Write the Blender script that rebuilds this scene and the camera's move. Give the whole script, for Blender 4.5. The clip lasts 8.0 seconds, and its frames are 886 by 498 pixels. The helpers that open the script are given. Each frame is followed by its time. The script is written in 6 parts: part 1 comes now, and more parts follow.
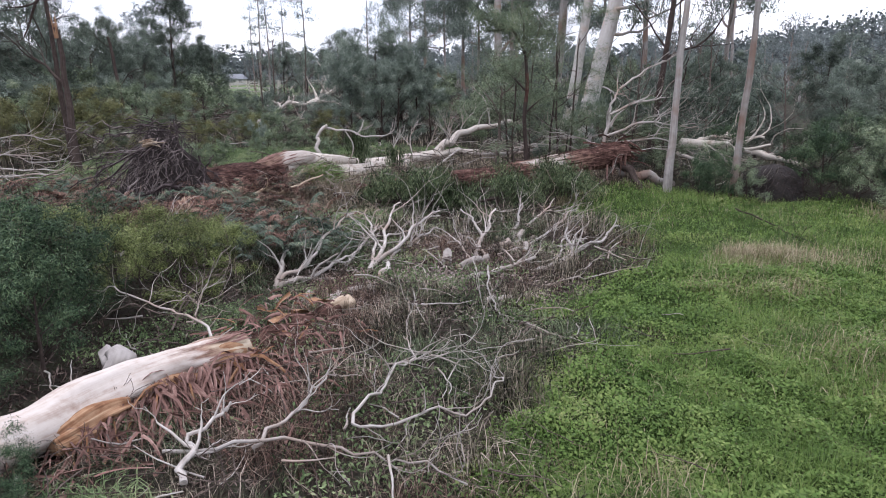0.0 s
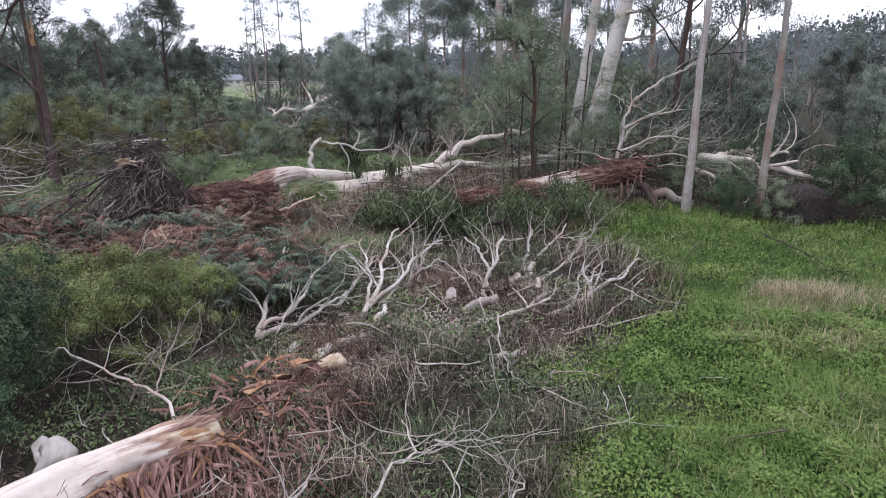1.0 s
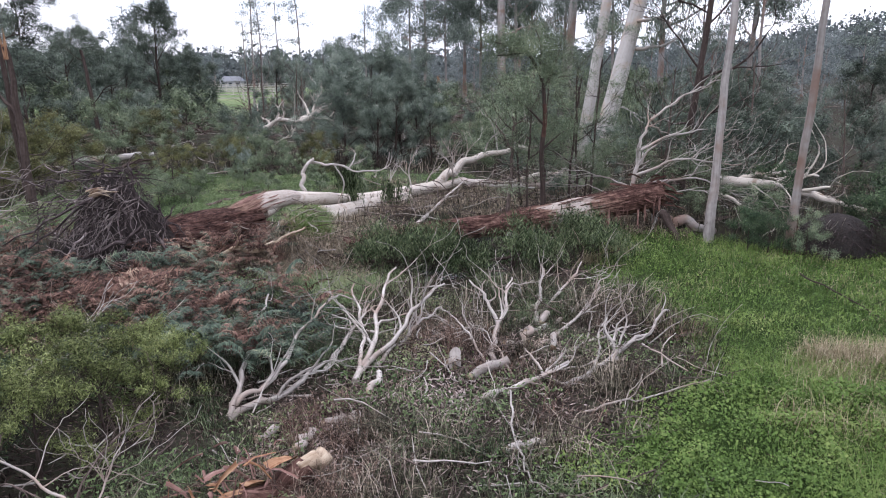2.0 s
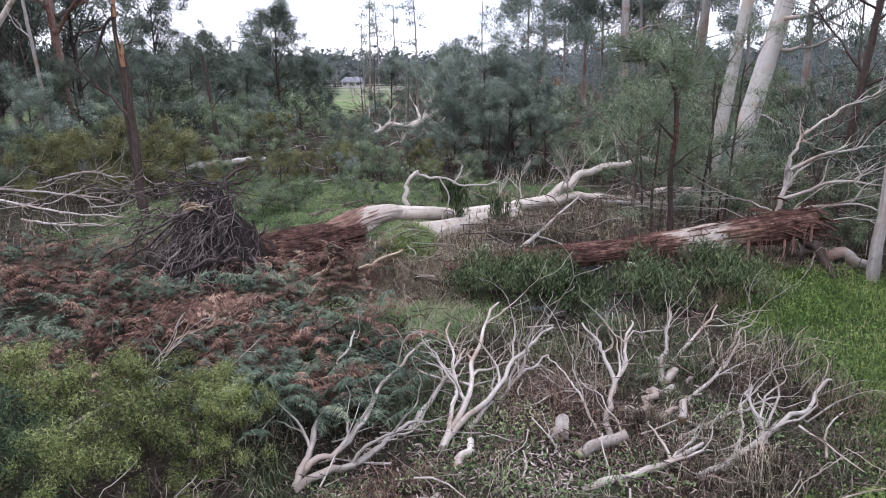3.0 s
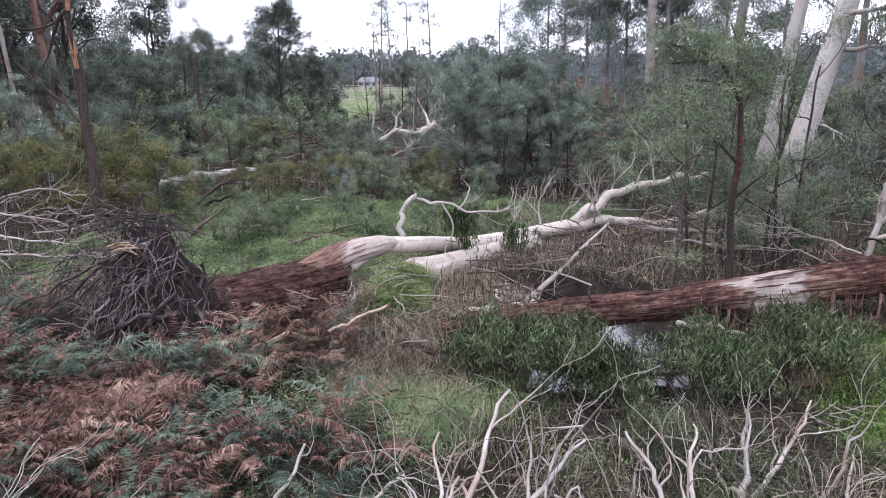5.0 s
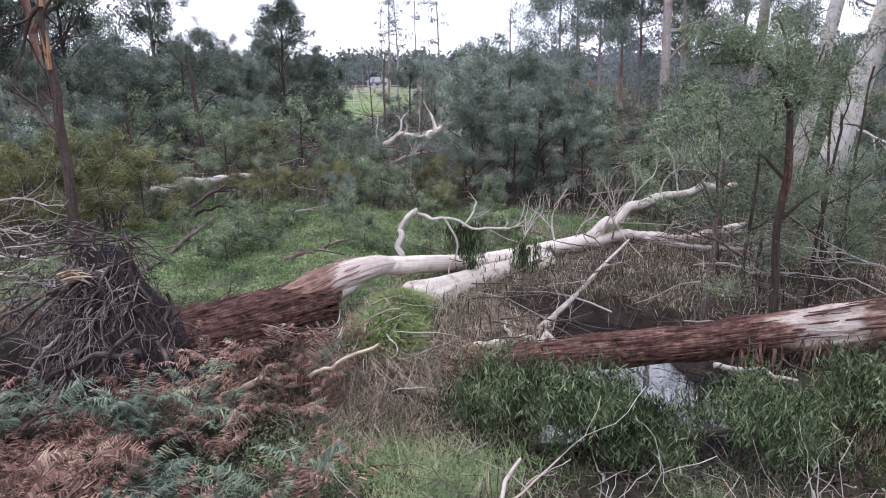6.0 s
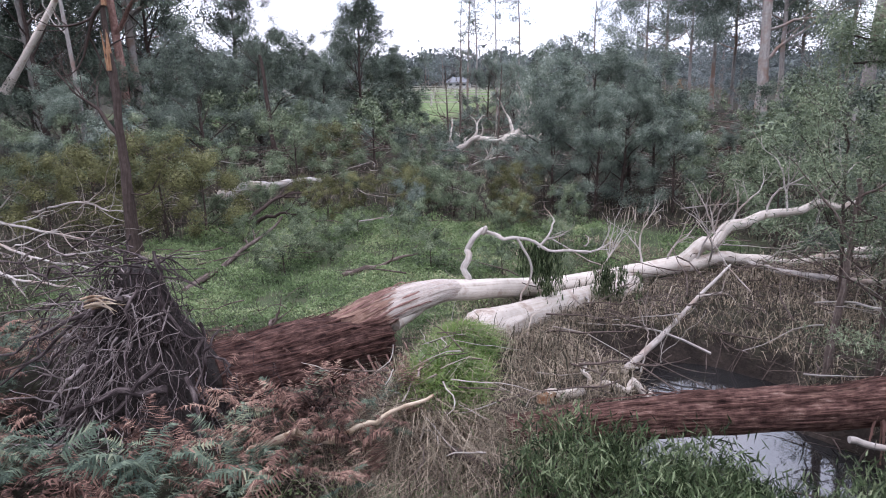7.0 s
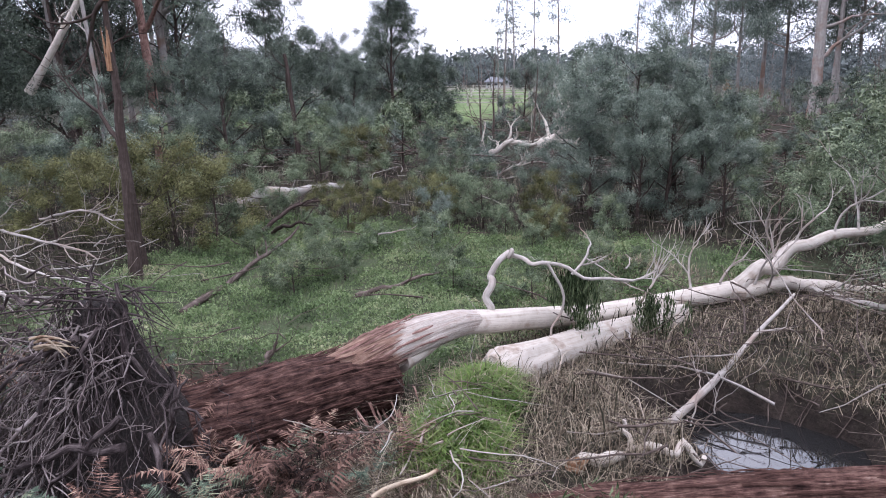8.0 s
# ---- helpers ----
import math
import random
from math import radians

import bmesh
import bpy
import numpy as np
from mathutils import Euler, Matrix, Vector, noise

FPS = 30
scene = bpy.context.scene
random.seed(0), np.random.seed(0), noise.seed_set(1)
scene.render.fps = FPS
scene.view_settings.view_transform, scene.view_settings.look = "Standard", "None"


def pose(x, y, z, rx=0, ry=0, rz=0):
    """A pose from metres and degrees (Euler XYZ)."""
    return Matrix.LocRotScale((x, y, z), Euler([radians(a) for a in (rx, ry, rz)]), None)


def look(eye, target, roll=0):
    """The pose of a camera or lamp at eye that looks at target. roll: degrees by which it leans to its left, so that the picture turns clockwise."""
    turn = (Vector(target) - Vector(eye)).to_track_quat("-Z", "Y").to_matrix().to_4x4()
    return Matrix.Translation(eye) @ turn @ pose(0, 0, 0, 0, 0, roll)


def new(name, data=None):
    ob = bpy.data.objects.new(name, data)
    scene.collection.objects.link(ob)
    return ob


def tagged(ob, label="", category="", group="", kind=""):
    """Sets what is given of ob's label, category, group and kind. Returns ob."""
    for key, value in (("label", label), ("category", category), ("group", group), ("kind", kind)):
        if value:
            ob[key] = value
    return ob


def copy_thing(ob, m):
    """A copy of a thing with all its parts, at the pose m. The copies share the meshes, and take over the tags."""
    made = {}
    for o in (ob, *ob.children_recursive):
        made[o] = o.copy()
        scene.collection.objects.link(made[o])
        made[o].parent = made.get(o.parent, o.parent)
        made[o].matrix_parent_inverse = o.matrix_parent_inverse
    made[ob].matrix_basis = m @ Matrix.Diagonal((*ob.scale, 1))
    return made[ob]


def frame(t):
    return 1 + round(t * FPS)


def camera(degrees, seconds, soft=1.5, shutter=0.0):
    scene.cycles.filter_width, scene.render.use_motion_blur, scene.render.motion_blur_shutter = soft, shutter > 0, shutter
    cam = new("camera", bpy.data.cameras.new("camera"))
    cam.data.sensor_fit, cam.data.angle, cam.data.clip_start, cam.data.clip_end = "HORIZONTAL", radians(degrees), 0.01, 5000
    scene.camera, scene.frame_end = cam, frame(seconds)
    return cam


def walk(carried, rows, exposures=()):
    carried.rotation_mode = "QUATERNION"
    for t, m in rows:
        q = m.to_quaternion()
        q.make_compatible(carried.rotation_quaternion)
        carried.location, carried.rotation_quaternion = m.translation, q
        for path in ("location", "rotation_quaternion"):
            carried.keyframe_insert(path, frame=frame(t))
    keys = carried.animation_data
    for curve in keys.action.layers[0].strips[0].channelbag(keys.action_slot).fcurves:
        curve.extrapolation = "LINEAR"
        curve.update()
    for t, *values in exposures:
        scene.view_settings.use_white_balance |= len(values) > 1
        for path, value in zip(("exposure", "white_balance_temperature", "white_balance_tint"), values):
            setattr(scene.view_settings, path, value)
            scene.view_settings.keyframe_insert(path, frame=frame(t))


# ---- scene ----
cam = camera(63.9, 8.0, 1.0, 0.1)
METRES, EYE, TILT, LEAN, TURN = 10.75, 3.6, 0.0, 0.0, 0.0
ROWS = [
    (0.0, 0.0, 0.0, 0.0, -0.18, -13.81, 0.73),
    (0.5, -0.0026, 0.0564, 0.0074, -0.21, -13.83, 0.76),
    (1.0, -0.0041, 0.1169, 0.0242, -0.23, -13.87, 0.78),
    (2.1, -0.0058, 0.2529, 0.0605, -0.18, -13.87, 0.82),
    (2.3, -0.0059, 0.2779, 0.0665, 0.76, -13.85, 0.85),
    (2.5, -0.0059, 0.3029, 0.0712, 2.91, -13.83, 0.87),
    (3.0, -0.0034, 0.365, 0.0717, 9.02, -13.76, 0.98),
    (3.5, -0.0032, 0.4273, 0.0733, 10.23, -13.74, 0.99),
    (4.0, -0.0076, 0.4913, 0.0745, 10.22, -13.73, 0.99),
    (4.5, -0.0127, 0.5558, 0.0767, 10.21, -13.74, 0.95),
    (6.0, -0.0309, 0.7432, 0.081, 11.31, -13.74, 0.91),
    (6.5, -0.038, 0.8042, 0.082, 11.77, -13.72, 0.9),
    (7.0, -0.0495, 0.8647, 0.0828, 17.65, -13.63, 0.91),
    (7.5, -0.0559, 0.9262, 0.0843, 20.69, -13.63, 0.88),
    (8.0, -0.0667, 0.986, 0.0848, 20.73, -13.62, 0.88),
]
walk(cam, [(t, pose(0, 0, EYE, TILT, LEAN, TURN) @ pose(METRES * x, METRES * y, METRES * z, 90 + pitch, roll, yaw)) for t, x, y, z, yaw, pitch, roll in ROWS], [(0.0, -0.12, 6100, 21), (3.0, 0.02, 6050, 23), (6.0, 0.16, 6000, 25), (8.0, 0.10, 5950, 25)])

# ---- world and light: bright overcast, soft sun behind thin cloud ----
SUN_EL, SUN_AZ = radians(72), radians(215)
world = bpy.data.worlds.new("overcast")
scene.world = world
world.use_nodes = True
wn, wl = world.node_tree.nodes, world.node_tree.links
wn.clear()
w_out = wn.new("ShaderNodeOutputWorld")
w_bg = wn.new("ShaderNodeBackground")
w_bg.inputs["Strength"].default_value = 0.11
w_sky = wn.new("ShaderNodeTexSky")
w_sky.sky_type, w_sky.sun_disc = "NISHITA", False
w_sky.sun_elevation, w_sky.sun_rotation = SUN_EL, SUN_AZ
w_co = wn.new("ShaderNodeTexCoord")
w_map = wn.new("ShaderNodeMapping")
w_map.inputs["Scale"].default_value = (2.0, 2.0, 7.0)
w_noise = wn.new("ShaderNodeTexNoise")
w_noise.inputs["Scale"].default_value = 1.6
w_noise.inputs["Detail"].default_value = 5.0
w_ramp = wn.new("ShaderNodeValToRGB")
w_ramp.color_ramp.elements[0].position, w_ramp.color_ramp.elements[0].color = 0.34, (5.4, 5.9, 6.5, 1)
w_ramp.color_ramp.elements[1].position, w_ramp.color_ramp.elements[1].color = 0.62, (8.4, 8.6, 8.8, 1)
w_mix = wn.new("ShaderNodeMixRGB")
w_mix.inputs[0].default_value = 0.88
wl.new(w_co.outputs["Generated"], w_map.inputs["Vector"])
wl.new(w_map.outputs[0], w_noise.inputs["Vector"])
wl.new(w_noise.outputs[0], w_ramp.inputs[0])
wl.new(w_sky.outputs[0], w_mix.inputs[1])
wl.new(w_ramp.outputs[0], w_mix.inputs[2])
w_sep = wn.new("ShaderNodeSeparateXYZ")
w_lift = wn.new("ShaderNodeMapRange")  # an overcast sky is about three times as bright overhead as at the horizon
w_lift.inputs[3].default_value, w_lift.inputs[4].default_value = 2.0, 3.5
w_scale = wn.new("ShaderNodeVectorMath")
w_scale.operation = "SCALE"
wl.new(w_co.outputs["Generated"], w_sep.inputs[0])
wl.new(w_sep.outputs["Z"], w_lift.inputs[0])
wl.new(w_mix.outputs[0], w_scale.inputs[0])
wl.new(w_lift.outputs[0], w_scale.inputs["Scale"])
wl.new(w_scale.outputs[0], w_bg.inputs["Color"])
wl.new(w_bg.outputs[0], w_out.inputs["Surface"])

sun = new("sun", bpy.data.lights.new("sun", "SUN"))
sun.data.energy, sun.data.angle, sun.data.color = 1.1, radians(25), (1.0, 0.97, 0.93)
sun.matrix_world = look((0, 0, 0), (-math.sin(SUN_AZ) * math.cos(SUN_EL), -math.cos(SUN_AZ) * math.cos(SUN_EL), -math.sin(SUN_EL)))


# ---- number helpers ----
def hash3(i, j, k):
    n = (i * 374761393 + j * 668265263 + k * 1274126177) & 0xFFFFFFFF
    n = ((n ^ (n >> 13)) * 1274126177) & 0xFFFFFFFF
    return ((n ^ (n >> 16)) & 0xFFFF) / 65535.0


def vnoise(x, y, z=0.0):
    """Smooth value noise from -1 to 1, on arrays."""
    x, y, z = np.broadcast_arrays(np.asarray(x, float), np.asarray(y, float), np.asarray(z, float))
    i, j, k = (np.floor(a).astype(np.int64) for a in (x, y, z))
    u, v, w = (a - np.floor(a) for a in (x, y, z))
    u, v, w = (a * a * (3 - 2 * a) for a in (u, v, w))
    s = 0.0
    for di in (0, 1):
        for dj in (0, 1):
            for dk in (0, 1):
                s = s + hash3(i + di, j + dj, k + dk) * np.where(di, u, 1 - u) * np.where(dj, v, 1 - v) * np.where(dk, w, 1 - w)
    return 2 * s - 1


def bell(x, y, cx, cy, rx, ry):
    return np.exp(-(((x - cx) / rx) ** 2 + ((y - cy) / ry) ** 2))


def smooth(a, lo, hi):
    t = np.clip((a - lo) / (hi - lo), 0, 1)
    return t * t * (3 - 2 * t)


WATER_Z = 0.52


def pools(x, y):
    """1 in the water holes, 0 on dry ground."""
    w = x + 0.3 * vnoise(x * 1.4, y * 1.4, 6.0)
    p = bell(w, y, -0.05, 18.45, 1.05, 0.85) + bell(w, y, 0.55, 16.4, 1.15, 1.0) + bell(w, y, 0.6, 15.0, 1.3, 0.6)
    return smooth(np.clip(p + bell(w, y, -6.9, 15.05, 0.6, 0.5), 0, 1), 0.15, 0.75)


def land(x, y):
    """Height of the ground."""
    x, y = np.asarray(x, float), np.asarray(y, float)
    z = 0.55 + 0.02 * np.clip(y, -20, 60)
    z = z + 0.07 * vnoise(x * 0.55, y * 0.55) + 0.035 * vnoise(x * 1.9, y * 1.9, 3.1)
    # thrown-up sod beside the big trunk, and the bank behind the red log
    z = z + 0.55 * bell(x, y, -2.8, 16.95, 0.5, 0.95) + 0.5 * bell(x, y, -2.65, 15.75, 0.75, 0.65)
    z = z + 0.2 * bell(x, y, 4.6, 17.4, 1.6, 0.9)
    # water holes
    z = z - 0.85 * pools(x, y)
    # wooded hills far off
    far = np.hypot(x, y)
    ang = np.degrees(np.arctan2(x, y))
    z = z + smooth(far, 170, 420) * (3 + 22 * smooth(ang, 14, 40) + 16 * smooth(-ang, 26, 50) + 3 * vnoise(x / 60, y / 60))
    return z


def lawn_edge(y):
    return np.interp(y, [3, 5.5, 6.3, 7.0, 7.6, 8.1, 9.0, 9.8, 10.4, 12.1, 13.6, 15.9, 17.5], [0.2, 0.45, 0.6, 0.9, 2.1, 1.3, 1.5, 2.3, 3.1, 3.15, 2.6, 2.4, 3.4])


def lawn(x, y):
    """1 on the mown-looking green grass, 0 off it."""
    e = lawn_edge(y) + 0.3 * vnoise(x * 1.2, y * 1.2, 7.7) + 0.25 * vnoise(x * 3.7, y * 3.7, 1.7)
    m = smooth(x - e, -0.45, 0.5) * smooth(17.2 + 0.4 * vnoise(x, y) - y - 0.5 * np.clip(x - 5, 0, 9), 0, 0.5)
    return np.clip(m, 0, 1)


def track(x, y):
    """1 on the worn pale wheel marks in the grass."""
    d = np.abs(x - np.interp(y, [4.5, 5.9, 7.1, 8.0], [3.6, 2.88, 2.34, 1.9]))
    d2 = np.abs(x - np.interp(y, [5.5, 6.7, 7.5, 8.6], [5.3, 4.1, 3.4, 2.9]))
    patchy = smooth(vnoise(x * 1.3, y * 1.3, 12.0), -0.35, 0.5)
    worn = 0.6 * np.exp(-((d / 0.10) ** 2)) * smooth(7.6 - y, 0, 0.5) + 0.8 * np.exp(-((d2 / 0.28) ** 2)) * smooth(8.0 - y, 0, 0.6) + 0.7 * bell(x, y, 4.7, 10.5, 0.5, 0.35) + 0.5 * bell(x, y, 4.4, 8.6, 0.4, 0.3)
    return np.clip(worn, 0, 1) * patchy * lawn(x, y)


def mud(x, y):
    """1 on the bare dark margin of the water holes."""
    return smooth(pools(x, y), 0.01, 0.12)


def sod(x, y):
    """1 on the thrown-up turf in front of the big trunk."""
    mid = np.interp(y, [15.3, 16.2, 17.2, 17.9], [-2.55, -2.62, -2.85, -3.15])
    edge = 0.42 + 0.12 * vnoise(x * 2.3, y * 2.3, 8.8)
    return smooth(edge - np.abs(x - mid), 0, 0.15) * smooth(y, 15.2, 15.6) * smooth(18.0 - y, 0, 0.4)


def meadow(x, y):
    """1 on the weedy green flat behind the big trunk."""
    m = smooth(y, 17.0, 18.2) * smooth(26.0 + 1.2 * vnoise(x * 0.5, 9.1) - y, 0, 1.5)
    side = smooth(x, -12, -10) * smooth(np.interp(y, [16.9, 18.8, 20.5, 22.4, 24, 27], [-4.4, -3.3, -2.2, -0.2, 1.5, 2.0]) - x, -0.3, 0.6)
    return np.clip(np.maximum(m * side, 0.8 * sod(x, y)), 0, 1)


def paddock(x, y):
    return smooth(y, 44, 52) * smooth(x + 0.34 * y, -28, -20) * smooth(-7 - 0.08 * y - x, 0, 6) * smooth(175 - y, 0, 10)


# ---- mesh helpers ----
class Buf:
    """Collects points and faces of one mesh."""

    def __init__(self):
        self.v, self.f, self.uv, self.n = [], [], [], 0

    def add(self, verts, faces, uvs=None):
        verts, faces = np.asarray(verts, float), np.asarray(faces, int)
        self.v.append(verts)
        self.f.append(faces + self.n)
        self.uv.append(np.zeros((len(verts), 2)) if uvs is None else np.asarray(uvs, float))
        self.n += len(verts)
        return self

    def mesh(self, name, flat=False):
        v, uv = np.concatenate(self.v), np.concatenate(self.uv)
        me = bpy.data.meshes.new(name)
        loops = np.concatenate([f.ravel() for f in self.f])
        sizes = np.concatenate([np.full(len(f), f.shape[1]) for f in self.f])
        me.vertices.add(len(v))
        me.vertices.foreach_set("co", v.ravel())
        me.loops.add(len(loops))
        me.loops.foreach_set("vertex_index", loops.astype(np.int32))
        me.polygons.add(len(sizes))
        me.polygons.foreach_set("loop_start", (np.cumsum(sizes) - sizes).astype(np.int32))
        me.polygons.foreach_set("loop_total", sizes.astype(np.int32))
        layer = me.uv_layers.new(name="UVMap")
        layer.data.foreach_set("uv", uv[loops].ravel())
        me.polygons.foreach_set("use_smooth", np.full(len(sizes), not flat))
        me.update()
        me.validate()
        return me


def part(name, buf, material, parent=None, label="", flat=False):
    me = buf.mesh(name, flat)
    me.materials.append(material)
    ob = new(name, me)
    ob.parent = parent
    return tagged(ob, label)


def thing(name, label, category, group="", at=(0, 0, 0)):
    ob = new(name)
    ob.location = at
    ob.empty_display_size = 0.2
    return tagged(ob, label, category, group)


def spline(points, n):
    """n points on a smooth curve through the given ones."""
    p = np.asarray(points, float)
    if len(p) == 2:
        return p[0] + (p[1] - p[0]) * np.linspace(0, 1, n)[:, None]
    q = np.concatenate([[2 * p[0] - p[1]], p, [2 * p[-1] - p[-2]]])
    s = np.linspace(0, len(p) - 1, n)
    i = np.minimum(s.astype(int), len(p) - 2)
    t = (s - i)[:, None]
    a, b, c, d = q[i], q[i + 1], q[i + 2], q[i + 3]
    return 0.5 * (2 * b + (c - a) * t + (2 * a - 5 * b + 4 * c - d) * t**2 + (3 * b - a - 3 * c + d) * t**3)


def unit(v):
    v = np.asarray(v, float)
    return v / np.maximum(np.linalg.norm(v, axis=-1, keepdims=True), 1e-9)


def tube(buf, pts, radii, sides=6, rough=0.0, ridges=0.0, ridge_n=7.0, seed=0.0, cap=True):
    """A limb along pts. rough: lumps; ridges: long fibres along it (both as shares of the radius)."""
    pts = np.asarray(pts, float)
    n = len(pts)
    radii = np.broadcast_to(np.asarray(radii, float), (n,))
    tan = unit(np.gradient(pts, axis=0))
    side = unit(np.cross(tan[0], (0.31, 0.17, 0.93) if abs(tan[0][2]) < 0.9 else (1, 0.2, 0)))
    sides_dir = [side]
    for k in range(1, n):
        side = unit(side - tan[k] * np.dot(side, tan[k]))
        sides_dir.append(side)
    a = np.array(sides_dir)
    b = np.cross(tan, a)
    ang = np.linspace(0, 2 * np.pi, sides, endpoint=False)
    run = np.concatenate([[0], np.cumsum(np.linalg.norm(np.diff(pts, axis=0), axis=1))])
    r = radii[:, None] * np.ones((1, sides))
    cs, sn = np.cos(ang)[None], np.sin(ang)[None]
    if rough:
        r = r * (1 + rough * vnoise(cs * 1.3 + seed, sn * 1.3 + seed, run[:, None] / max(radii.max(), 0.01) * 0.5))
    if ridges:
        tw = ang[None] + 0.25 * np.sin(run[:, None] * 1.1 + seed)
        f = vnoise(np.cos(tw) * ridge_n, np.sin(tw) * ridge_n, run[:, None] * 1.3 + seed)
        g = vnoise(np.cos(tw) * ridge_n * 2.3, np.sin(tw) * ridge_n * 2.3, run[:, None] * 3.1 + seed)
        r = r * (1 + ridges * f + 0.5 * ridges * g)
    ring = pts[:, None] + r[..., None] * (cs[..., None] * a[:, None] + sn[..., None] * b[:, None])
    verts = ring.reshape(-1, 3)
    i, j = np.meshgrid(np.arange(n - 1), np.arange(sides), indexing="ij")
    k = (j + 1) % sides
    quads = np.stack([i * sides + j, i * sides + k, (i + 1) * sides + k, (i + 1) * sides + j], -1).reshape(-1, 4)
    uv = np.stack([np.broadcast_to(ang[None] / (2 * np.pi), (n, sides)) * max(2 * np.pi * radii.max(), 0.02), np.broadcast_to(run[:, None], (n, sides))], -1).reshape(-1, 2)
    buf.add(verts, quads, uv)
    if cap:
        for ring_at, flip in ((0, True), (n - 1, False)):
            idx = np.arange(sides) + ring_at * sides
            c = ring[ring_at].mean(0) + tan[ring_at] * (0.15 * radii[ring_at]) * (-1 if flip else 1)
            fan = np.concatenate([ring[ring_at], [c]])
            t = np.stack([np.arange(sides), (np.arange(sides) + 1) % sides, np.full(sides, sides)], -1)
            buf.add(fan, t[:, ::-1] if flip else t)
    return buf


def grow(rng, p, d, length, r, depth, out, up=0.05, wig=0.2, kids=(2, 4), shrink=0.66, spread=0.75, segs=6, tips=None, floor=None):
    """A limb that wanders and forks; out takes (points, radii)."""
    p, d = np.array(p, float), unit(d)
    pts, step = [p.copy()], length / segs
    for _ in range(segs):
        d = unit(d + rng.normal(0, wig, 3) + np.array((0, 0, up)))
        p = p + d * step
        if floor is not None:
            low = float(land(p[0], p[1])) + floor
            if p[2] < low:
                p[2] = low
                d = unit(np.array((d[0], d[1], abs(d[2]) * 0.5 + 0.05)))
        pts.append(p.copy())
    radii = np.linspace(r, r * 0.5, segs + 1)
    out.append((np.array(pts), radii))
    if depth <= 0:
        if tips is not None:
            tips.extend(pts[-2:])
        return
    for c in range(rng.integers(kids[0], kids[1] + 1)):
        f = 1.0 if c == 0 else rng.uniform(0.35, 0.95)
        k = min(int(f * segs), segs)
        way = unit(pts[k] - pts[max(k - 1, 0)])
        turn = rng.normal(0, 1, 3)
        turn = unit(turn - way * np.dot(turn, way))
        s = spread * rng.uniform(0.5, 1.1) * (0.6 if c == 0 else 1)
        grow(rng, pts[k], unit(way + turn * s), length * shrink * rng.uniform(0.75, 1.15), radii[k] * (0.85 if c == 0 else 0.68), depth - 1, out, up, wig, kids, shrink, spread, max(segs - 1, 3), tips, floor)


def leaves(buf, rng, centres, per, spread, length, width, droop=0.3, tri=False, shell=False):
    """Small leaf blades strewn round the centres; shell: they lie like scales on the outside of each clump."""
    centres = np.repeat(np.asarray(centres, float), per, axis=0)
    n = len(centres)
    c = centres + rng.normal(0, 1, (n, 3)) * np.asarray(spread)
    ax = unit(unit(rng.normal(0, 1, (n, 3))) + np.array((0, 0, -droop)))
    if shell:
        out = unit(c - centres + np.array((0, 0, 0.06)))
        ax = unit(ax - 0.8 * out * np.sum(ax * out, 1, keepdims=True))
        sd = unit(np.cross(ax, out + rng.normal(0, 0.35, (n, 3))))
    else:
        sd = unit(np.cross(ax, rng.normal(0, 1, (n, 3))))
    ln = (length * rng.uniform(0.6, 1.3, n))[:, None]
    wd = (width * rng.uniform(0.7, 1.3, n))[:, None]
    if tri:
        v = np.stack([c - ax * ln * 0.5 - sd * wd * 0.6, c - ax * ln * 0.5 + sd * wd * 0.6, c + ax * ln * 0.5], 1)
        buf.add(v.reshape(-1, 3), np.arange(3 * n).reshape(-1, 3))
    else:
        v = np.stack([c - ax * ln * 0.5, c - sd * wd * 0.5, c + ax * ln * 0.5, c + sd * wd * 0.5], 1)
        buf.add(v.reshape(-1, 3), np.arange(4 * n).reshape(-1, 4))
    return buf


def blades(buf, rng, xy, height, width, lean=0.5, z=None):
    """Grass blades of two bent pieces standing at xy."""
    n = len(xy)
    h = np.broadcast_to(np.asarray(height, float), (n,)) * rng.uniform(0.55, 1.35, n)
    a = rng.uniform(0, 2 * np.pi, n)
    d = np.stack([np.cos(a), np.sin(a), np.zeros(n)], 1)
    s = np.stack([-np.sin(a), np.cos(a), np.zeros(n)], 1) * (width * rng.uniform(0.6, 1.3, n))[:, None]
    root = np.concatenate([xy, (land(xy[:, 0], xy[:, 1]) if z is None else z)[:, None] - 0.02], 1)
    ln = (lean * rng.uniform(0.2, 1.3, n))[:, None]
    up = np.array((0, 0, 1.0))
    mid = root + (up * 0.6 + d * ln * 0.35) * h[:, None]
    tip = root + (up * (1 - 0.35 * ln) + d * ln) * h[:, None]
    v = np.stack([root - s * 0.5, root + s * 0.5, mid + s * 0.4, mid - s * 0.4, tip], 1).reshape(-1, 3)
    o = np.arange(n)[:, None] * 5
    buf.add(v, np.concatenate([o, o + 1, o + 2, o + 3], 1))
    buf.f.append((np.concatenate([o + 3, o + 2, o + 4], 1)) + buf.n - len(v))
    return buf


def strew(rng, n, x0, x1, y0, y1, keep=None):
    """n random places in a rectangle, thinned by keep(x, y), a share from 0 to 1."""
    xy = np.stack([rng.uniform(x0, x1, n), rng.uniform(y0, y1, n)], 1)
    if keep is None:
        return xy
    return xy[rng.uniform(0, 1, n) < keep(xy[:, 0], xy[:, 1])]


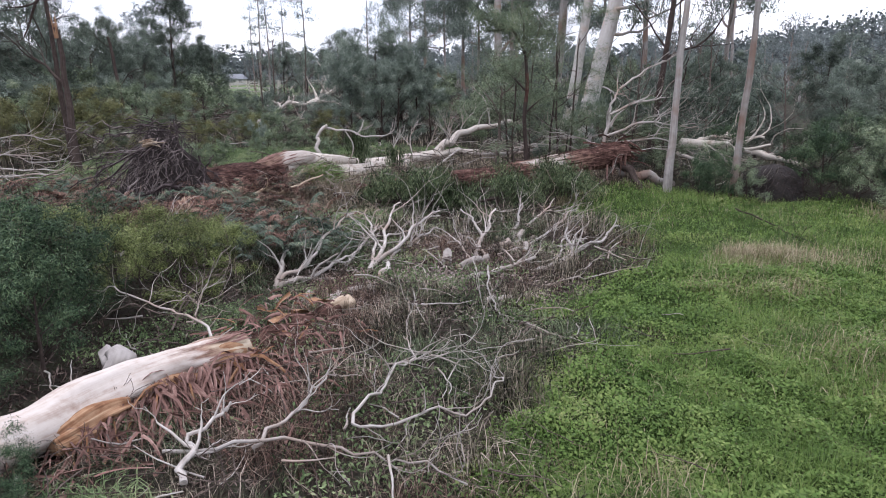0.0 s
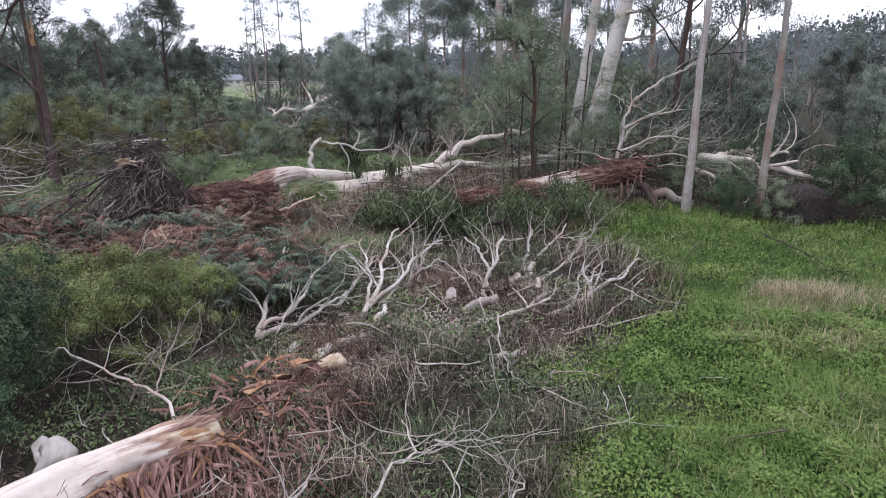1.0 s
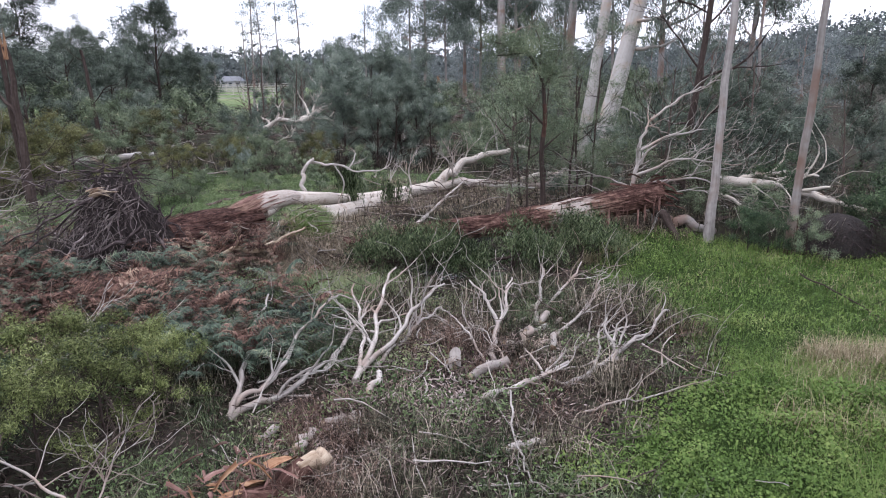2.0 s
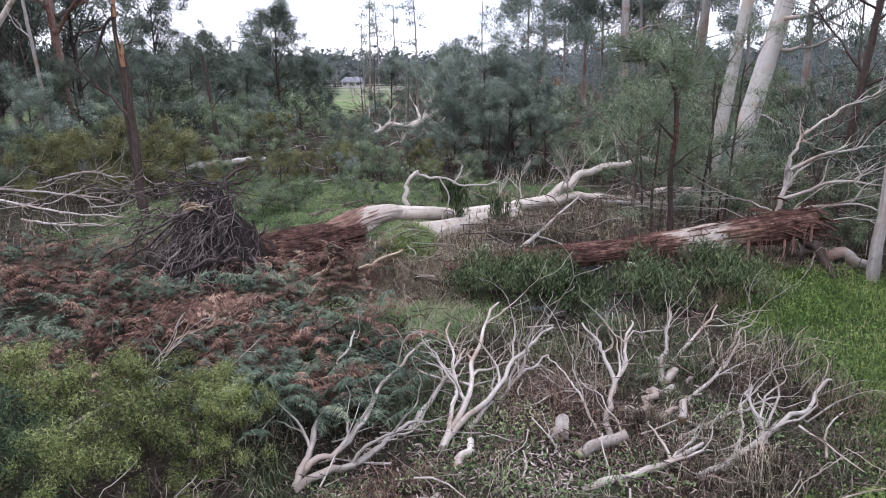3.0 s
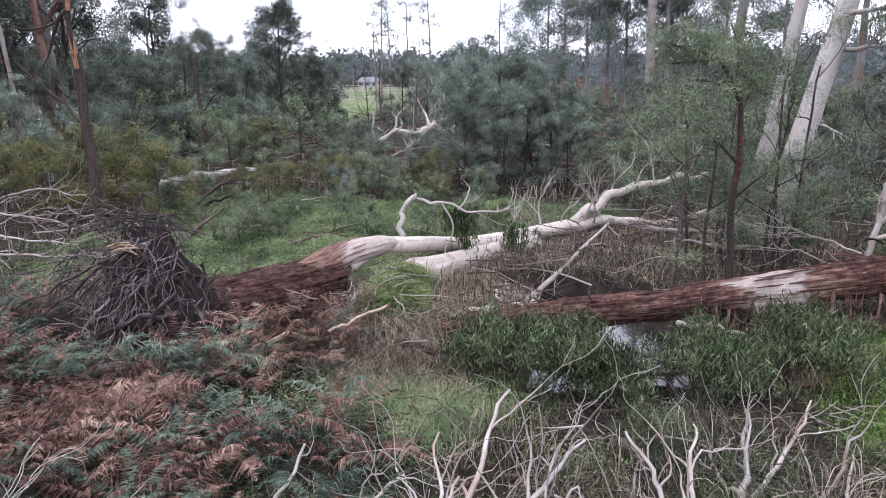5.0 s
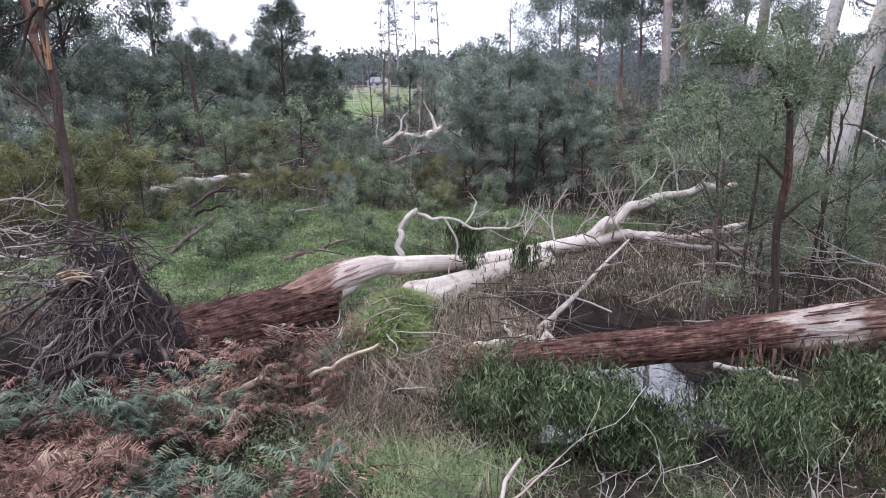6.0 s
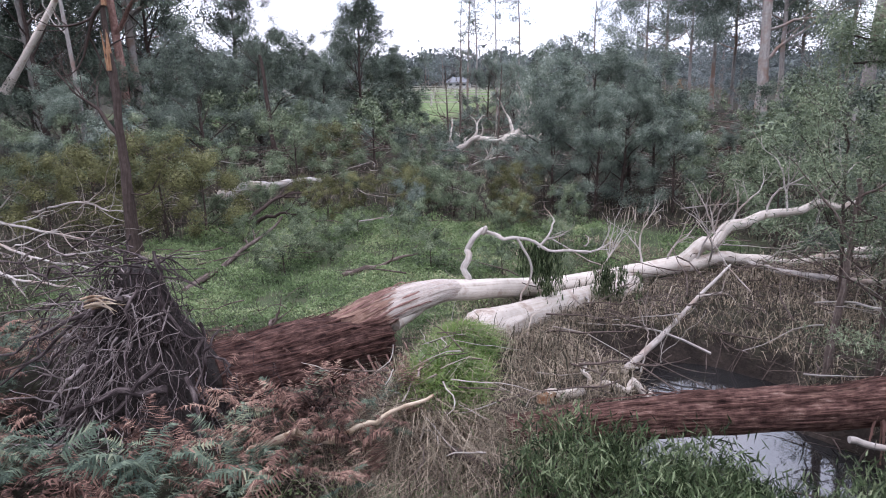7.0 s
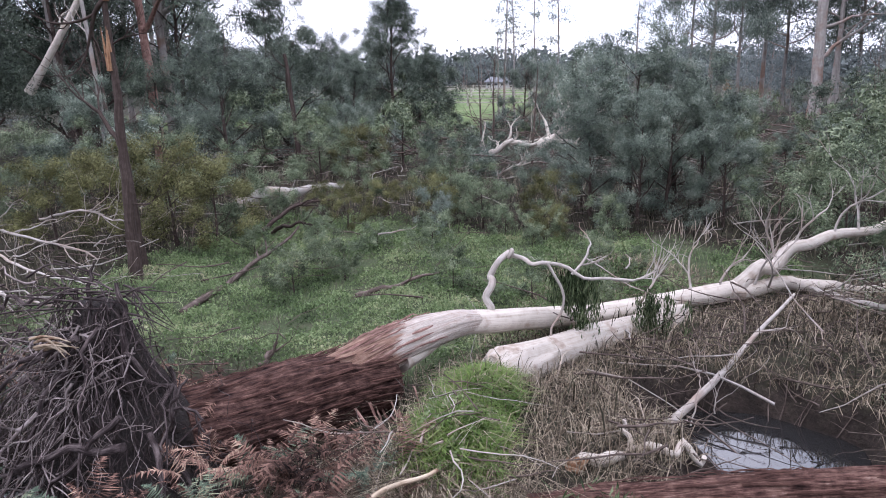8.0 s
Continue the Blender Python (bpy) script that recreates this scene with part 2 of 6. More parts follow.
# ---- materials ----
def shader(name):
    m = bpy.data.materials.new(name)
    m.use_nodes = True
    nt = m.node_tree
    return m, nt.nodes, nt.links, nt.nodes["Principled BSDF"]


def ramp(nodes, stops):
    r = nodes.new("ShaderNodeValToRGB")
    while len(r.color_ramp.elements) < len(stops):
        r.color_ramp.elements.new(0.5)
    for e, (pos, c) in zip(r.color_ramp.elements, stops):
        e.position, e.color = pos, (*c, 1)
    return r


def noise_node(nodes, links, vec, scale, detail=5.0, roughness=0.6):
    n = nodes.new("ShaderNodeTexNoise")
    n.inputs["Scale"].default_value, n.inputs["Detail"].default_value, n.inputs["Roughness"].default_value = scale, detail, roughness
    links.new(vec, n.inputs["Vector"])
    return n


def mixer(nodes, links, fac, a, b, mode="MIX"):
    m = nodes.new("ShaderNodeMixRGB")
    m.blend_type = mode
    for socket, val in zip(m.inputs, (fac, a, b)):
        if isinstance(val, bpy.types.NodeSocket):
            links.new(val, socket)
        elif isinstance(val, tuple):
            socket.default_value = (*val, 1)
        else:
            socket.default_value = val
    return m.outputs[0]


def add_bump(nodes, links, bsdf, height, strength, distance):
    b = nodes.new("ShaderNodeBump")
    b.inputs["Strength"].default_value, b.inputs["Distance"].default_value = strength, distance
    links.new(height, b.inputs["Height"])
    links.new(b.outputs[0], bsdf.inputs["Normal"])


def leaf_material(name, stops, rough=0.5, through_light=0.22, patch=1.2, vary=1.5, island=0.6):
    m, nd, ln, bs = shader(name)
    geo = nd.new("ShaderNodeNewGeometry")
    info = nd.new("ShaderNodeObjectInfo")
    tint = noise_node(nd, ln, geo.outputs["Position"], patch, 2.0)
    add = nd.new("ShaderNodeMath")
    add.operation = "MULTIPLY_ADD"
    ln.new(geo.outputs["Random Per Island"], add.inputs[0])
    add.inputs[1].default_value = island * vary
    sub = nd.new("ShaderNodeMath")
    sub.operation = "MULTIPLY_ADD"
    ln.new(tint.outputs[0], sub.inputs[0])
    sub.inputs[1].default_value, sub.inputs[2].default_value = (1.4 - island) * vary, 0.5 - 0.7 * vary
    ln.new(sub.outputs[0], add.inputs[2])
    rmp = ramp(nd, stops)
    ln.new(add.outputs[0], rmp.inputs[0])
    hsv = nd.new("ShaderNodeHueSaturation")
    shift = nd.new("ShaderNodeMapRange")
    ln.new(info.outputs["Random"], shift.inputs[0])
    shift.inputs[3].default_value, shift.inputs[4].default_value = 0.8, 1.2
    ln.new(shift.outputs[0], hsv.inputs["Value"])
    ln.new(rmp.outputs[0], hsv.inputs["Color"])
    ln.new(hsv.outputs[0], bs.inputs["Base Color"])
    bs.inputs["Roughness"].default_value = rough
    bs.inputs["Specular IOR Level"].default_value = 0.09
    tr = nd.new("ShaderNodeBsdfTranslucent")
    ln.new(hsv.outputs[0], tr.inputs["Color"])
    mx = nd.new("ShaderNodeMixShader")
    mx.inputs[0].default_value = through_light
    ln.new(bs.outputs[0], mx.inputs[1])
    ln.new(tr.outputs[0], mx.inputs[2])
    ln.new(mx.outputs[0], nd["Material Output"].inputs["Surface"])
    return m


def bark_material(name, stops, along=2.0, across=30.0, bump=0.5, dist=0.01, rough=0.85, blotch=None, blotch_scale=1.5, blotch_at=(0.5, 0.6), peel=None, rag_size=(9, 1.3, 1)):
    """Bark with fibres along the limb; blotch: a second colour in patches."""
    m, nd, ln, bs = shader(name)
    uv = nd.new("ShaderNodeTexCoord")
    mp = nd.new("ShaderNodeMapping")
    mp.inputs["Scale"].default_value = (across, along, 1)
    ln.new(uv.outputs["UV"], mp.inputs["Vector"])
    fib = noise_node(nd, ln, mp.outputs[0], 1.0, 6.0, 0.65)
    geo = nd.new("ShaderNodeNewGeometry")
    lump = noise_node(nd, ln, geo.outputs["Position"], 9.0, 5.0)
    mid = mixer(nd, ln, 0.35, fib.outputs[0], lump.outputs[0])
    rmp = ramp(nd, stops)
    ln.new(mid, rmp.inputs[0])
    col = rmp.outputs[0]
    if blotch:
        big = noise_node(nd, ln, geo.outputs["Position"], blotch_scale, 4.0, 0.55)
        cut = ramp(nd, [(blotch_at[0], (0, 0, 0)), (blotch_at[1], (1, 1, 1))])
        ln.new(big.outputs[0], cut.inputs[0])
        col = mixer(nd, ln, cut.outputs[0], col, blotch)
    if peel:  # bark shed between two distances along the limb, with ragged edges
        sep = nd.new("ShaderNodeSeparateXYZ")
        ln.new(uv.outputs["UV"], sep.inputs[0])
        mp2 = nd.new("ShaderNodeMapping")
        mp2.inputs["Scale"].default_value = rag_size
        ln.new(uv.outputs["UV"], mp2.inputs["Vector"])
        rag = noise_node(nd, ln, mp2.outputs[0], 1.0, 5.0, 0.6)
        lo = nd.new("ShaderNodeMapRange")
        ln.new(sep.outputs["Y"], lo.inputs[0])
        lo.inputs[1].default_value, lo.inputs[2].default_value = peel[0], peel[1]
        hi = nd.new("ShaderNodeMapRange")
        ln.new(sep.outputs["Y"], hi.inputs[0])
        hi.inputs[1].default_value, hi.inputs[2].default_value, hi.inputs[3].default_value, hi.inputs[4].default_value = peel[2], peel[3], 1, 0
        band = nd.new("ShaderNodeMath")
        band.operation = "MULTIPLY"
        ln.new(lo.outputs[0], band.inputs[0])
        ln.new(hi.outputs[0], band.inputs[1])
        tot = nd.new("ShaderNodeMath")
        tot.operation = "MULTIPLY_ADD"
        ln.new(band.outputs[0], tot.inputs[0])
        tot.inputs[1].default_value = peel[4]
        ln.new(rag.outputs[0], tot.inputs[2])
        thin = ramp(nd, [(0.58, (0, 0, 0)), (0.74, (1, 1, 1))])
        ln.new(tot.outputs[0], thin.inputs[0])
        inner = ramp(nd, [(0.35, (0.06, 0.030, 0.022)), (0.55, (0.25, 0.155, 0.115)), (0.72, (0.40, 0.30, 0.24))])
        ln.new(mid, inner.inputs[0])
        col = mixer(nd, ln, thin.outputs[0], col, inner.outputs[0])
        cut = ramp(nd, [(0.74, (0, 0, 0)), (0.86, (1, 1, 1))])
        ln.new(tot.outputs[0], cut.inputs[0])
        wood = ramp(nd, [(0.3, (0.24, 0.165, 0.125)), (0.5, (0.43, 0.375, 0.325)), (0.75, (0.53, 0.49, 0.445))])
        ln.new(mid, wood.inputs[0])
        col = mixer(nd, ln, cut.outputs[0], col, wood.outputs[0])
    info = nd.new("ShaderNodeObjectInfo")
    hsv = nd.new("ShaderNodeHueSaturation")
    shift = nd.new("ShaderNodeMapRange")
    ln.new(info.outputs["Random"], shift.inputs[0])
    shift.inputs[3].default_value, shift.inputs[4].default_value = 0.82, 1.12
    ln.new(shift.outputs[0], hsv.inputs["Value"])
    ln.new(col, hsv.inputs["Color"])
    ln.new(hsv.outputs[0], bs.inputs["Base Color"])
    bs.inputs["Roughness"].default_value = rough
    bs.inputs["Specular IOR Level"].default_value = 0.12
    add_bump(nd, ln, bs, mid, bump, dist)
    return m


M_WHITE = bark_material("pale_gum_bark", [(0.3, (0.24, 0.195, 0.155)), (0.42, (0.42, 0.37, 0.31)), (0.56, (0.54, 0.49, 0.425)), (0.75, (0.43, 0.36, 0.285))], 1.0, 20, 0.6, 0.010, 0.75, (0.28, 0.21, 0.16), 3.2, (0.57, 0.70))
M_CREAM = bark_material("smooth_cream_bark", [(0.3, (0.24, 0.212, 0.185)), (0.45, (0.37, 0.345, 0.312)), (0.75, (0.47, 0.45, 0.415))], 0.5, 9, 0.35, 0.008, 0.7, (0.38, 0.30, 0.23), 1.7, (0.54, 0.70))
M_TAN = bark_material("tan_weathered_wood", [(0.3, (0.08, 0.055, 0.035)), (0.44, (0.27, 0.20, 0.135)), (0.6, (0.42, 0.35, 0.26)), (0.75, (0.50, 0.45, 0.37))], 2.5, 16, 0.9, 0.02, 0.85, (0.13, 0.08, 0.05), 5.0, (0.56, 0.64))
M_NEARLOG = bark_material("cream_and_tan_bark", [(0.3, (0.06, 0.04, 0.026)), (0.44, (0.24, 0.175, 0.115)), (0.6, (0.40, 0.33, 0.24)), (0.75, (0.48, 0.43, 0.35))], 1.5, 14, 0.6, 0.012, 0.8, peel=(-2, -1, 3.1, 4.4, 0.62))
M_TWIG = bark_material("dead_white_twig", [(0.3, (0.16, 0.135, 0.115)), (0.5, (0.35, 0.32, 0.285)), (0.75, (0.53, 0.50, 0.455))], 3, 20, 0.3, 0.004, 0.8, (0.26, 0.20, 0.16), 1.3, (0.48, 0.66))
M_GREYTWIG = bark_material("weathered_grey_twig", [(0.3, (0.020, 0.015, 0.013)), (0.5, (0.095, 0.072, 0.060)), (0.75, (0.30, 0.25, 0.215))], 4, 30, 0.3, 0.004, 0.9)
M_RED = bark_material("red_fibrous_bark", [(0.34, (0.012, 0.007, 0.006)), (0.45, (0.055, 0.028, 0.022)), (0.56, (0.115, 0.062, 0.048)), (0.72, (0.26, 0.18, 0.145))], 1.4, 34, 1.0, 0.03, 0.95)
RED_STOPS = [(0.36, (0.010, 0.006, 0.005)), (0.46, (0.062, 0.031, 0.025)), (0.56, (0.150, 0.085, 0.066)), (0.70, (0.36, 0.26, 0.21))]
M_TRUNK = bark_material("tan_inner_bark", [(0.34, (0.045, 0.025, 0.018)), (0.46, (0.150, 0.088, 0.063)), (0.58, (0.26, 0.175, 0.132)), (0.72, (0.42, 0.33, 0.27))], 1.8, 42, 1.0, 0.04, 0.9, peel=(1.3, 2.3, 20, 21, 0.6))
M_SLEEVE = bark_material("thick_red_bark", [(0.36, (0.007, 0.004, 0.004)), (0.46, (0.042, 0.022, 0.018)), (0.58, (0.115, 0.064, 0.050)), (0.72, (0.30, 0.205, 0.165))], 4.5, 36, 1.0, 0.05, 0.95)
M_LOG = bark_material("peeling_red_bark", RED_STOPS, 5.0, 34, 1.0, 0.05, 0.95, peel=(3.7, 4.4, 5.0, 5.7, 0.36), rag_size=(4, 1.7, 1))
M_BROWN = bark_material("dark_wet_bark", [(0.3, (0.018, 0.013, 0.011)), (0.5, (0.052, 0.038, 0.032)), (0.75, (0.12, 0.092, 0.078))], 2, 30, 0.9, 0.02, 0.9)
M_GREYGUM = bark_material("grey_gum_bark", [(0.3, (0.125, 0.110, 0.100)), (0.5, (0.26, 0.238, 0.216)), (0.75, (0.40, 0.375, 0.345))], 0.9, 12, 0.4, 0.010, 0.8, (0.20, 0.135, 0.105), 0.9, (0.48, 0.62))
M_ORANGE = bark_material("raw_orange_wood", [(0.3, (0.045, 0.020, 0.012)), (0.45, (0.21, 0.105, 0.055)), (0.6, (0.37, 0.235, 0.14)), (0.75, (0.50, 0.40, 0.29))], 1.5, 40, 0.8, 0.01, 0.8)
M_STRIP = bark_material("shed_bark", [(0.3, (0.032, 0.017, 0.014)), (0.5, (0.185, 0.105, 0.085)), (0.72, (0.45, 0.32, 0.27))], 2, 40, 0.5, 0.006, 0.9)
M_ROOT = bark_material("root_bark", [(0.3, (0.020, 0.014, 0.013)), (0.47, (0.036, 0.027, 0.026)), (0.68, (0.19, 0.155, 0.145))], 4, 30, 0.6, 0.006, 0.9)
M_PALEROOT = bark_material("pale_root_bark", [(0.3, (0.045, 0.033, 0.030)), (0.46, (0.16, 0.13, 0.12)), (0.64, (0.40, 0.35, 0.33))], 4, 30, 0.6, 0.006, 0.9)

M_BLUELEAF = leaf_material("blue_green_leaf", [(0.0, (0.010, 0.014, 0.011)), (0.5, (0.128, 0.162, 0.126)), (1.0, (0.34, 0.38, 0.30))], 0.45, 0.10, 2.2, island=0.35)
M_WATTLE = leaf_material("wattle_leaf", [(0.0, (0.008, 0.012, 0.006)), (0.5, (0.112, 0.145, 0.085)), (1.0, (0.31, 0.35, 0.22))], 0.45, 0.10, 2.2, island=0.35)
M_DARK = leaf_material("dark_leaf", [(0.0, (0.006, 0.009, 0.007)), (0.5, (0.070, 0.092, 0.067)), (1.0, (0.22, 0.255, 0.19))], 0.45, 0.10, 2.2, island=0.35)
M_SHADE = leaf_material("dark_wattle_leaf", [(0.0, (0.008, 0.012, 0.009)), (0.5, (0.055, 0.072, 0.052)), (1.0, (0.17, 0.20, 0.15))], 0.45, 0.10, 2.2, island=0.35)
M_GUMLEAF = leaf_material("gum_leaf", [(0.0, (0.040, 0.052, 0.045)), (0.5, (0.140, 0.172, 0.142)), (1.0, (0.30, 0.34, 0.28))])
M_OLIVE = leaf_material("olive_leaf", [(0.0, (0.014, 0.014, 0.006)), (0.5, (0.098, 0.100, 0.040)), (1.0, (0.24, 0.235, 0.11))], 0.5, 0.10, island=0.35)
M_DEEP = leaf_material("deep_green_leaf", [(0.0, (0.008, 0.016, 0.009)), (0.5, (0.038, 0.066, 0.034)), (1.0, (0.12, 0.165, 0.085))], 0.5, 0.14, 2.2)
M_RUST = leaf_material("rusty_sedge_blade", [(0.0, (0.008, 0.005, 0.004)), (0.4, (0.068, 0.042, 0.031)), (0.75, (0.15, 0.100, 0.075)), (1.0, (0.30, 0.225, 0.175))], 0.8, 0.12, 1.0)
M_LIME = leaf_material("yellow_green_leaf", [(0.0, (0.018, 0.025, 0.010)), (0.5, (0.110, 0.135, 0.044)), (1.0, (0.26, 0.29, 0.12))], 0.5, 0.16)
M_WILLOW = leaf_material("long_leaf", [(0.0, (0.008, 0.014, 0.006)), (0.5, (0.056, 0.082, 0.036)), (1.0, (0.20, 0.235, 0.13))], 0.4, 0.13)
M_LAWN = leaf_material("clover_leaf", [(0.0, (0.026, 0.052, 0.010)), (0.45, (0.092, 0.150, 0.036)), (0.8, (0.160, 0.212, 0.062)), (1.0, (0.23, 0.25, 0.10))], 0.5, 0.2, 1.3, 1.3, island=0.35)
M_WEED = leaf_material("weed_leaf", [(0.0, (0.016, 0.027, 0.011)), (0.4, (0.120, 0.175, 0.075)), (0.75, (0.235, 0.295, 0.142)), (1.0, (0.38, 0.35, 0.22))], 0.6, 0.18, 0.9, island=0.25)
M_STRAW = leaf_material("dry_grass", [(0.0, (0.030, 0.025, 0.017)), (0.45, (0.165, 0.130, 0.093)), (1.0, (0.44, 0.37, 0.27))], 0.8, 0.2, 1.5)
M_PALESTRAW = leaf_material("pale_straw", [(0.0, (0.14, 0.11, 0.065)), (0.5, (0.34, 0.28, 0.18)), (1.0, (0.52, 0.45, 0.31))], 0.8, 0.25, 1.5)
# pale blue-grey leaf: the haze of distance is put into its colour
M_FARLEAF = leaf_material("haze_tinted_far_leaf", [(0.0, (0.080, 0.098, 0.098)), (0.5, (0.165, 0.190, 0.182)), (1.0, (0.25, 0.275, 0.255))], 0.8, 0.2, 0.05)
# hillside leaf, greyed and blued in its base colour to imitate haze
M_FARWOOD = leaf_material("haze_tinted_hillside_leaf", [(0.0, (0.050, 0.062, 0.062)), (0.5, (0.120, 0.138, 0.132)), (1.0, (0.20, 0.225, 0.21))], 0.8, 0.2, 0.05)
M_SEDGE = leaf_material("sedge_blade", [(0.0, (0.005, 0.005, 0.003)), (0.4, (0.046, 0.042, 0.027)), (0.7, (0.125, 0.110, 0.074)), (1.0, (0.36, 0.30, 0.24))], 0.7, 0.12, 1.0)
M_FERN_BROWN = leaf_material("dead_bracken", [(0.0, (0.008, 0.005, 0.004)), (0.4, (0.088, 0.050, 0.038)), (0.75, (0.245, 0.145, 0.108)), (1.0, (0.40, 0.30, 0.215))], 0.8, 0.10, 1.3, island=0.4)
M_FERN_GREEN = leaf_material("green_bracken", [(0.0, (0.010, 0.016, 0.013)), (0.5, (0.060, 0.084, 0.058)), (0.8, (0.120, 0.150, 0.100)), (1.0, (0.24, 0.24, 0.15))], 0.6, 0.12, 1.1, island=0.4)
M_LITTER = leaf_material("leaf_litter", [(0.0, (0.006, 0.004, 0.004)), (0.5, (0.050, 0.033, 0.027)), (1.0, (0.20, 0.15, 0.125))], 0.9, 0.06, 2.0)

M_CHIP = leaf_material("pale_bark_chip", [(0.0, (0.05, 0.035, 0.03)), (0.5, (0.235, 0.18, 0.155)), (1.0, (0.42, 0.36, 0.325))], 0.9, 0.03, 2.0)


def soil_material():
    m, nd, ln, bs = shader("damp_soil")
    geo = nd.new("ShaderNodeNewGeometry")
    a = noise_node(nd, ln, geo.outputs["Position"], 14, 6, 0.7)
    r = ramp(nd, [(0.3, (0.007, 0.005, 0.0045)), (0.55, (0.022, 0.016, 0.013)), (0.8, (0.055, 0.036, 0.028))])
    ln.new(a.outputs[0], r.inputs[0])
    ln.new(r.outputs[0], bs.inputs["Base Color"])
    bs.inputs["Roughness"].default_value = 0.95
    add_bump(nd, ln, bs, a.outputs[0], 1.0, 0.05)
    return m


M_SOIL = soil_material()


def ground_material():
    m, nd, ln, bs = shader("ground_cover")
    geo = nd.new("ShaderNodeNewGeometry")
    pos = geo.outputs["Position"]
    fine, mid, big = noise_node(nd, ln, pos, 22, 6, 0.7), noise_node(nd, ln, pos, 3.0, 5), noise_node(nd, ln, pos, 0.35, 4)
    both = mixer(nd, ln, 0.5, fine.outputs[0], mid.outputs[0])
    dirt = ramp(nd, [(0.3, (0.009, 0.007, 0.006)), (0.46, (0.032, 0.026, 0.021)), (0.55, (0.036, 0.038, 0.023)), (0.7, (0.10, 0.082, 0.068))])
    green = ramp(nd, [(0.3, (0.008, 0.014, 0.004)), (0.5, (0.026, 0.045, 0.012)), (0.7, (0.060, 0.085, 0.026))])
    weed = ramp(nd, [(0.3, (0.026, 0.032, 0.020)), (0.48, (0.060, 0.078, 0.040)), (0.6, (0.085, 0.085, 0.055)), (0.7, (0.11, 0.125, 0.070))])
    pad = ramp(nd, [(0.35, (0.085, 0.125, 0.05)), (0.55, (0.13, 0.17, 0.075)), (0.7, (0.19, 0.20, 0.11))])
    straw = ramp(nd, [(0.3, (0.10, 0.085, 0.045)), (0.5, (0.22, 0.19, 0.11)), (0.7, (0.33, 0.29, 0.18))])
    wet = ramp(nd, [(0.3, (0.010, 0.008, 0.007)), (0.5, (0.030, 0.024, 0.020)), (0.7, (0.07, 0.055, 0.045))])
    for r in (dirt, green, weed, straw, wet):
        ln.new(both, r.inputs[0])
    ln.new(big.outputs[0], pad.inputs[0])
    col = dirt.outputs[0]
    for key, r in (("meadow", weed), ("lawn", green), ("track", straw), ("mud", wet), ("paddock", pad)):
        at = nd.new("ShaderNodeAttribute")
        at.attribute_name = key
        col = mixer(nd, ln, at.outputs["Fac"], col, r.outputs[0])
    ln.new(col, bs.inputs["Base Color"])
    bs.inputs["Roughness"].default_value = 0.95
    bs.inputs["Specular IOR Level"].default_value = 0.05
    add_bump(nd, ln, bs, both, 1.0, 0.06)
    return m


def water_material():
    m, nd, ln, bs = shader("still_water")
    geo = nd.new("ShaderNodeNewGeometry")
    n = noise_node(nd, ln, geo.outputs["Position"], 5, 3)
    bs.inputs["Base Color"].default_value = (0.016, 0.016, 0.016, 1)
    bs.inputs["Roughness"].default_value = 0.03
    bs.inputs["IOR"].default_value = 2.0
    add_bump(nd, ln, bs, n.outputs[0], 0.05, 0.02)
    return m


def plain(name, c, rough=0.7):
    m, nd, ln, bs = shader(name)
    geo = nd.new("ShaderNodeNewGeometry")
    n = noise_node(nd, ln, geo.outputs["Position"], 2.5, 4)
    col = mixer(nd, ln, n.outputs[0], tuple(v * 0.8 for v in c), tuple(min(v * 1.15, 1) for v in c))
    ln.new(col, bs.inputs["Base Color"])
    bs.inputs["Roughness"].default_value = rough
    return m


# ---- ground and water ----
def build_ground():
    def lines(lo, hi, step, out):
        mid = list(np.arange(lo, hi, step))
        a, s = [], step
        p = mid[-1]
        while p < out:
            s *= 1.16
            p += s
            a.append(p)
        b, s, p = [], step, mid[0]
        while p > -out:
            s *= 1.16
            p -= s
            b.append(p)
        return np.array(b[::-1] + mid + a)

    xs, ys = lines(-13, 10, 0.17, 3000), lines(3.5, 30, 0.17, 3000)
    gx, gy = np.meshgrid(xs, ys, indexing="ij")
    x, y = gx.ravel(), gy.ravel()
    z = land(x, y) + 0.012 * vnoise(x * 7, y * 7, 2.0)
    ny = len(ys)
    i, j = np.meshgrid(np.arange(len(xs) - 1), np.arange(ny - 1), indexing="ij")
    q = np.stack([i * ny + j, (i + 1) * ny + j, (i + 1) * ny + j + 1, i * ny + j + 1], -1).reshape(-1, 4)
    ob = part("ground", Buf().add(np.stack([x, y, z], 1), q), ground_material())
    for key, f in (("lawn", lawn), ("meadow", meadow), ("track", track), ("mud", mud), ("paddock", paddock)):
        ob.data.attributes.new(key, "FLOAT", "POINT").data.foreach_set("value", f(x, y).astype(np.float32))
    tagged(ob, "damp grassy woodland floor with bare soil and leaf litter", "ground", kind="structure")
    w = part("water", Buf().add([(-8, 13.6, WATER_Z), (3.2, 13.6, WATER_Z), (3.2, 20, WATER_Z), (-8, 20, WATER_Z)], [(0, 1, 2, 3)]), water_material())
    tagged(w, "still dark puddle water reflecting the pale sky", "water", kind="structure")


build_ground()


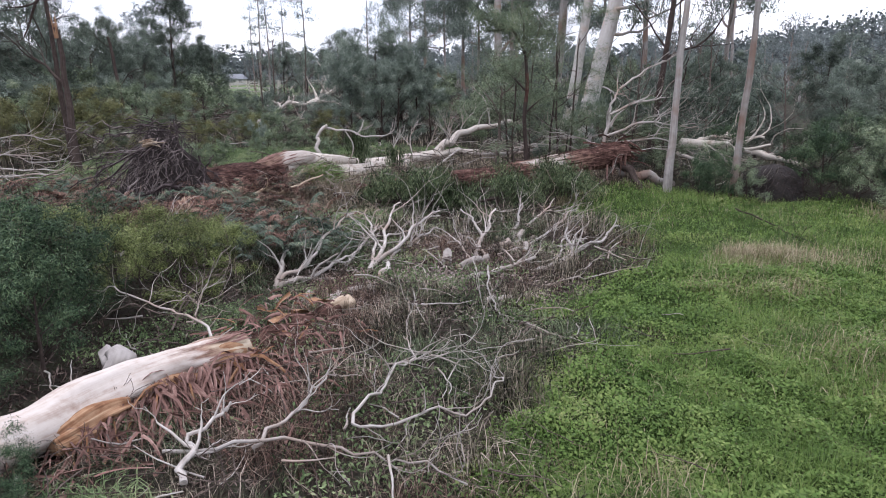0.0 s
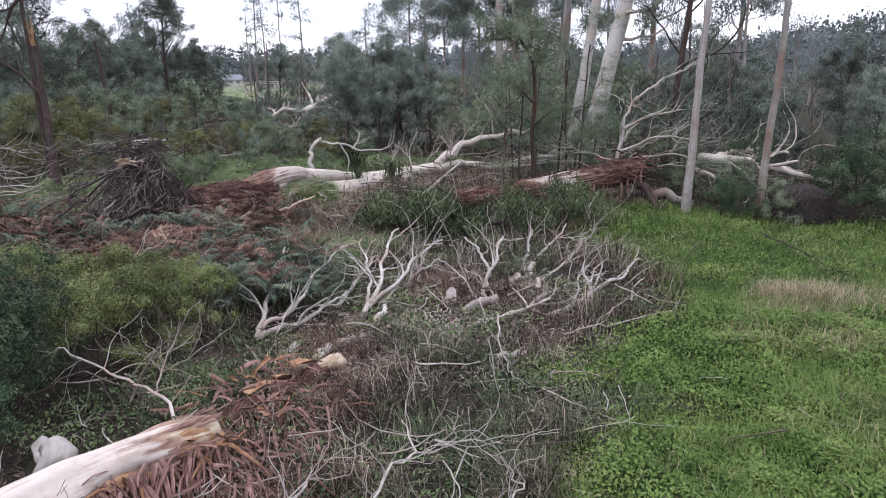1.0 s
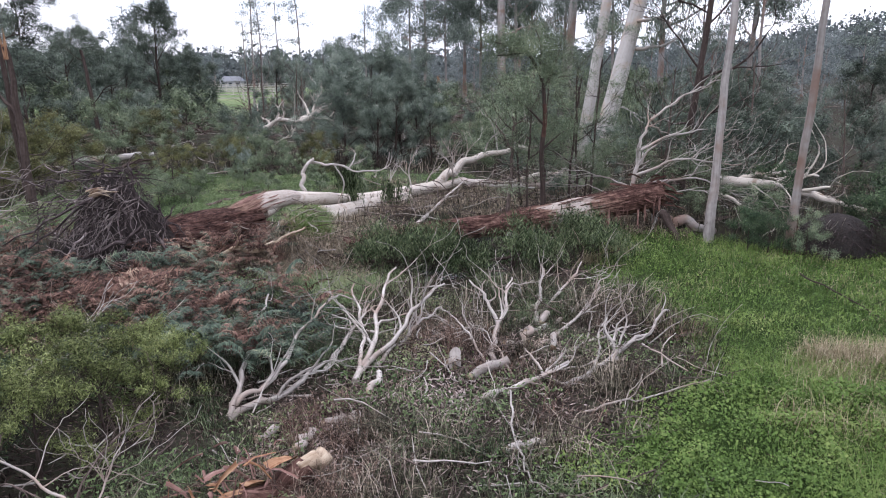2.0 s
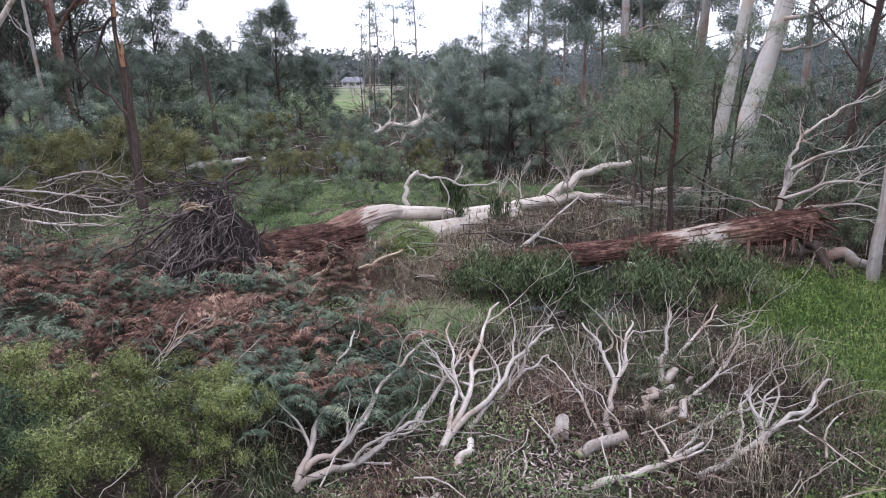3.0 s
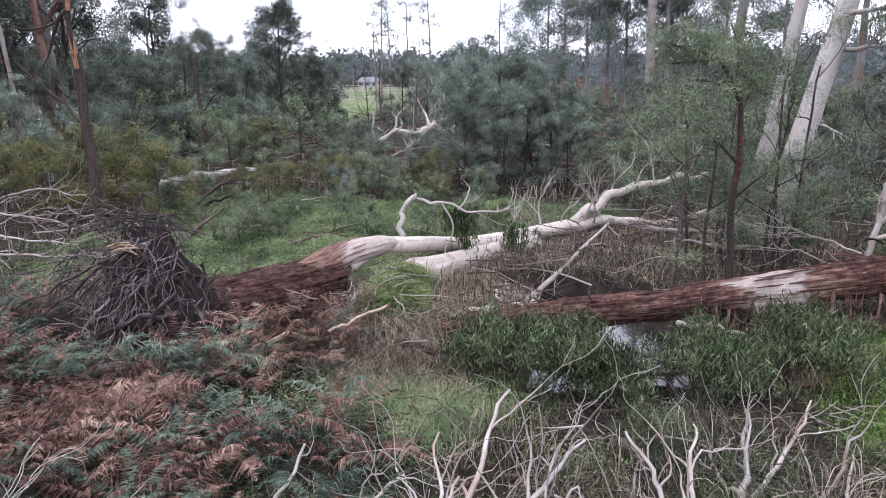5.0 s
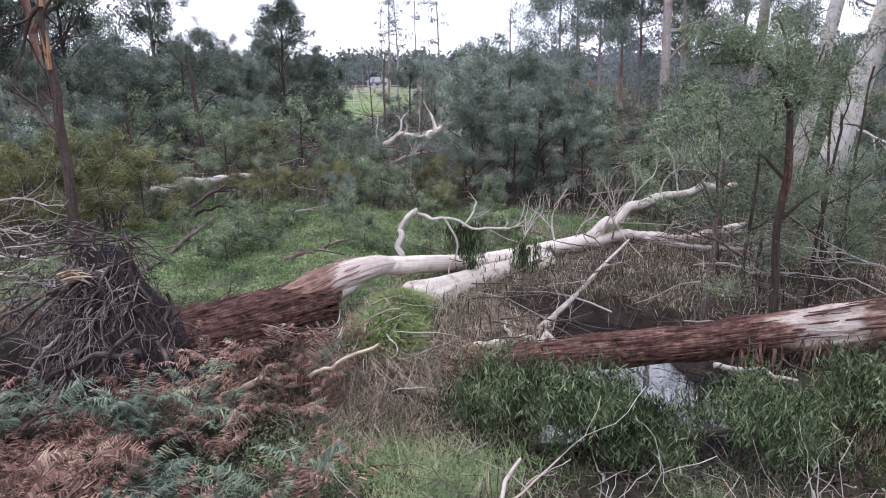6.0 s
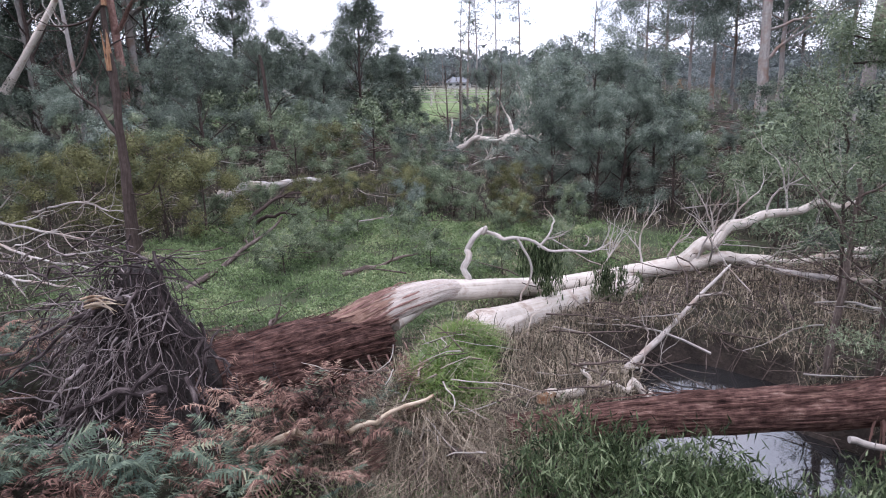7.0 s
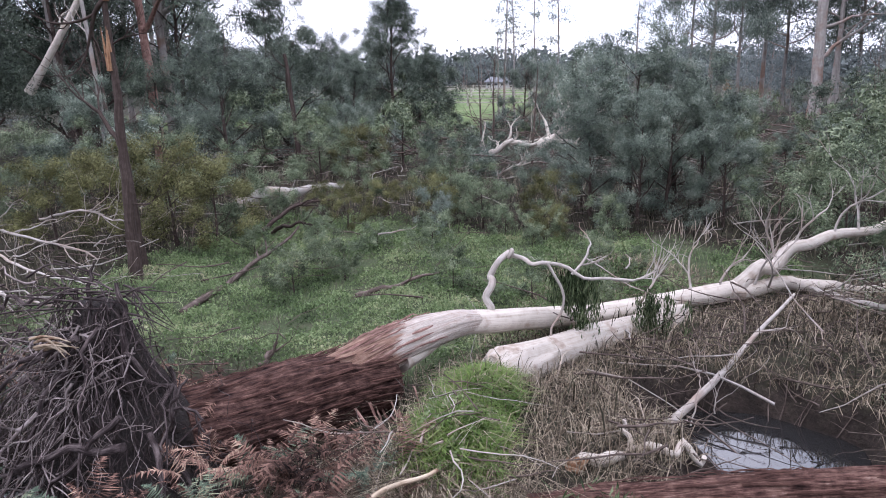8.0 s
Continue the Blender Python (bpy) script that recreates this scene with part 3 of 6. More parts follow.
# ---- big fallen trees ----
def bark_strip(rng, start, way, length, width, sag=0.6):
    """One shed ribbon of bark, curled and hanging."""
    b = Buf()
    n = 7
    p, d = np.array(start, float), unit(way)
    side = unit(np.cross(d, rng.normal(0, 1, 3)))
    rows = []
    for k in range(n):
        w = width * (1 - 0.5 * k / (n - 1))
        low = float(land(p[0], p[1])) + 0.02
        p[2] = max(p[2], low)
        curl = np.cross(d, side) * w * 0.35
        rows += [p - side * w * 0.5 + curl, p.copy(), p + side * w * 0.5 + curl]
        d = unit(d + rng.normal(0, 0.13, 3) + np.array((0, 0, -sag * 0.4)))
        side = unit(side - d * np.dot(side, d) + rng.normal(0, 0.1, 3))
        p = p + d * length / (n - 1)
    q = []
    for k in range(n - 1):
        for c in (0, 1):
            a = k * 3 + c
            q.append((a, a + 1, a + 4, a + 3))
    uv = [(c * width / 2, k * length / n) for k in range(n) for c in range(3)]
    return b.add(rows, q, uv)


def limb_buf(rng, points, r0, r1, sides=10, n=None, rough=0.12, ridges=0.0):
    pts = spline(points, n or max(8, 5 * len(points)))
    pts[1:-1] += spline(rng.normal(0, 0.7 * min(r0, 0.08), (2 * len(points) + 1, 3)), len(pts))[1:-1]
    return tube(Buf(), pts, np.linspace(r0, r1, len(pts)), sides, rough, ridges, seed=rng.uniform(0, 50))


def twig_part(rng, parent, p, d, length, r, depth=2, material=None, name="twig", **kw):
    out, b = [], Buf()
    grow(rng, p, d, length, r, depth, out, **kw)
    for pts, radii in out:
        tube(b, pts, radii, 6 if radii[0] > 0.015 else 4, cap=radii[0] > 0.012)
    return part(name, b, material or M_TWIG, parent)


def shag(rng, parent, pts, radii, count, material):
    """Loose flakes of stringy bark lying along a trunk."""
    for _ in range(count):
        k = int(rng.integers(1, len(pts) - 1))
        way = unit(pts[k + 1] - pts[k - 1])
        up = unit(np.cross(way, np.cross((0, 0, 1), way)))
        side = np.cross(way, up)
        a = rng.uniform(-1.9, 1.9)
        out = up * np.cos(a) + side * np.sin(a)
        rim = np.cross(way, out)
        length, w = rng.uniform(0.12, 0.5), rng.uniform(0.012, 0.045)
        n = 6
        rows, uv = [], []
        for i in range(n):
            f = i / (n - 1)
            c = pts[k] + way * length * (f - 0.5) + out * (radii[k] * 1.0 + 0.006 + rng.uniform(0, 0.03) * (0.3 + f))
            for sgn in (-1, 0, 1):
                rows.append(c + rim * sgn * w * 0.5 * (1 - 0.6 * abs(2 * f - 1)) + out * (0.008 if sgn == 0 else 0))
                uv.append((sgn * w, length * f))
        q = [(i * 3 + c, i * 3 + c + 1, i * 3 + c + 4, i * 3 + c + 3) for i in range(n - 1) for c in (0, 1)]
        part("bark_flake", Buf().add(rows, q, uv), material, parent)


def big_fallen_tree():
    rng = np.random.default_rng(11)
    tree = thing("fallen_tree", "large uprooted gum tree lying over, red fibrous bark and pale limbs", "fallen tree")
    pts = spline([(-5.32, 15.58, 1.15), (-4.9, 16.1, 1.18), (-4.36, 16.9, 1.21), (-3.95, 17.4, 1.20)], 150)
    rad = np.interp(np.linspace(0, 1, 150), [0, 0.4, 0.8, 0.96, 1], [0.50, 0.45, 0.41, 0.36, 0.27])
    part("trunk", tube(Buf(), pts, rad, 150, 0.14, 0.06, 15.0, 3.0), M_SLEEVE, tree, "thick red-brown fibrous bark round the trunk")
    shag(rng, tree, pts[:140], rad[:140], 190, M_RED)
    pts = spline([(-5.0, 16.0, 1.25), (-4.43, 16.85, 1.35), (-4.0, 17.5, 1.52), (-3.6, 18.25, 1.56), (-3.3, 18.8, 1.49)], 110)
    rad = np.interp(np.linspace(0, 1, 110), [0, 0.3, 0.6, 0.8, 1], [0.28, 0.27, 0.23, 0.18, 0.12])
    part("inner_trunk", tube(Buf(), pts, rad, 90, 0.10, 0.035, 12.0, 8.0), M_TRUNK, tree, "tan inner bark fading to smooth white")
    shag(rng, tree, pts[20:70], rad[20:70], 60, M_STRIP)
    pts = spline([(-3.95, 17.5, 1.40), (-3.6, 18.3, 1.53), (-3.07, 19.1, 1.42), (-2.2, 20.5, 1.14), (-1.15, 21.5, 1.14), (-0.2, 22.4, 1.15)], 60)
    part("limb", tube(Buf(), pts, np.interp(np.linspace(0, 1, 60), [0, 0.15, 0.5, 1], [0.20, 0.155, 0.145, 0.15]), 26, 0.10, 0.02, 4.0, 9.0), M_WHITE, tree, "smooth pale upper limb")
    pts = spline([(-2.98, 18.1, 1.08), (-2.7, 18.6, 1.08), (-2.36, 19.2, 1.06), (-1.0, 21.3, 0.98)], 50)
    part("limb", tube(Buf(), pts, np.interp(np.linspace(0, 1, 50), [0, 0.08, 0.3, 1], [0.24, 0.32, 0.29, 0.19]), 40, 0.16, 0.06, 5.0, 5.0), M_WHITE, tree, "thick pale lower limb, broken off")
    forks = [([(-0.2, 22.4, 1.15), (0.15, 22.6, 1.5), (0.81, 23.2, 1.85), (2.04, 24.0, 1.99), (2.9, 24.4, 2.05)], 0.14, 0.05),
             ([(-0.3, 22.3, 1.15), (0.59, 22.8, 1.17), (1.3, 23.2, 1.08), (2.06, 23.5, 1.02), (3.6, 23.9, 1.25)], 0.13, 0.05),
             ([(1.3, 23.1, 1.1), (1.8, 22.6, 0.95), (2.3, 21.8, 0.9)], 0.06, 0.03),
             ([(0.9, 22.9, 1.1), (1.6, 22.0, 1.2), (2.6, 21.2, 1.35), (3.8, 20.7, 1.5)], 0.06, 0.025),
             ([(-3.26, 18.9, 1.5), (-3.27, 18.95, 1.75), (-3.26, 19.05, 1.98), (-3.18, 19.15, 2.22), (-3.12, 19.2, 2.29), (-3.0, 19.2, 2.29), (-2.66, 19.2, 2.22), (-2.2, 19.3, 2.03), (-1.6, 19.4, 1.98)], 0.055, 0.016),
             ([(-2.6, 19.2, 2.2), (-2.38, 19.2, 1.75), (-2.5, 19.1, 1.3), (-2.45, 18.7, 0.85)], 0.02, 0.010)]
    for p, a, b in forks:
        part("branch", limb_buf(rng, p, a, b, 10), M_WHITE if a > 0.1 else M_TWIG, tree)
    for p, d, length in [((-0.5, 22.1, 1.2), (0.2, 0.1, 1), 0.9), ((0.6, 23.0, 1.75), (0.1, 0.2, 1), 0.8), ((1.2, 23.4, 1.9), (0.4, 0.1, 1), 1.1), ((2.0, 24.0, 2.0), (0.6, 0.1, 0.6), 1.2), ((2.1, 23.5, 1.05), (0.8, -0.1, 0.3), 1.1), ((0.9, 22.8, 1.15), (0.3, -0.6, -0.2), 0.9), ((-1.6, 21.0, 1.2), (0.2, -0.1, 1), 0.7), ((-2.3, 19.3, 2.05), (0.3, 0, 0.3), 0.5), ((-1.8, 19.4, 2.0), (1, 0, 0.1), 0.5), ((1.5, 22.3, 1.0), (0.9, -0.5, 0.1), 1.2), ((2.6, 21.3, 1.3), (1, -0.4, 0.2), 1.3), ((-0.9, 21.7, 1.25), (-0.1, 0, 1), 0.8), ((0.3, 22.7, 1.55), (-0.3, 0.1, 1), 0.7), ((1.6, 23.7, 1.95), (0.1, 0, 1), 1.0), ((2.4, 24.2, 2.02), (0.3, 0, 1), 0.9), ((0.2, 22.6, 1.15), (0.4, -0.5, 0.3), 0.9), ((1.7, 23.4, 1.08), (0.5, -0.4, 0.5), 0.9), ((2.8, 23.7, 1.12), (0.7, -0.3, 0.3), 1.0), ((0.0, 22.4, 1.2), (0.3, -0.3, 0.9), 0.9)]:
        twig_part(rng, tree, p, d, length, 0.022, 2, up=0.04)
    # hanging leaves
    for c, w, n, fall in (((-2.45, 19.4, 2.05), 0.13, 7, 0.45), ((-2.12, 19.5, 1.98), 0.15, 16, 0.85), ((-1.35, 20.2, 1.55), 0.16, 14, 0.72)):
        b = Buf()
        for t in np.array(c) + rng.normal(0, (w, 0.09, 0.06), (n, 3)):
            k = 46
            drop = rng.uniform(0, fall * rng.uniform(0.6, 1.0), k)
            cc = t + np.stack([rng.normal(0, 0.035, k), rng.normal(0, 0.035, k), -drop], 1)
            leaves(b, rng, cc, 2, 0.02, 0.12, 0.015, 2.8)
        part("foliage", b, M_WILLOW, tree, "drooping green leaves")
    for _ in range(26):
        f = rng.uniform(0, 1)
        p = np.array((-5.0, 16.0, 0.8)) * (1 - f) + np.array((-3.7, 17.4, 1.1)) * f + rng.normal(0, 0.12, 3) + np.array((0.25, -0.25, 0.1))
        part("bark_strip", bark_strip(rng, p, (0.6, -0.5, -0.2), rng.uniform(0.3, 0.9), rng.uniform(0.02, 0.05)), M_STRIP, tree)
    # root plate: a tent of soil with long roots fanning down and out from its ridge
    ax, zb, zt = np.array((-6.05, 15.45)), 0.5, 2.66

    def cone(th, h, k=1.0):
        """A place on the root mass: th round it, h from foot (0) to ridge (1)."""
        low = max(1 - h, 0.0)
        r = 0.34 + 1.18 * low**1.25
        r = r * (1 - 0.5 * low * np.exp(-(((th % (2 * np.pi)) - 3.75) / 0.5) ** 2))
        return np.array((ax[0] + k * 1.15 * r * np.cos(th), ax[1] + k * 0.62 * r * np.sin(th) - 0.12 * (1 - h), zb + (zt - zb) * h))

    rb, dome = Buf(), []
    nu, nv = 64, 30
    for a in range(nv):
        for c in range(nu):
            th, h = 2 * np.pi * c / nu, a / (nv - 1)
            n1 = 0.84 + 0.24 * float(vnoise(1.6 * np.cos(th), 1.6 * np.sin(th), h * 3.3)) + 0.14 * float(vnoise(7 * np.cos(th), 7 * np.sin(th), h * 9))
            dome.append(cone(th, h * 0.95, n1 * (1 - 0.5 * h**6 if a < nv - 1 else 0.05)))
    q = [(a * nu + c, a * nu + (c + 1) % nu, (a + 1) * nu + (c + 1) % nu, (a + 1) * nu + c) for a in range(nv - 1) for c in range(nu)]
    core = part("root_plate", rb.add(dome, q), M_SOIL, tree, "dark damp soil held in the torn roots")
    def face(x, z):
        """Depth of the front of the root mass at a place seen from the front."""
        h = np.clip((z - zb) / (zt - zb), 0, 1)
        r = 0.34 + 1.18 * (1 - h) ** 1.25
        return ax[1] - 0.12 * (1 - h) - 0.62 * r * np.sqrt(np.clip(1 - ((x - ax[0]) / (1.15 * r)) ** 2, 0, 1))

    for k in range(125):
        thick = k < 22
        a = radians(rng.uniform(170, 240) if k % 5 < 3 else rng.uniform(235, 322))
        d = np.array((np.cos(a), np.sin(a)))
        start = np.array((-5.75, 2.25)) + d * rng.uniform(0.0, 1.15) + rng.normal(0, 0.22, 2)
        start[1] = min(start[1], 2.66)
        reach = rng.uniform(0.6, 1.5) if thick else rng.uniform(0.25, 0.9)
        sag, lift, steps = rng.uniform(-0.05, 0.35), rng.uniform(0.0, 0.35) ** 1.5, 13
        s = np.linspace(0, 1, steps)
        wave = spline(rng.normal(0, 0.10, (8, 2)), steps) * (0.3 + 0.7 * s[:, None])
        xz = start + d * (s * reach)[:, None] + wave
        xz[:, 1] -= sag * s**2
        pts = np.stack([xz[:, 0], face(xz[:, 0], xz[:, 1]) - 0.02 - lift * s + spline(rng.normal(0, 0.05, (7, 1)), steps)[:, 0], xz[:, 1]], 1)
        r0 = rng.uniform(0.012, 0.026) if thick else rng.uniform(0.004, 0.010)
        b, out = Buf(), [(pts, np.linspace(r0, r0 * 0.3, steps))]
        for _ in range(rng.integers(3, 7) if thick else rng.integers(1, 4)):
            i = int(rng.integers(3, steps - 1))
            side = np.array((-d[1], 0.0, d[0])) * rng.choice([-0.7, 0.7]) + np.array((0, -0.2, -0.1))
            grow(rng, pts[i], unit(unit(pts[i + 1] - pts[i]) + side + rng.normal(0, 0.2, 3)), rng.uniform(0.2, 0.6), r0 * 0.5, 1, out, -0.05, 0.15, (1, 2), 0.6, 0.5, 6)
        for p, rr in out:
            p[:, 2] = np.maximum(p[:, 2], land(p[:, 0], p[:, 1]) + 0.02)
            tube(b, p, rr, 6 if rr[0] > 0.02 else 4, cap=False)
        part("root", b, M_ROOT if k % 2 else M_PALEROOT, core)
    for p, a in [([(-5.9, 15.0, 2.3), (-6.5, 14.85, 2.05), (-7.1, 14.8, 1.75), (-7.9, 14.9, 1.35)], 0.05), ([(-6.0, 14.95, 2.25), (-6.6, 14.85, 1.85), (-7.2, 14.8, 1.45), (-7.8, 14.8, 1.0)], 0.045), ([(-5.3, 14.8, 1.45), (-5.9, 14.6, 1.35), (-6.5, 14.55, 1.05), (-7.2, 14.5, 0.75)], 0.075), ([(-5.35, 14.85, 1.7), (-5.75, 14.6, 1.3), (-6.0, 14.5, 0.9), (-6.15, 14.45, 0.7)], 0.05), ([(-6.3, 15.5, 2.2), (-6.25, 15.5, 2.6), (-6.18, 15.55, 2.85)], 0.05), ([(-5.72, 15.3, 1.3), (-5.6, 15.2, 1.9), (-5.62, 15.25, 2.4), (-5.68, 15.3, 2.75)], 0.085), ([(-5.15, 15.2, 1.45), (-5.0, 15.1, 1.75), (-4.85, 15.15, 2.0)], 0.045), ([(-5.2, 15.0, 1.5), (-4.9, 14.75, 1.15), (-4.75, 14.6, 0.8)], 0.05), ([(-5.1, 15.1, 1.4), (-4.65, 14.9, 1.05), (-4.3, 14.85, 0.8)], 0.04)]:
        part("root", limb_buf(rng, p, a * 0.6, a * 0.2, 9, rough=0.2, ridges=0.05), M_ROOT, core)
    # fine rootlets
    fine = Buf()
    for _ in range(450):
        th = 1.5 * np.pi + rng.normal(0, 0.9)
        p = cone(th, rng.uniform(0.05, 1.0), rng.uniform(0.92, 1.1))
        way = unit(np.array((np.cos(th) * 0.5 + rng.normal(0, 0.35), -0.25 + rng.normal(0, 0.25), -0.7)))
        n = 5
        pts = [p]
        for _ in range(n):
            way = unit(way + rng.normal(0, 0.2, 3) + np.array((0, 0, -0.1)))
            pts.append(pts[-1] + way * rng.uniform(0.04, 0.11))
        pts = np.array(pts)
        pts[:, 2] = np.maximum(pts[:, 2], land(pts[:, 0], pts[:, 1]) + 0.01)
        tube(fine, pts, np.linspace(0.006, 0.003, n + 1), 3, cap=False)
    tagged(part("root_fibre", fine, M_ROOT, core), kind="stuff")
    # splintered pale root end
    for _ in range(7):
        p = np.array((-6.2, 14.85, 2.24)) + rng.normal(0, 0.03, 3)
        part("splinter", tube(Buf(), spline([p, p + np.array((0.2, -0.02, 0.06)), p + np.array((rng.uniform(0.3, 0.55), rng.normal(0, 0.04), rng.normal(0.02, 0.05)))], 6), [0.012, 0.015, 0.014, 0.010, 0.006, 0.002], 5), M_TAN, core, "pale splintered wood")
    # thin broken stems lying over the top
    for _ in range(40):
        p = np.array((-6.15 + rng.normal(0, 0.3), 15.4 + rng.normal(0, 0.2), 2.58 + rng.normal(0, 0.08)))
        d = np.array((rng.choice([-1, 1]) * rng.uniform(0.4, 1.0), rng.normal(0, 0.4), rng.normal(-0.1, 0.2)))
        part("root", tube(Buf(), spline([p, p + d * 0.35 + rng.normal(0, 0.04, 3), p + d * 0.75 + np.array((0, 0, -0.1))], 7), np.linspace(0.012, 0.004, 7), 4, cap=False), M_ROOT, core)


def red_fallen_log():
    rng = np.random.default_rng(23)
    log = thing("fallen_log", "long red-brown log with shaggy bark bridging a puddle", "log")
    pts = spline([(-1.9, 15.5, 1.12), (-0.6, 16.0, 1.20), (0.62, 16.45, 1.22), (1.86, 16.75, 1.36), (3.3, 16.95, 1.55), (4.45, 17.05, 1.78)], 130)
    part("trunk", tube(Buf(), pts, np.interp(np.linspace(0, 1, 130), [0, 0.2, 0.6, 0.9, 1], [0.15, 0.20, 0.225, 0.27, 0.21]), 96, 0.14, 0.05, 13.0, 2.0), M_LOG, log, "shaggy red bark with a bare pale patch")
    shag(rng, log, pts, np.interp(np.linspace(0, 1, 130), [0, 0.2, 0.6, 0.9, 1], [0.15, 0.20, 0.225, 0.27, 0.21]), 190, M_RED)
    for _ in range(60):
        f = rng.uniform(0.55, 1)
        k = int(f * 129)
        p = pts[k] + np.array((rng.normal(0, 0.05), -0.22, rng.uniform(-0.22, 0.05)))
        part("bark_strip", bark_strip(rng, p, (rng.normal(0, 0.4), -0.2, -1), rng.uniform(0.2, 0.6), rng.uniform(0.015, 0.05), 0.9), M_STRIP, log)
    for _ in range(50):
        f = rng.uniform(0.86, 1)
        k = int(f * 129)
        p = pts[k] + rng.normal(0, 0.14, 3) + np.array((0, 0, 0.1))
        part("bark_strip", bark_strip(rng, p, (1, rng.normal(-0.1, 0.4), rng.uniform(-0.3, 0.4)), rng.uniform(0.25, 0.6), rng.uniform(0.03, 0.08), 0.2), M_RED, log)
    part("branch", limb_buf(rng, [(1.2, 16.15, 1.15), (1.7, 16.05, 1.12), (2.05, 15.95, 1.10)], 0.035, 0.02, 8), M_TWIG, log, "pale snapped side branch")
    part("branch", limb_buf(rng, [(4.2, 17.0, 1.6), (4.45, 16.6, 1.2), (4.6, 16.3, 0.9)], 0.10, 0.06, 10, rough=0.25, ridges=0.1), M_BROWN, log, "dark broken prop under the log")
    part("branch", limb_buf(rng, [(4.3, 17.1, 1.25), (4.9, 17.0, 1.18), (5.5, 16.8, 0.98)], 0.13, 0.09, 10, rough=0.2, ridges=0.05), M_GREYGUM, log, "grey broken limb under the log")
    # stub with the pale branch over the puddle
    st = thing("broken_branch", "pale broken branch with an orange torn end", "branch")
    part("limb", limb_buf(rng, [(-1.68, 16.6, 0.98), (-1.5, 16.8, 1.0), (-1.25, 17.1, 0.94), (-0.85, 17.3, 0.93), (-0.6, 17.35, 0.86)], 0.065, 0.03, 10, rough=0.3), M_WHITE, st)
    part("limb", limb_buf(rng, [(-1.25, 17.1, 0.94), (-1.33, 17.2, 1.06), (-1.36, 17.25, 1.18)], 0.03, 0.018, 8, rough=0.2), M_WHITE, st)
    part("torn_end", limb_buf(rng, [(-1.76, 16.52, 0.92), (-1.68, 16.62, 0.98)], 0.045, 0.068, 10, 5, rough=0.4, ridges=0.25), M_ORANGE, st)


def near_fallen_log():
    rng = np.random.default_rng(31)
    log = thing("fallen_log", "smooth white gum log with torn orange bark and hanging strips", "log")
    pts = spline([(-4.9, 3.6, 0.80), (-3.45, 4.85, 0.90), (-2.95, 5.75, 0.93), (-2.5, 6.3, 0.93), (-2.02, 6.8, 0.92)], 90)
    rad = np.interp(np.linspace(0, 1, 90), [0, 0.5, 0.86, 0.94, 1], [0.22, 0.20, 0.19, 0.18, 0.13]) + 0.012 * vnoise(np.linspace(0, 14, 90), np.zeros(90), 3.0)
    part("trunk", tube(Buf(), pts, rad, 60, 0.16, 0.03, 4.0, 1.0), M_NEARLOG, log, "smooth cream-white bark, tan and cracked at the broken end")
    for f0, f1, off, r0 in ((0.34, 0.56, (0.12, -0.17, -0.10), 0.15), (0.60, 0.80, (0.10, -0.13, -0.12), 0.13), (0.85, 0.99, (0.06, -0.08, 0.0), 0.13)):
        q = pts[int(f0 * 89) : int(f1 * 89)] + np.array(off)
        part("torn_bark", tube(Buf(), q, r0 * np.sin(np.linspace(0.4, np.pi - 0.4, len(q))) ** 0.6, 44, 0.35, 0.30, 7.0, 4.0), M_ORANGE, log, "torn orange-brown inner bark")
    part("branch_stub", limb_buf(rng, [(-2.95, 6.0, 0.95), (-3.02, 6.12, 1.02), (-3.08, 6.22, 1.10)], 0.10, 0.085, 22, 9, rough=0.5, ridges=0.16), M_GREYGUM, log, "short sawn side limb")
    # plates of bark still clinging along the lower side and the end
    shag(rng, log, pts[76:], rad[76:], 22, M_STRIP)
    # fans of bark ribbons torn loose from a few places
    for f, n in ((0.40, 36), (0.46, 30), (0.52, 40), (0.58, 44), (0.66, 60), (0.72, 60), (0.80, 40), (0.90, 34), (0.97, 46)):
        c = pts[int(f * 89)] + np.array((0.13, -0.20, -0.02 if f > 0.6 else -0.10))
        for k in range(n):
            p = c + rng.normal(0, (0.07, 0.07, 0.04), 3)
            way = (rng.normal(0.35, 0.42), rng.normal(-0.85, 0.35), rng.uniform(-0.5, 0.45))
            part("bark_strip", bark_strip(rng, p, way, rng.uniform(0.25, 0.62), rng.uniform(0.014, 0.045), 0.7), M_ORANGE if k % 9 == 0 else M_STRIP, log)
    butt = thing("log_piece", "short sawn log end half buried in red shed bark", "log")
    part("trunk", limb_buf(rng, [(-2.0, 7.2, 0.74), (-1.6, 7.8, 0.80), (-1.32, 8.2, 0.88)], 0.14, 0.11, 18, rough=0.25, ridges=0.08), M_RED, butt)
    part("sawn_end", limb_buf(rng, [(-1.36, 8.1, 0.90), (-1.14, 8.33, 0.93)], 0.075, 0.08, 16, 5, rough=0.3), M_TAN, butt)
    for x, y, z in ((-1.95, 7.45, 0.98), (-1.75, 7.75, 1.0), (-1.55, 7.95, 1.0)):
        part("bark_plate", bark_strip(rng, (x, y, z), (0.5, 0.7, 0.1), 0.4, 0.14, 0.2), M_ORANGE, butt, "broken plate of orange bark")
    for k in range(110):
        p = np.array((-1.85, 7.5, 0.98)) + rng.normal(0, (0.30, 0.36, 0.09), 3)
        part("bark_strip", bark_strip(rng, p, (rng.normal(0, 1), rng.normal(0, 1), 0.2), rng.uniform(0.12, 0.42), rng.uniform(0.012, 0.05), 0.35), M_STRIP if k % 5 else M_ORANGE, butt)


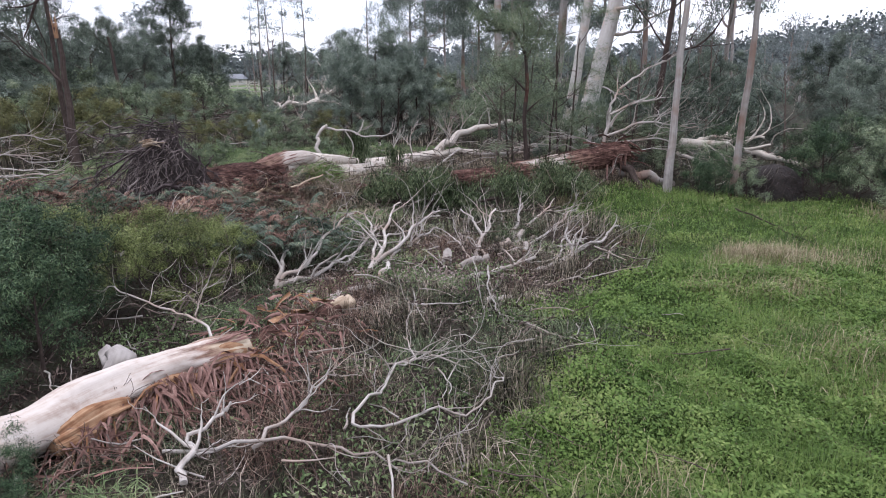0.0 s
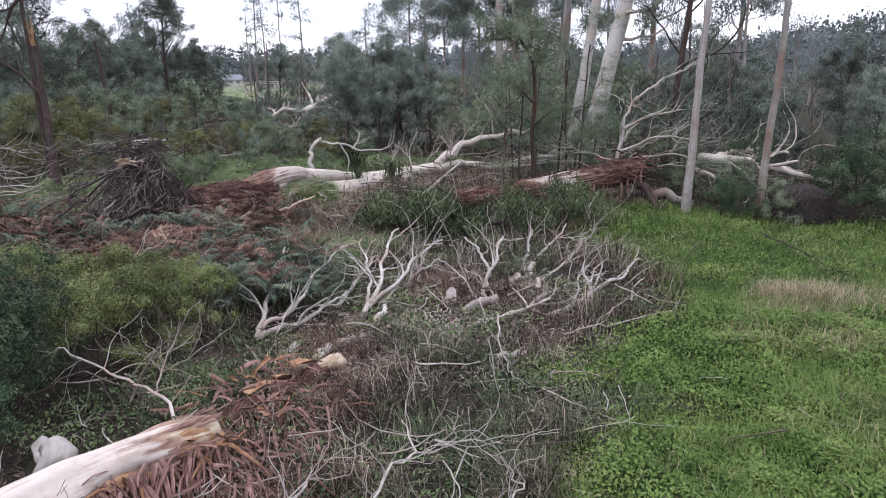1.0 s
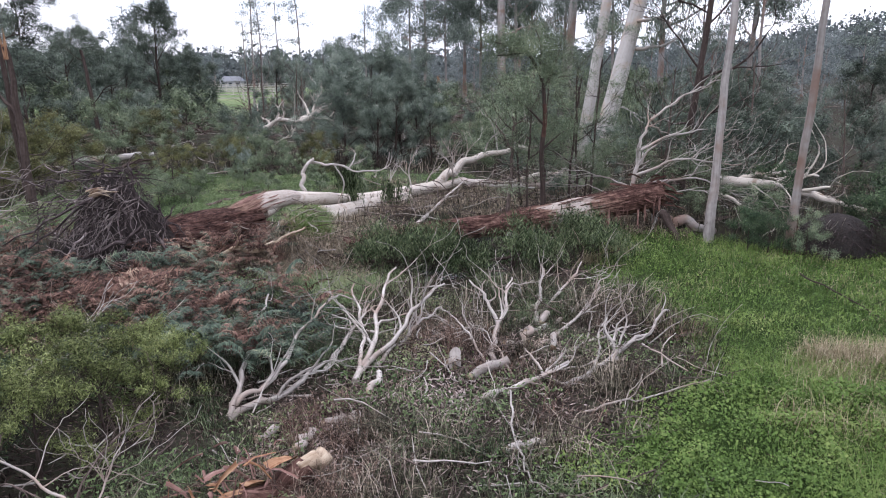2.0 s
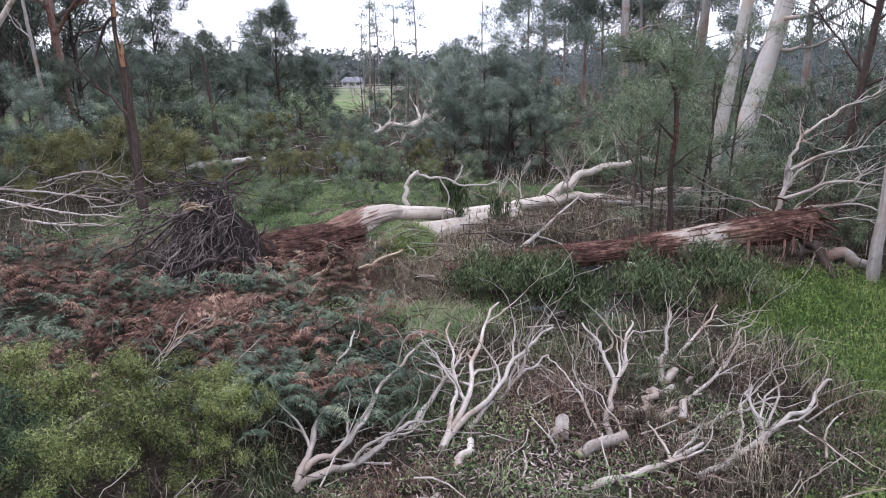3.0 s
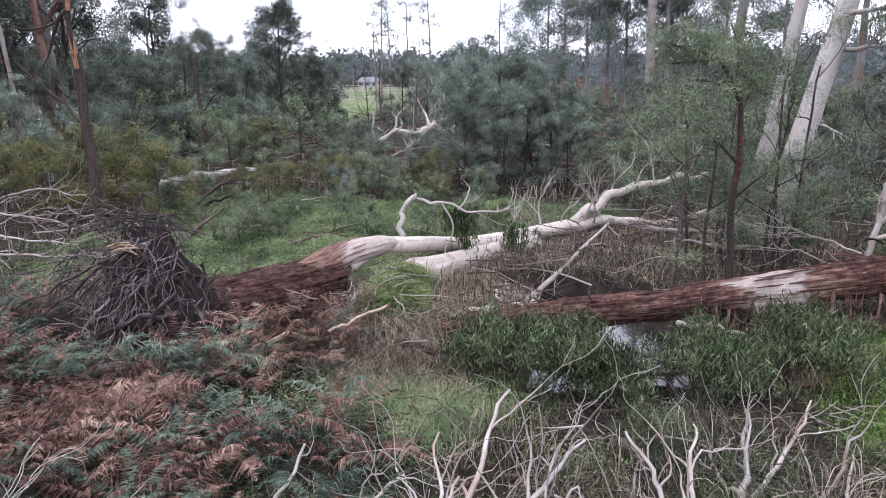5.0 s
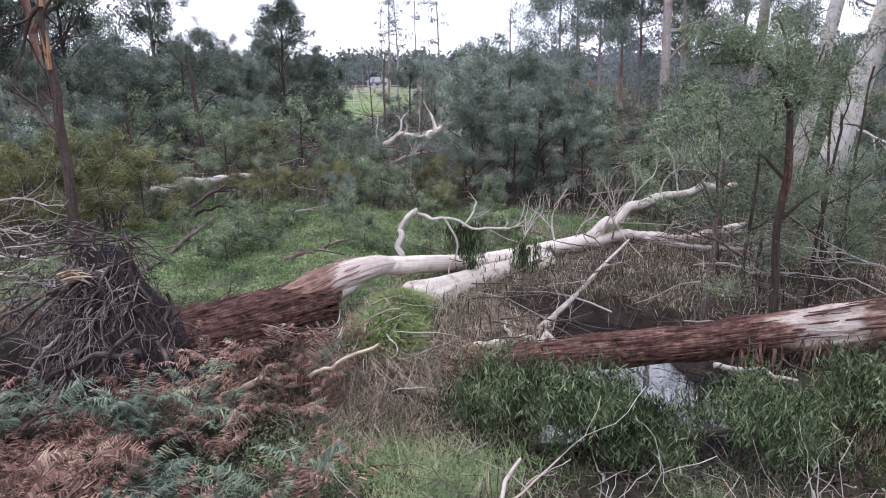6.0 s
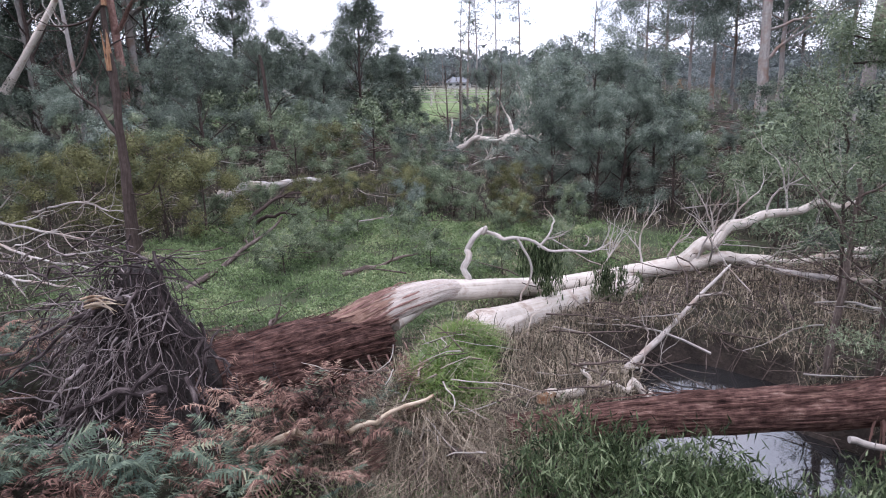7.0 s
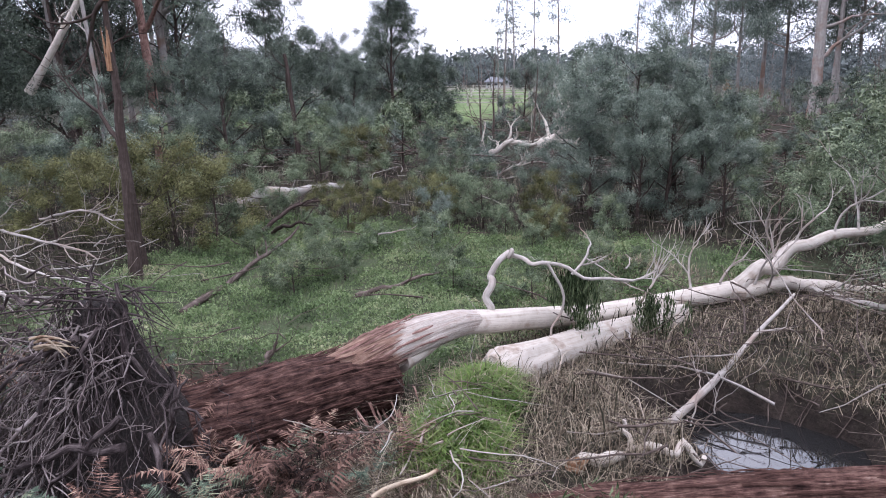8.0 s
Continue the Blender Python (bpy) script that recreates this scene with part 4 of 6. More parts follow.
def bark_heaps():
    """Loose ribbons of shed bark lying below the white log and round its end."""
    rng = np.random.default_rng(37)
    heap = Buf()
    line = spline([(-3.5, 4.2, 0), (-2.7, 5.2, 0), (-2.2, 5.9, 0), (-1.7, 6.6, 0), (-1.5, 7.5, 0)], 40)
    for k in range(380):
        c = line[int(rng.integers(40))] + rng.normal(0, (0.26, 0.30, 0), 3)
        c[2] = float(land(c[0], c[1])) + rng.uniform(0.02, 0.22)
        a = rng.normal(-0.6, 0.9)
        st = bark_strip(rng, c, (np.cos(a), np.sin(a), rng.normal(0, 0.2)), rng.uniform(0.12, 0.45), rng.uniform(0.010, 0.045), 0.3)
        heap.add(st.v[0], st.f[0], st.uv[0])
    tagged(part("bark_litter", heap, M_STRIP), "heaps of curled red-brown shed bark ribbons", "bark", kind="stuff")


big_fallen_tree()
red_fallen_log()
near_fallen_log()
bark_heaps()


# ---- dead limbs and sticks ----
def dead_branch(limbs, label, seed, r=0.035, twigs=5, length=0.7, material=None, depth=2, category="dead branch", group="dead white limbs in the debris", spread=0.6, up=0.06, wander=0.028):
    """Main limbs through a few places each, with random twigs at their outer ends."""
    rng = np.random.default_rng(seed)
    ob = thing("dead_branch", label, category, group)
    for points, a in limbs:
        a = a or r
        pts = spline(points, 5 * len(points))
        pts[1:-1] += rng.normal(0, wander * 0.35, (len(pts) - 2, 3)) + spline(rng.normal(0, wander * 0.8, (2 * len(points) + 1, 3)), len(pts))[1:-1]
        a = a * (0.55 if a < 0.033 else 0.8 if material is None and a < 0.06 else 0.68)
        radii = np.linspace(a, a * 0.36, len(pts))
        b = tube(Buf(), pts, radii, 8, 0.12, seed=rng.uniform(0, 9))
        for _ in range(twigs):
            k = int(rng.uniform(0.25, 0.98) * (len(pts) - 1))
            way = unit(pts[min(k + 1, len(pts) - 1)] - pts[max(k - 1, 0)])
            turn = unit(np.cross(way, rng.normal(0, 1, 3)))
            out = []
            grow(rng, pts[k], unit(way + turn * spread), length * rng.uniform(0.5, 1.1), radii[k] * 0.68, depth, out, up, 0.24, (1, 2), 0.68, 0.6, 5, None, 0.01)
            for q, rr in out:
                tube(b, q, np.maximum(rr, 0.0035), 5 if rr[0] > 0.012 else 3, cap=False)
        part("limb", b, material or M_TWIG, ob)
    return ob


WHITE_LABEL = "bleached dead gum limb with forked twigs lying in debris"
dead_branch([([(-2.3, 9.3, 0.80), (-2.3, 9.9, 1.0), (-2.45, 11.0, 1.15), (-2.52, 12.1, 1.25)], 0.045), ([(-2.3, 9.5, 0.82), (-1.95, 9.9, 1.0), (-1.75, 10.8, 1.22), (-1.46, 11.5, 1.40)], 0.04), ([(-2.3, 9.3, 0.78), (-1.7, 9.9, 0.88), (-1.4, 10.4, 0.95)], 0.06)], WHITE_LABEL, 1, twigs=4, length=0.55)
dead_branch([([(-1.1, 10.2, 0.78), (-0.95, 11.2, 0.95), (-0.95, 12.4, 1.08), (-0.82, 13.6, 1.20)], 0.05), ([(-1.1, 10.3, 0.8), (-0.65, 11.2, 1.0), (-0.35, 12.0, 1.15), (-0.05, 12.6, 1.22)], 0.045), ([(-1.05, 10.4, 0.8), (-1.15, 11.4, 1.1), (-1.35, 12.4, 1.3)], 0.035), ([(-0.9, 10.6, 0.8), (-0.45, 11.6, 0.9), (-0.1, 12.2, 1.0)], 0.035), ([(-1.5, 10.5, 0.78), (-1.25, 11.3, 0.95), (-1.1, 12.0, 1.12)], 0.045)], WHITE_LABEL, 2, twigs=5, length=0.75)
dead_branch([([(0.55, 10.5, 0.76), (0.62, 11.4, 0.98), (0.55, 12.2, 1.10), (0.33, 12.9, 1.18)], 0.045), ([(0.6, 11.3, 0.95), (0.85, 12.2, 1.08), (1.0, 13.3, 1.10)], 0.035), ([(0.5, 10.6, 0.75), (0.2, 11.4, 0.95), (-0.1, 12.2, 1.0)], 0.03), ([(0.75, 10.3, 0.75), (0.5, 10.9, 1.0), (0.25, 11.3, 1.1)], 0.02)], WHITE_LABEL, 3, twigs=5, length=0.6)
dead_branch([([(1.25, 12.0, 0.8), (1.35, 12.8, 0.95), (1.55, 13.6, 1.15)], 0.05), ([(1.3, 12.4, 0.82), (1.8, 13.1, 1.0), (2.2, 13.8, 1.2)], 0.035), ([(1.5, 12.0, 0.8), (2.1, 12.7, 0.92), (2.6, 13.5, 1.05)], 0.035)], WHITE_LABEL, 4, twigs=4, length=0.7)
dead_branch([([(1.0, 10.9, 0.78), (1.5, 11.5, 0.88), (2.0, 12.2, 0.98), (2.3, 12.9, 1.05)], 0.035), ([(1.2, 10.6, 0.78), (1.7, 11.0, 0.85), (2.4, 11.5, 0.92)], 0.035)], WHITE_LABEL, 5, twigs=4, length=0.6)
dead_branch([([(0.25, 9.65, 0.76), (0.9, 10.0, 0.84), (1.4, 10.4, 0.9)], 0.055), ([(1.3, 10.0, 0.78), (2.0, 10.6, 0.9), (2.6, 11.2, 1.0), (2.95, 11.6, 1.1)], 0.045), ([(2.02, 10.7, 0.78), (2.04, 10.8, 1.0)], 0.05), ([(1.4, 9.4, 0.76), (2.1, 9.6, 0.85), (2.9, 9.9, 0.88)], 0.025), ([(1.7, 10.4, 0.8), (1.9, 11.1, 0.95), (2.1, 11.5, 1.05)], 0.03)], WHITE_LABEL, 6, twigs=4, length=0.6)
dead_branch([([(-4.7, 9.0, 1.15), (-4.35, 9.6, 1.3), (-4.0, 10.0, 1.35), (-3.6, 10.3, 1.32)], 0.025), ([(-4.4, 9.4, 1.25), (-4.3, 10.2, 1.35), (-4.3, 10.9, 1.3)], 0.02)], "bleached dead spray lying over green shrubs", 7, twigs=6, length=0.55)
dead_branch([([(-2.2, 5.0, 0.78), (-1.2, 4.95, 0.86), (-0.5, 4.75, 0.84), (0.15, 4.45, 0.8)], 0.03)], "long pale stick lying across bark litter", 8, twigs=9, length=0.45, wander=0.05)
dead_branch([([(-0.75, 5.25, 0.86), (-0.2, 5.3, 0.9), (0.25, 5.35, 0.92), (0.48, 5.67, 1.0), (0.42, 5.95, 1.05)], 0.024), ([(-0.75, 5.25, 0.86), (-0.55, 5.7, 0.95), (-0.3, 6.2, 1.05), (-0.4, 6.6, 1.1)], 0.026), ([(-0.3, 6.2, 1.05), (0.2, 6.4, 0.98)], 0.012)], "bent pale branch lying on the debris", 9, twigs=8, length=0.45, wander=0.045)
dead_branch([([(0.6, 9.2, 1.1), (0.62, 8.5, 0.95), (0.72, 7.9, 0.82), (1.3, 7.9, 0.84)], 0.02)], "thin bent pale twig lying on the debris", 10, twigs=8, length=0.4, wander=0.05)
dead_branch([([(-2.4, 6.9, 1.0), (-3.0, 7.4, 1.15), (-3.7, 7.8, 1.25), (-4.2, 8.0, 1.2)], 0.03), ([(-2.7, 7.2, 1.05), (-2.75, 8.0, 1.3)], 0.02)], "grey dead limb leaning into a green shrub", 12, twigs=7, length=0.6)
dead_branch([([(-1.5, 5.0, 0.8), (-1.2, 5.5, 0.95), (-1.0, 5.9, 1.05)], 0.032), ([(-1.9, 4.6, 0.75), (-2.0, 5.1, 0.85), (-1.8, 5.5, 0.95)], 0.036)], "splintered pale stick standing out of bark litter", 13, twigs=8, length=0.4, wander=0.05)
dead_branch([([(-4.15, 14.3, 1.16), (-3.75, 14.5, 1.30), (-3.3, 14.7, 1.30), (-2.95, 14.95, 1.40), (-2.55, 15.2, 1.55)], 0.065)], "tan branch lying against a dry grass mound", 14, twigs=2, length=0.3, material=M_TAN, group="")
dead_branch([([(-1.1, 18.1, 0.6), (-0.6, 19.1, 0.82), (-0.1, 20.2, 1.1), (0.5, 21.5, 1.4)], 0.085)], "straight pale pole leaning out of a puddle", 15, twigs=1, length=0.5, group="", wander=0.006)
dead_branch([([(-0.75, 18.3, 0.7), (-0.7, 18.6, 1.1), (-0.85, 18.9, 1.5)], 0.018), ([(-0.5, 18.7, 0.7), (-0.5, 18.8, 1.2)], 0.015)], "thin pale twigs standing in a puddle", 16, twigs=3, length=0.4, group="")
dead_branch([([(-2.3, 14.9, 1.16), (-1.7, 14.85, 1.06), (-1.0, 14.75, 1.0), (0.6, 14.7, 1.02), (1.9, 14.9, 1.1)], 0.085)], "brown fallen sapling stem under long green leaves", 17, twigs=3, length=0.4, material=M_BROWN, group="")
dead_branch([([(-8.3, 19.0, 1.0), (-8.8, 21.5, 1.1), (-9.3, 24.0, 1.3)], 0.09)], "grey fallen stem lying across the green flat", 18, twigs=2, length=0.6, material=M_GREYTWIG, group="")
dead_branch([([(-6.1, 20.6, 1.0), (-5.6, 21.0, 1.1), (-5.0, 21.6, 1.25)], 0.07), ([(-5.9, 17.6, 1.0), (-5.75, 17.8, 1.25)], 0.06)], "mossy brown broken stem in the weeds", 19, twigs=3, length=0.4, material=M_GREYTWIG, group="")
dead_branch([([(-8.3, 33.0, 1.5), (-7.6, 33.0, 2.0), (-6.8, 33.0, 2.5)], 0.26), ([(-5.9, 33.0, 2.35), (-5.3, 33.0, 2.7), (-4.6, 33.0, 3.15)], 0.22), ([(-5.4, 33.0, 2.65), (-5.15, 33.0, 3.0), (-5.0, 33.0, 3.3)], 0.15), ([(-6.9, 33.0, 2.42), (-6.2, 33.0, 2.4), (-5.5, 33.0, 2.6)], 0.12), ([(-7.4, 33.2, 1.3), (-6.7, 33.2, 1.7), (-6.2, 33.3, 2.1)], 0.08)], "pale broken tree top lying in far scrub", 20, twigs=4, length=1.1, material=M_WHITE, group="")
dead_branch([([(-12.9, 26.6, 1.25), (-12.2, 27.0, 1.42), (-11.4, 27.5, 1.52), (-10.4, 28.2, 1.55)], 0.32)], "pale fallen trunk lying in green scrub", 21, twigs=0, length=1.0, material=M_CREAM, group="", wander=0.05)
dead_branch([([(6.1, 18.2, 1.85), (7.2, 17.3, 1.72), (8.5, 16.5, 1.42)], 0.17), ([(6.4, 18.0, 1.85), (7.2, 18.0, 2.0), (7.9, 17.5, 2.0)], 0.10), ([(6.0, 18.2, 1.6), (6.6, 17.3, 1.3), (7.0, 16.6, 1.0)], 0.06)], "white fallen gum limbs behind standing trunks", 22, twigs=4, length=1.0, material=M_WHITE, group="")
dead_branch([([(3.9, 17.3, 1.7), (4.05, 17.5, 2.3), (4.15, 17.6, 2.9), (4.5, 18.0, 3.3)], 0.075), ([(4.1, 17.5, 2.6), (4.9, 17.8, 2.9), (5.9, 18.1, 3.0)], 0.04), ([(4.0, 17.4, 2.1), (5.0, 17.4, 2.4), (6.2, 17.4, 2.3)], 0.04), ([(4.2, 17.4, 1.9), (5.2, 17.2, 2.0), (6.3, 17.0, 1.6)], 0.035), ([(3.8, 17.3, 1.9), (3.2, 17.6, 2.1), (2.5, 17.8, 2.2)], 0.03), ([(4.4, 17.9, 3.2), (5.2, 18.2, 3.7), (6.0, 18.4, 4.0)], 0.035)], "tangle of bleached upturned dead limbs", 24, twigs=6, length=0.9, group="")
dead_branch([([(5.7, 13.6, 1.0), (5.85, 12.3, 0.9), (6.0, 11.0, 0.84)], 0.025)], "thin dark fallen stem lying on grass", 25, twigs=3, length=0.5, material=M_BROWN, group="")
dead_branch([([(-16.0, 21.5, 1.5), (-13.5, 20.5, 1.6), (-11.0, 20.0, 1.4)], 0.05), ([(-15.5, 20.8, 1.4), (-12.5, 19.6, 1.3), (-10.2, 19.2, 1.2)], 0.045), ([(-13.0, 19.2, 1.1), (-10.8, 18.2, 1.2), (-9.6, 18.0, 1.3)], 0.04), ([(-14.5, 21.8, 1.6), (-12.6, 21.2, 2.0), (-11.2, 21.0, 1.9)], 0.04)], "sprawl of grey-white dead branches in scrub", 26, twigs=7, length=1.1, group="")
dead_branch([([(-10.4, 24.2, 1.1), (-9.9, 24.8, 1.6), (-9.2, 25.4, 1.7)], 0.09), ([(-10.3, 24.2, 1.0), (-9.5, 24.0, 1.35), (-8.8, 24.1, 1.4)], 0.08)], "dark gnarled broken limb in scrub", 27, twigs=4, length=0.8, material=M_BROWN, group="")
dead_branch([([(0.1, 41.8, 1.5), (1.2, 41.2, 1.5), (3.0, 40.0, 1.5)], 0.22)], "brown fallen trunk in far scrub", 28, twigs=3, length=1.2, material=M_RED, group="")


dead_branch([([(4.3, 17.3, 1.8), (5.1, 17.2, 2.15), (6.0, 17.1, 2.3)], 0.02), ([(4.4, 17.3, 1.7), (5.3, 17.1, 1.8), (6.2, 16.9, 1.5)], 0.022), ([(4.2, 17.4, 1.9), (4.8, 17.5, 2.4), (5.6, 17.6, 2.7)], 0.02), ([(6.3, 17.0, 1.9), (6.7, 16.6, 1.5), (7.0, 16.2, 1.1)], 0.03), ([(3.4, 17.2, 1.75), (2.9, 17.5, 1.9), (2.2, 17.6, 1.9)], 0.018)], "fan of thin bleached dead branches over a log", 31, twigs=9, length=0.8, group="")
dead_branch([([(-4.1, 7.6, 0.9), (-3.4, 7.5, 1.15), (-2.7, 7.2, 1.0)], 0.02), ([(-3.0, 7.4, 0.9), (-2.9, 7.9, 1.2), (-2.6, 8.4, 1.35)], 0.02)], "thin grey dead branches behind a white log", 32, twigs=6, length=0.5, material=M_GREYTWIG, group="")


def root_mass():
    rng = np.random.default_rng(83)
    ob = thing("root_mass", "upturned mass of reddish soil and torn roots", "roots", at=(7.25, 15.5, 0))
    z0 = float(land(7.25, 15.5))
    nu, nv, pts = 30, 14, []
    for a in range(nv):
        for c in range(nu):
            th, h = 2 * np.pi * c / nu, a / (nv - 1)
            r = (1 - h**2.2) ** 0.6 * (1 + 0.25 * float(vnoise(2 * np.cos(th), 2 * np.sin(th), 4 * h + 9)))
            pts.append((0.75 * r * np.cos(th), 0.5 * r * np.sin(th), z0 - 0.1 + 0.85 * h))
    q = [(a * nu + c, a * nu + (c + 1) % nu, (a + 1) * nu + (c + 1) % nu, (a + 1) * nu + c) for a in range(nv - 1) for c in range(nu)]
    part("soil", Buf().add(pts, q), M_SOIL, ob)
    for _ in range(60):
        out, b = [], Buf()
        a = rng.uniform(np.pi, 2 * np.pi)
        grow(rng, (0.6 * np.cos(a), 0.4 * np.sin(a), z0 + rng.uniform(0.1, 0.75)), (np.cos(a), np.sin(a), rng.normal(0, 0.6)), rng.uniform(0.12, 0.32), rng.uniform(0.005, 0.014), 1, out, -0.12, 0.3, (1, 3), 0.6, 0.7, 5)
        for p, rr in out:
            tube(b, p, rr, 4, cap=False)
        part("root", b, M_ROOT, ob)


root_mass()


def cut_round(at, way, length, r, seed):
    rng = np.random.default_rng(seed)
    ob = thing("cut_log", "short sawn pale branch section lying in debris", "log", "sawn branch sections in the debris")
    p = np.array(at)
    q = p + unit(way) * length
    part("bark", limb_buf(rng, [p, q], r, r * 0.92, 14, 5, rough=0.2, ridges=0.04), M_TWIG, ob)
    part("sawn_face", limb_buf(rng, [p - unit(way) * 0.012, p], r * 0.8, r * 0.9, 14, 4, rough=0.1), M_TAN, ob, "pale sawn face")


rng_cut = np.random.default_rng(77)
for x, y, w, length, r in [(0.0, 10.55, (0.3, 0.9, 0.1), 0.12, 0.075), (0.25, 10.2, (0.9, 0.6, 0.15), 0.55, 0.06), (1.05, 11.7, (0.9, 0.3, 0.1), 0.3, 0.04), (1.0, 11.3, (0.3, 0.9, 0.3), 0.3, 0.04), (1.3, 12.0, (0.4, 0.9, 0.1), 0.25, 0.045), (0.95, 12.1, (0.8, 0.5, 0), 0.28, 0.035), (0.7, 11.2, (0.9, 0.2, 0.1), 0.3, 0.035), (-1.5, 8.7, (0.4, 0.8, 0.2), 0.3, 0.05), (-1.9, 8.9, (0.5, 0.8, 0.1), 0.25, 0.045), (-1.3, 9.2, (0.9, 0.4, 0.1), 0.35, 0.04), (-0.9, 9.9, (0.2, 0.9, 0.3), 0.35, 0.04), (0.5, 8.6, (0.9, 0.3, 0), 0.4, 0.035), (1.3, 11.0, (0.2, 1, 0.2), 0.3, 0.04)]:
    cut_round((x, y, float(land(x, y)) + r * 0.8), w, length, r, int(rng_cut.integers(1e6)))


# ---- standing trees ----
def tree_model(name, label, category, seed, height, trunk_r, lean, crown_from, limb_n, limb_len, leaf_mat, bark, per=26, spread=0.2, leaf=(0.12, 0.03), droop=0.4, depth=2, wide=1.0, tri=True, group="", bend=0.04, rise=0.25, skirt=0.0, fine_twigs=True, clump=3, flat=0.5, rounded=False):
    """A tree at the origin: tapered trunk, limbs that fork, and a crown of many leaf blades."""
    rng = np.random.default_rng(seed)
    ob = thing(name, label, category, group)
    n = 14
    s = np.linspace(0, 1, n)
    pts = np.stack([lean[0] * s**1.3 * height, lean[1] * s**1.3 * height, s * height], 1)
    pts[1:, :2] += np.cumsum(rng.normal(0, bend * height / n, (n - 1, 2)), 0)
    pts[0, 2] = -0.25
    radii = trunk_r * (1 - 0.75 * s) + 0.5 * trunk_r * np.exp(-s * height / (3 * trunk_r))
    part("trunk", tube(Buf(), pts, radii, 14, 0.10, 0.03, 3.0, seed), bark, ob)
    tips, lb = [], []
    for k in range(limb_n):
        f = crown_from + (1 - crown_from) * (k + rng.uniform(0, 0.8)) / limb_n
        i = min(int(f * (n - 1)), n - 2)
        p = pts[i] + (pts[i + 1] - pts[i]) * (f * (n - 1) - i)
        a = k * 2.4 + rng.uniform(-0.5, 0.5)
        d = np.array((np.cos(a) * wide, np.sin(a) * wide, rise + 0.9 * (f - crown_from)))
        out = []
        grow(rng, p, d, limb_len * rng.uniform(0.7, 1.15) * (0.5 + 0.65 * math.sin(math.pi * (0.22 + 0.68 * (f - crown_from) / (1 - crown_from))) if rounded else 1.15 - 0.6 * (f - crown_from) / max(1 - crown_from, 0.01)), trunk_r * 0.4 * (1.1 - 0.6 * f), depth, out, 0.06, 0.16, (2, 3), 0.62, 0.8, 5, tips)
        b = Buf()
        thin = out[0][1][0] * 0.5
        for q, rr in out:
            if fine_twigs or rr[0] > thin:
                tube(b, q[:: 1 if fine_twigs else 2], np.maximum(rr, 0.004)[:: 1 if fine_twigs else 2], 5 if rr[0] > 0.03 else 3, cap=False)
        lb.append(b)
    for b in lb:
        part("limb", b, bark, ob)
    tips.append(pts[-1])
    c = np.array(tips)[::clump]
    if skirt:
        c = np.concatenate([c, c * (0.9, 0.9, skirt) + rng.normal(0, spread, c.shape)])
    if per:
        part("crown", leaves(Buf(), rng, c, per, (spread, spread, spread * flat), leaf[0], leaf[1], droop, tri, rounded), leaf_mat, ob)
    return ob


def put(ob, x, y, s=1.0, turn=0.0, sink=0.0, sz=None):
    m = Matrix.Translation((x, y, float(land(x, y)) - sink)) @ Matrix.Rotation(turn, 4, "Z") @ Matrix.Diagonal((s, s, sz or s, 1))
    return copy_thing(ob, m)


WATTLES = [tree_model("wattle_tree", "dark green feathery wattle with a dense ragged crown", "tree", 100 + k, 5.0, 0.10, (0.03, 0.02), 0.06, 17, 1.5, M_DARK if k % 2 else M_BLUELEAF, M_BROWN, 300, 0.19, (0.11, 0.022), 0.15, group="wattles in the scrub", fine_twigs=False, clump=2, flat=0.85, rounded=True, rise=0.5) for k in range(4)]
TALL = [tree_model("wattle_tree", "tall dark green wattle with a dense ragged crown", "tree", 130 + k, 9.0, 0.16, (0.02, 0.02), 0.08, 18, 2.4, M_SHADE, M_BROWN, 300, 0.32, (0.17, 0.034), 0.15, group="wattles in the scrub", fine_twigs=False, clump=2, flat=0.85, rounded=True, rise=0.5) for k in range(2)]
GUMS = [tree_model("gum_tree", "tall pale-trunked gum with thin drooping foliage", "tree", 200 + k, 14.0, 0.17, (0.02 * (k - 1), 0.01), 0.33, 14, 2.6, M_GUMLEAF, M_GREYGUM, 230, 0.42, (0.24, 0.05), 0.9, group="tall gums behind the clearing", fine_twigs=False, clump=2, flat=0.8) for k in range(3)]
THIN = [tree_model("young_gum", "slender young gum with sparse airy leaves", "tree", 250 + k, 9.0, 0.09, (0.03, 0.0), 0.35, 9, 1.1, M_GUMLEAF, M_GREYGUM, 40, 0.24, (0.16, 0.04), 0.9, group="slender gums behind the clearing") for k in range(2)]
BUSHES = [tree_model("green_shrub", "bushy green shrub on the woodland floor", "shrub", 300 + k, 1.5, 0.04, (0.05, 0.02), 0.05, 12, 0.75, (M_LIME, M_WATTLE, M_DEEP)[k], M_BROWN, 170, 0.11, (0.085, 0.013), 0.1, group="shrubs on the woodland floor", wide=1.0, rounded=True, flat=0.8) for k in range(3)]
SCRUB = [tree_model("scrub_bush", "dull green scrub bush among fallen timber", "shrub", 330 + k, 1.5, 0.04, (0.05, 0.02), 0.03, 8, 0.85, (M_OLIVE, M_WATTLE, M_DARK, M_GUMLEAF)[k], M_BROWN, 300, 0.12, (0.075, 0.015), 0.1, group="scrub bushes behind the clearing", fine_twigs=False, rounded=True, flat=0.8) for k in range(4)]
FARSCRUB = [tree_model("scrub_bush", "dull green scrub bush among fallen timber", "shrub", 330 + k, 1.5, 0.04, (0.05, 0.02), 0.03, 8, 0.85, (M_WATTLE, M_WATTLE, M_DARK, M_GUMLEAF)[k], M_BROWN, 100, 0.13, (0.12, 0.030), 0.1, group="scrub bushes behind the clearing", fine_twigs=False, rounded=True, flat=0.8) for k in range(4)]
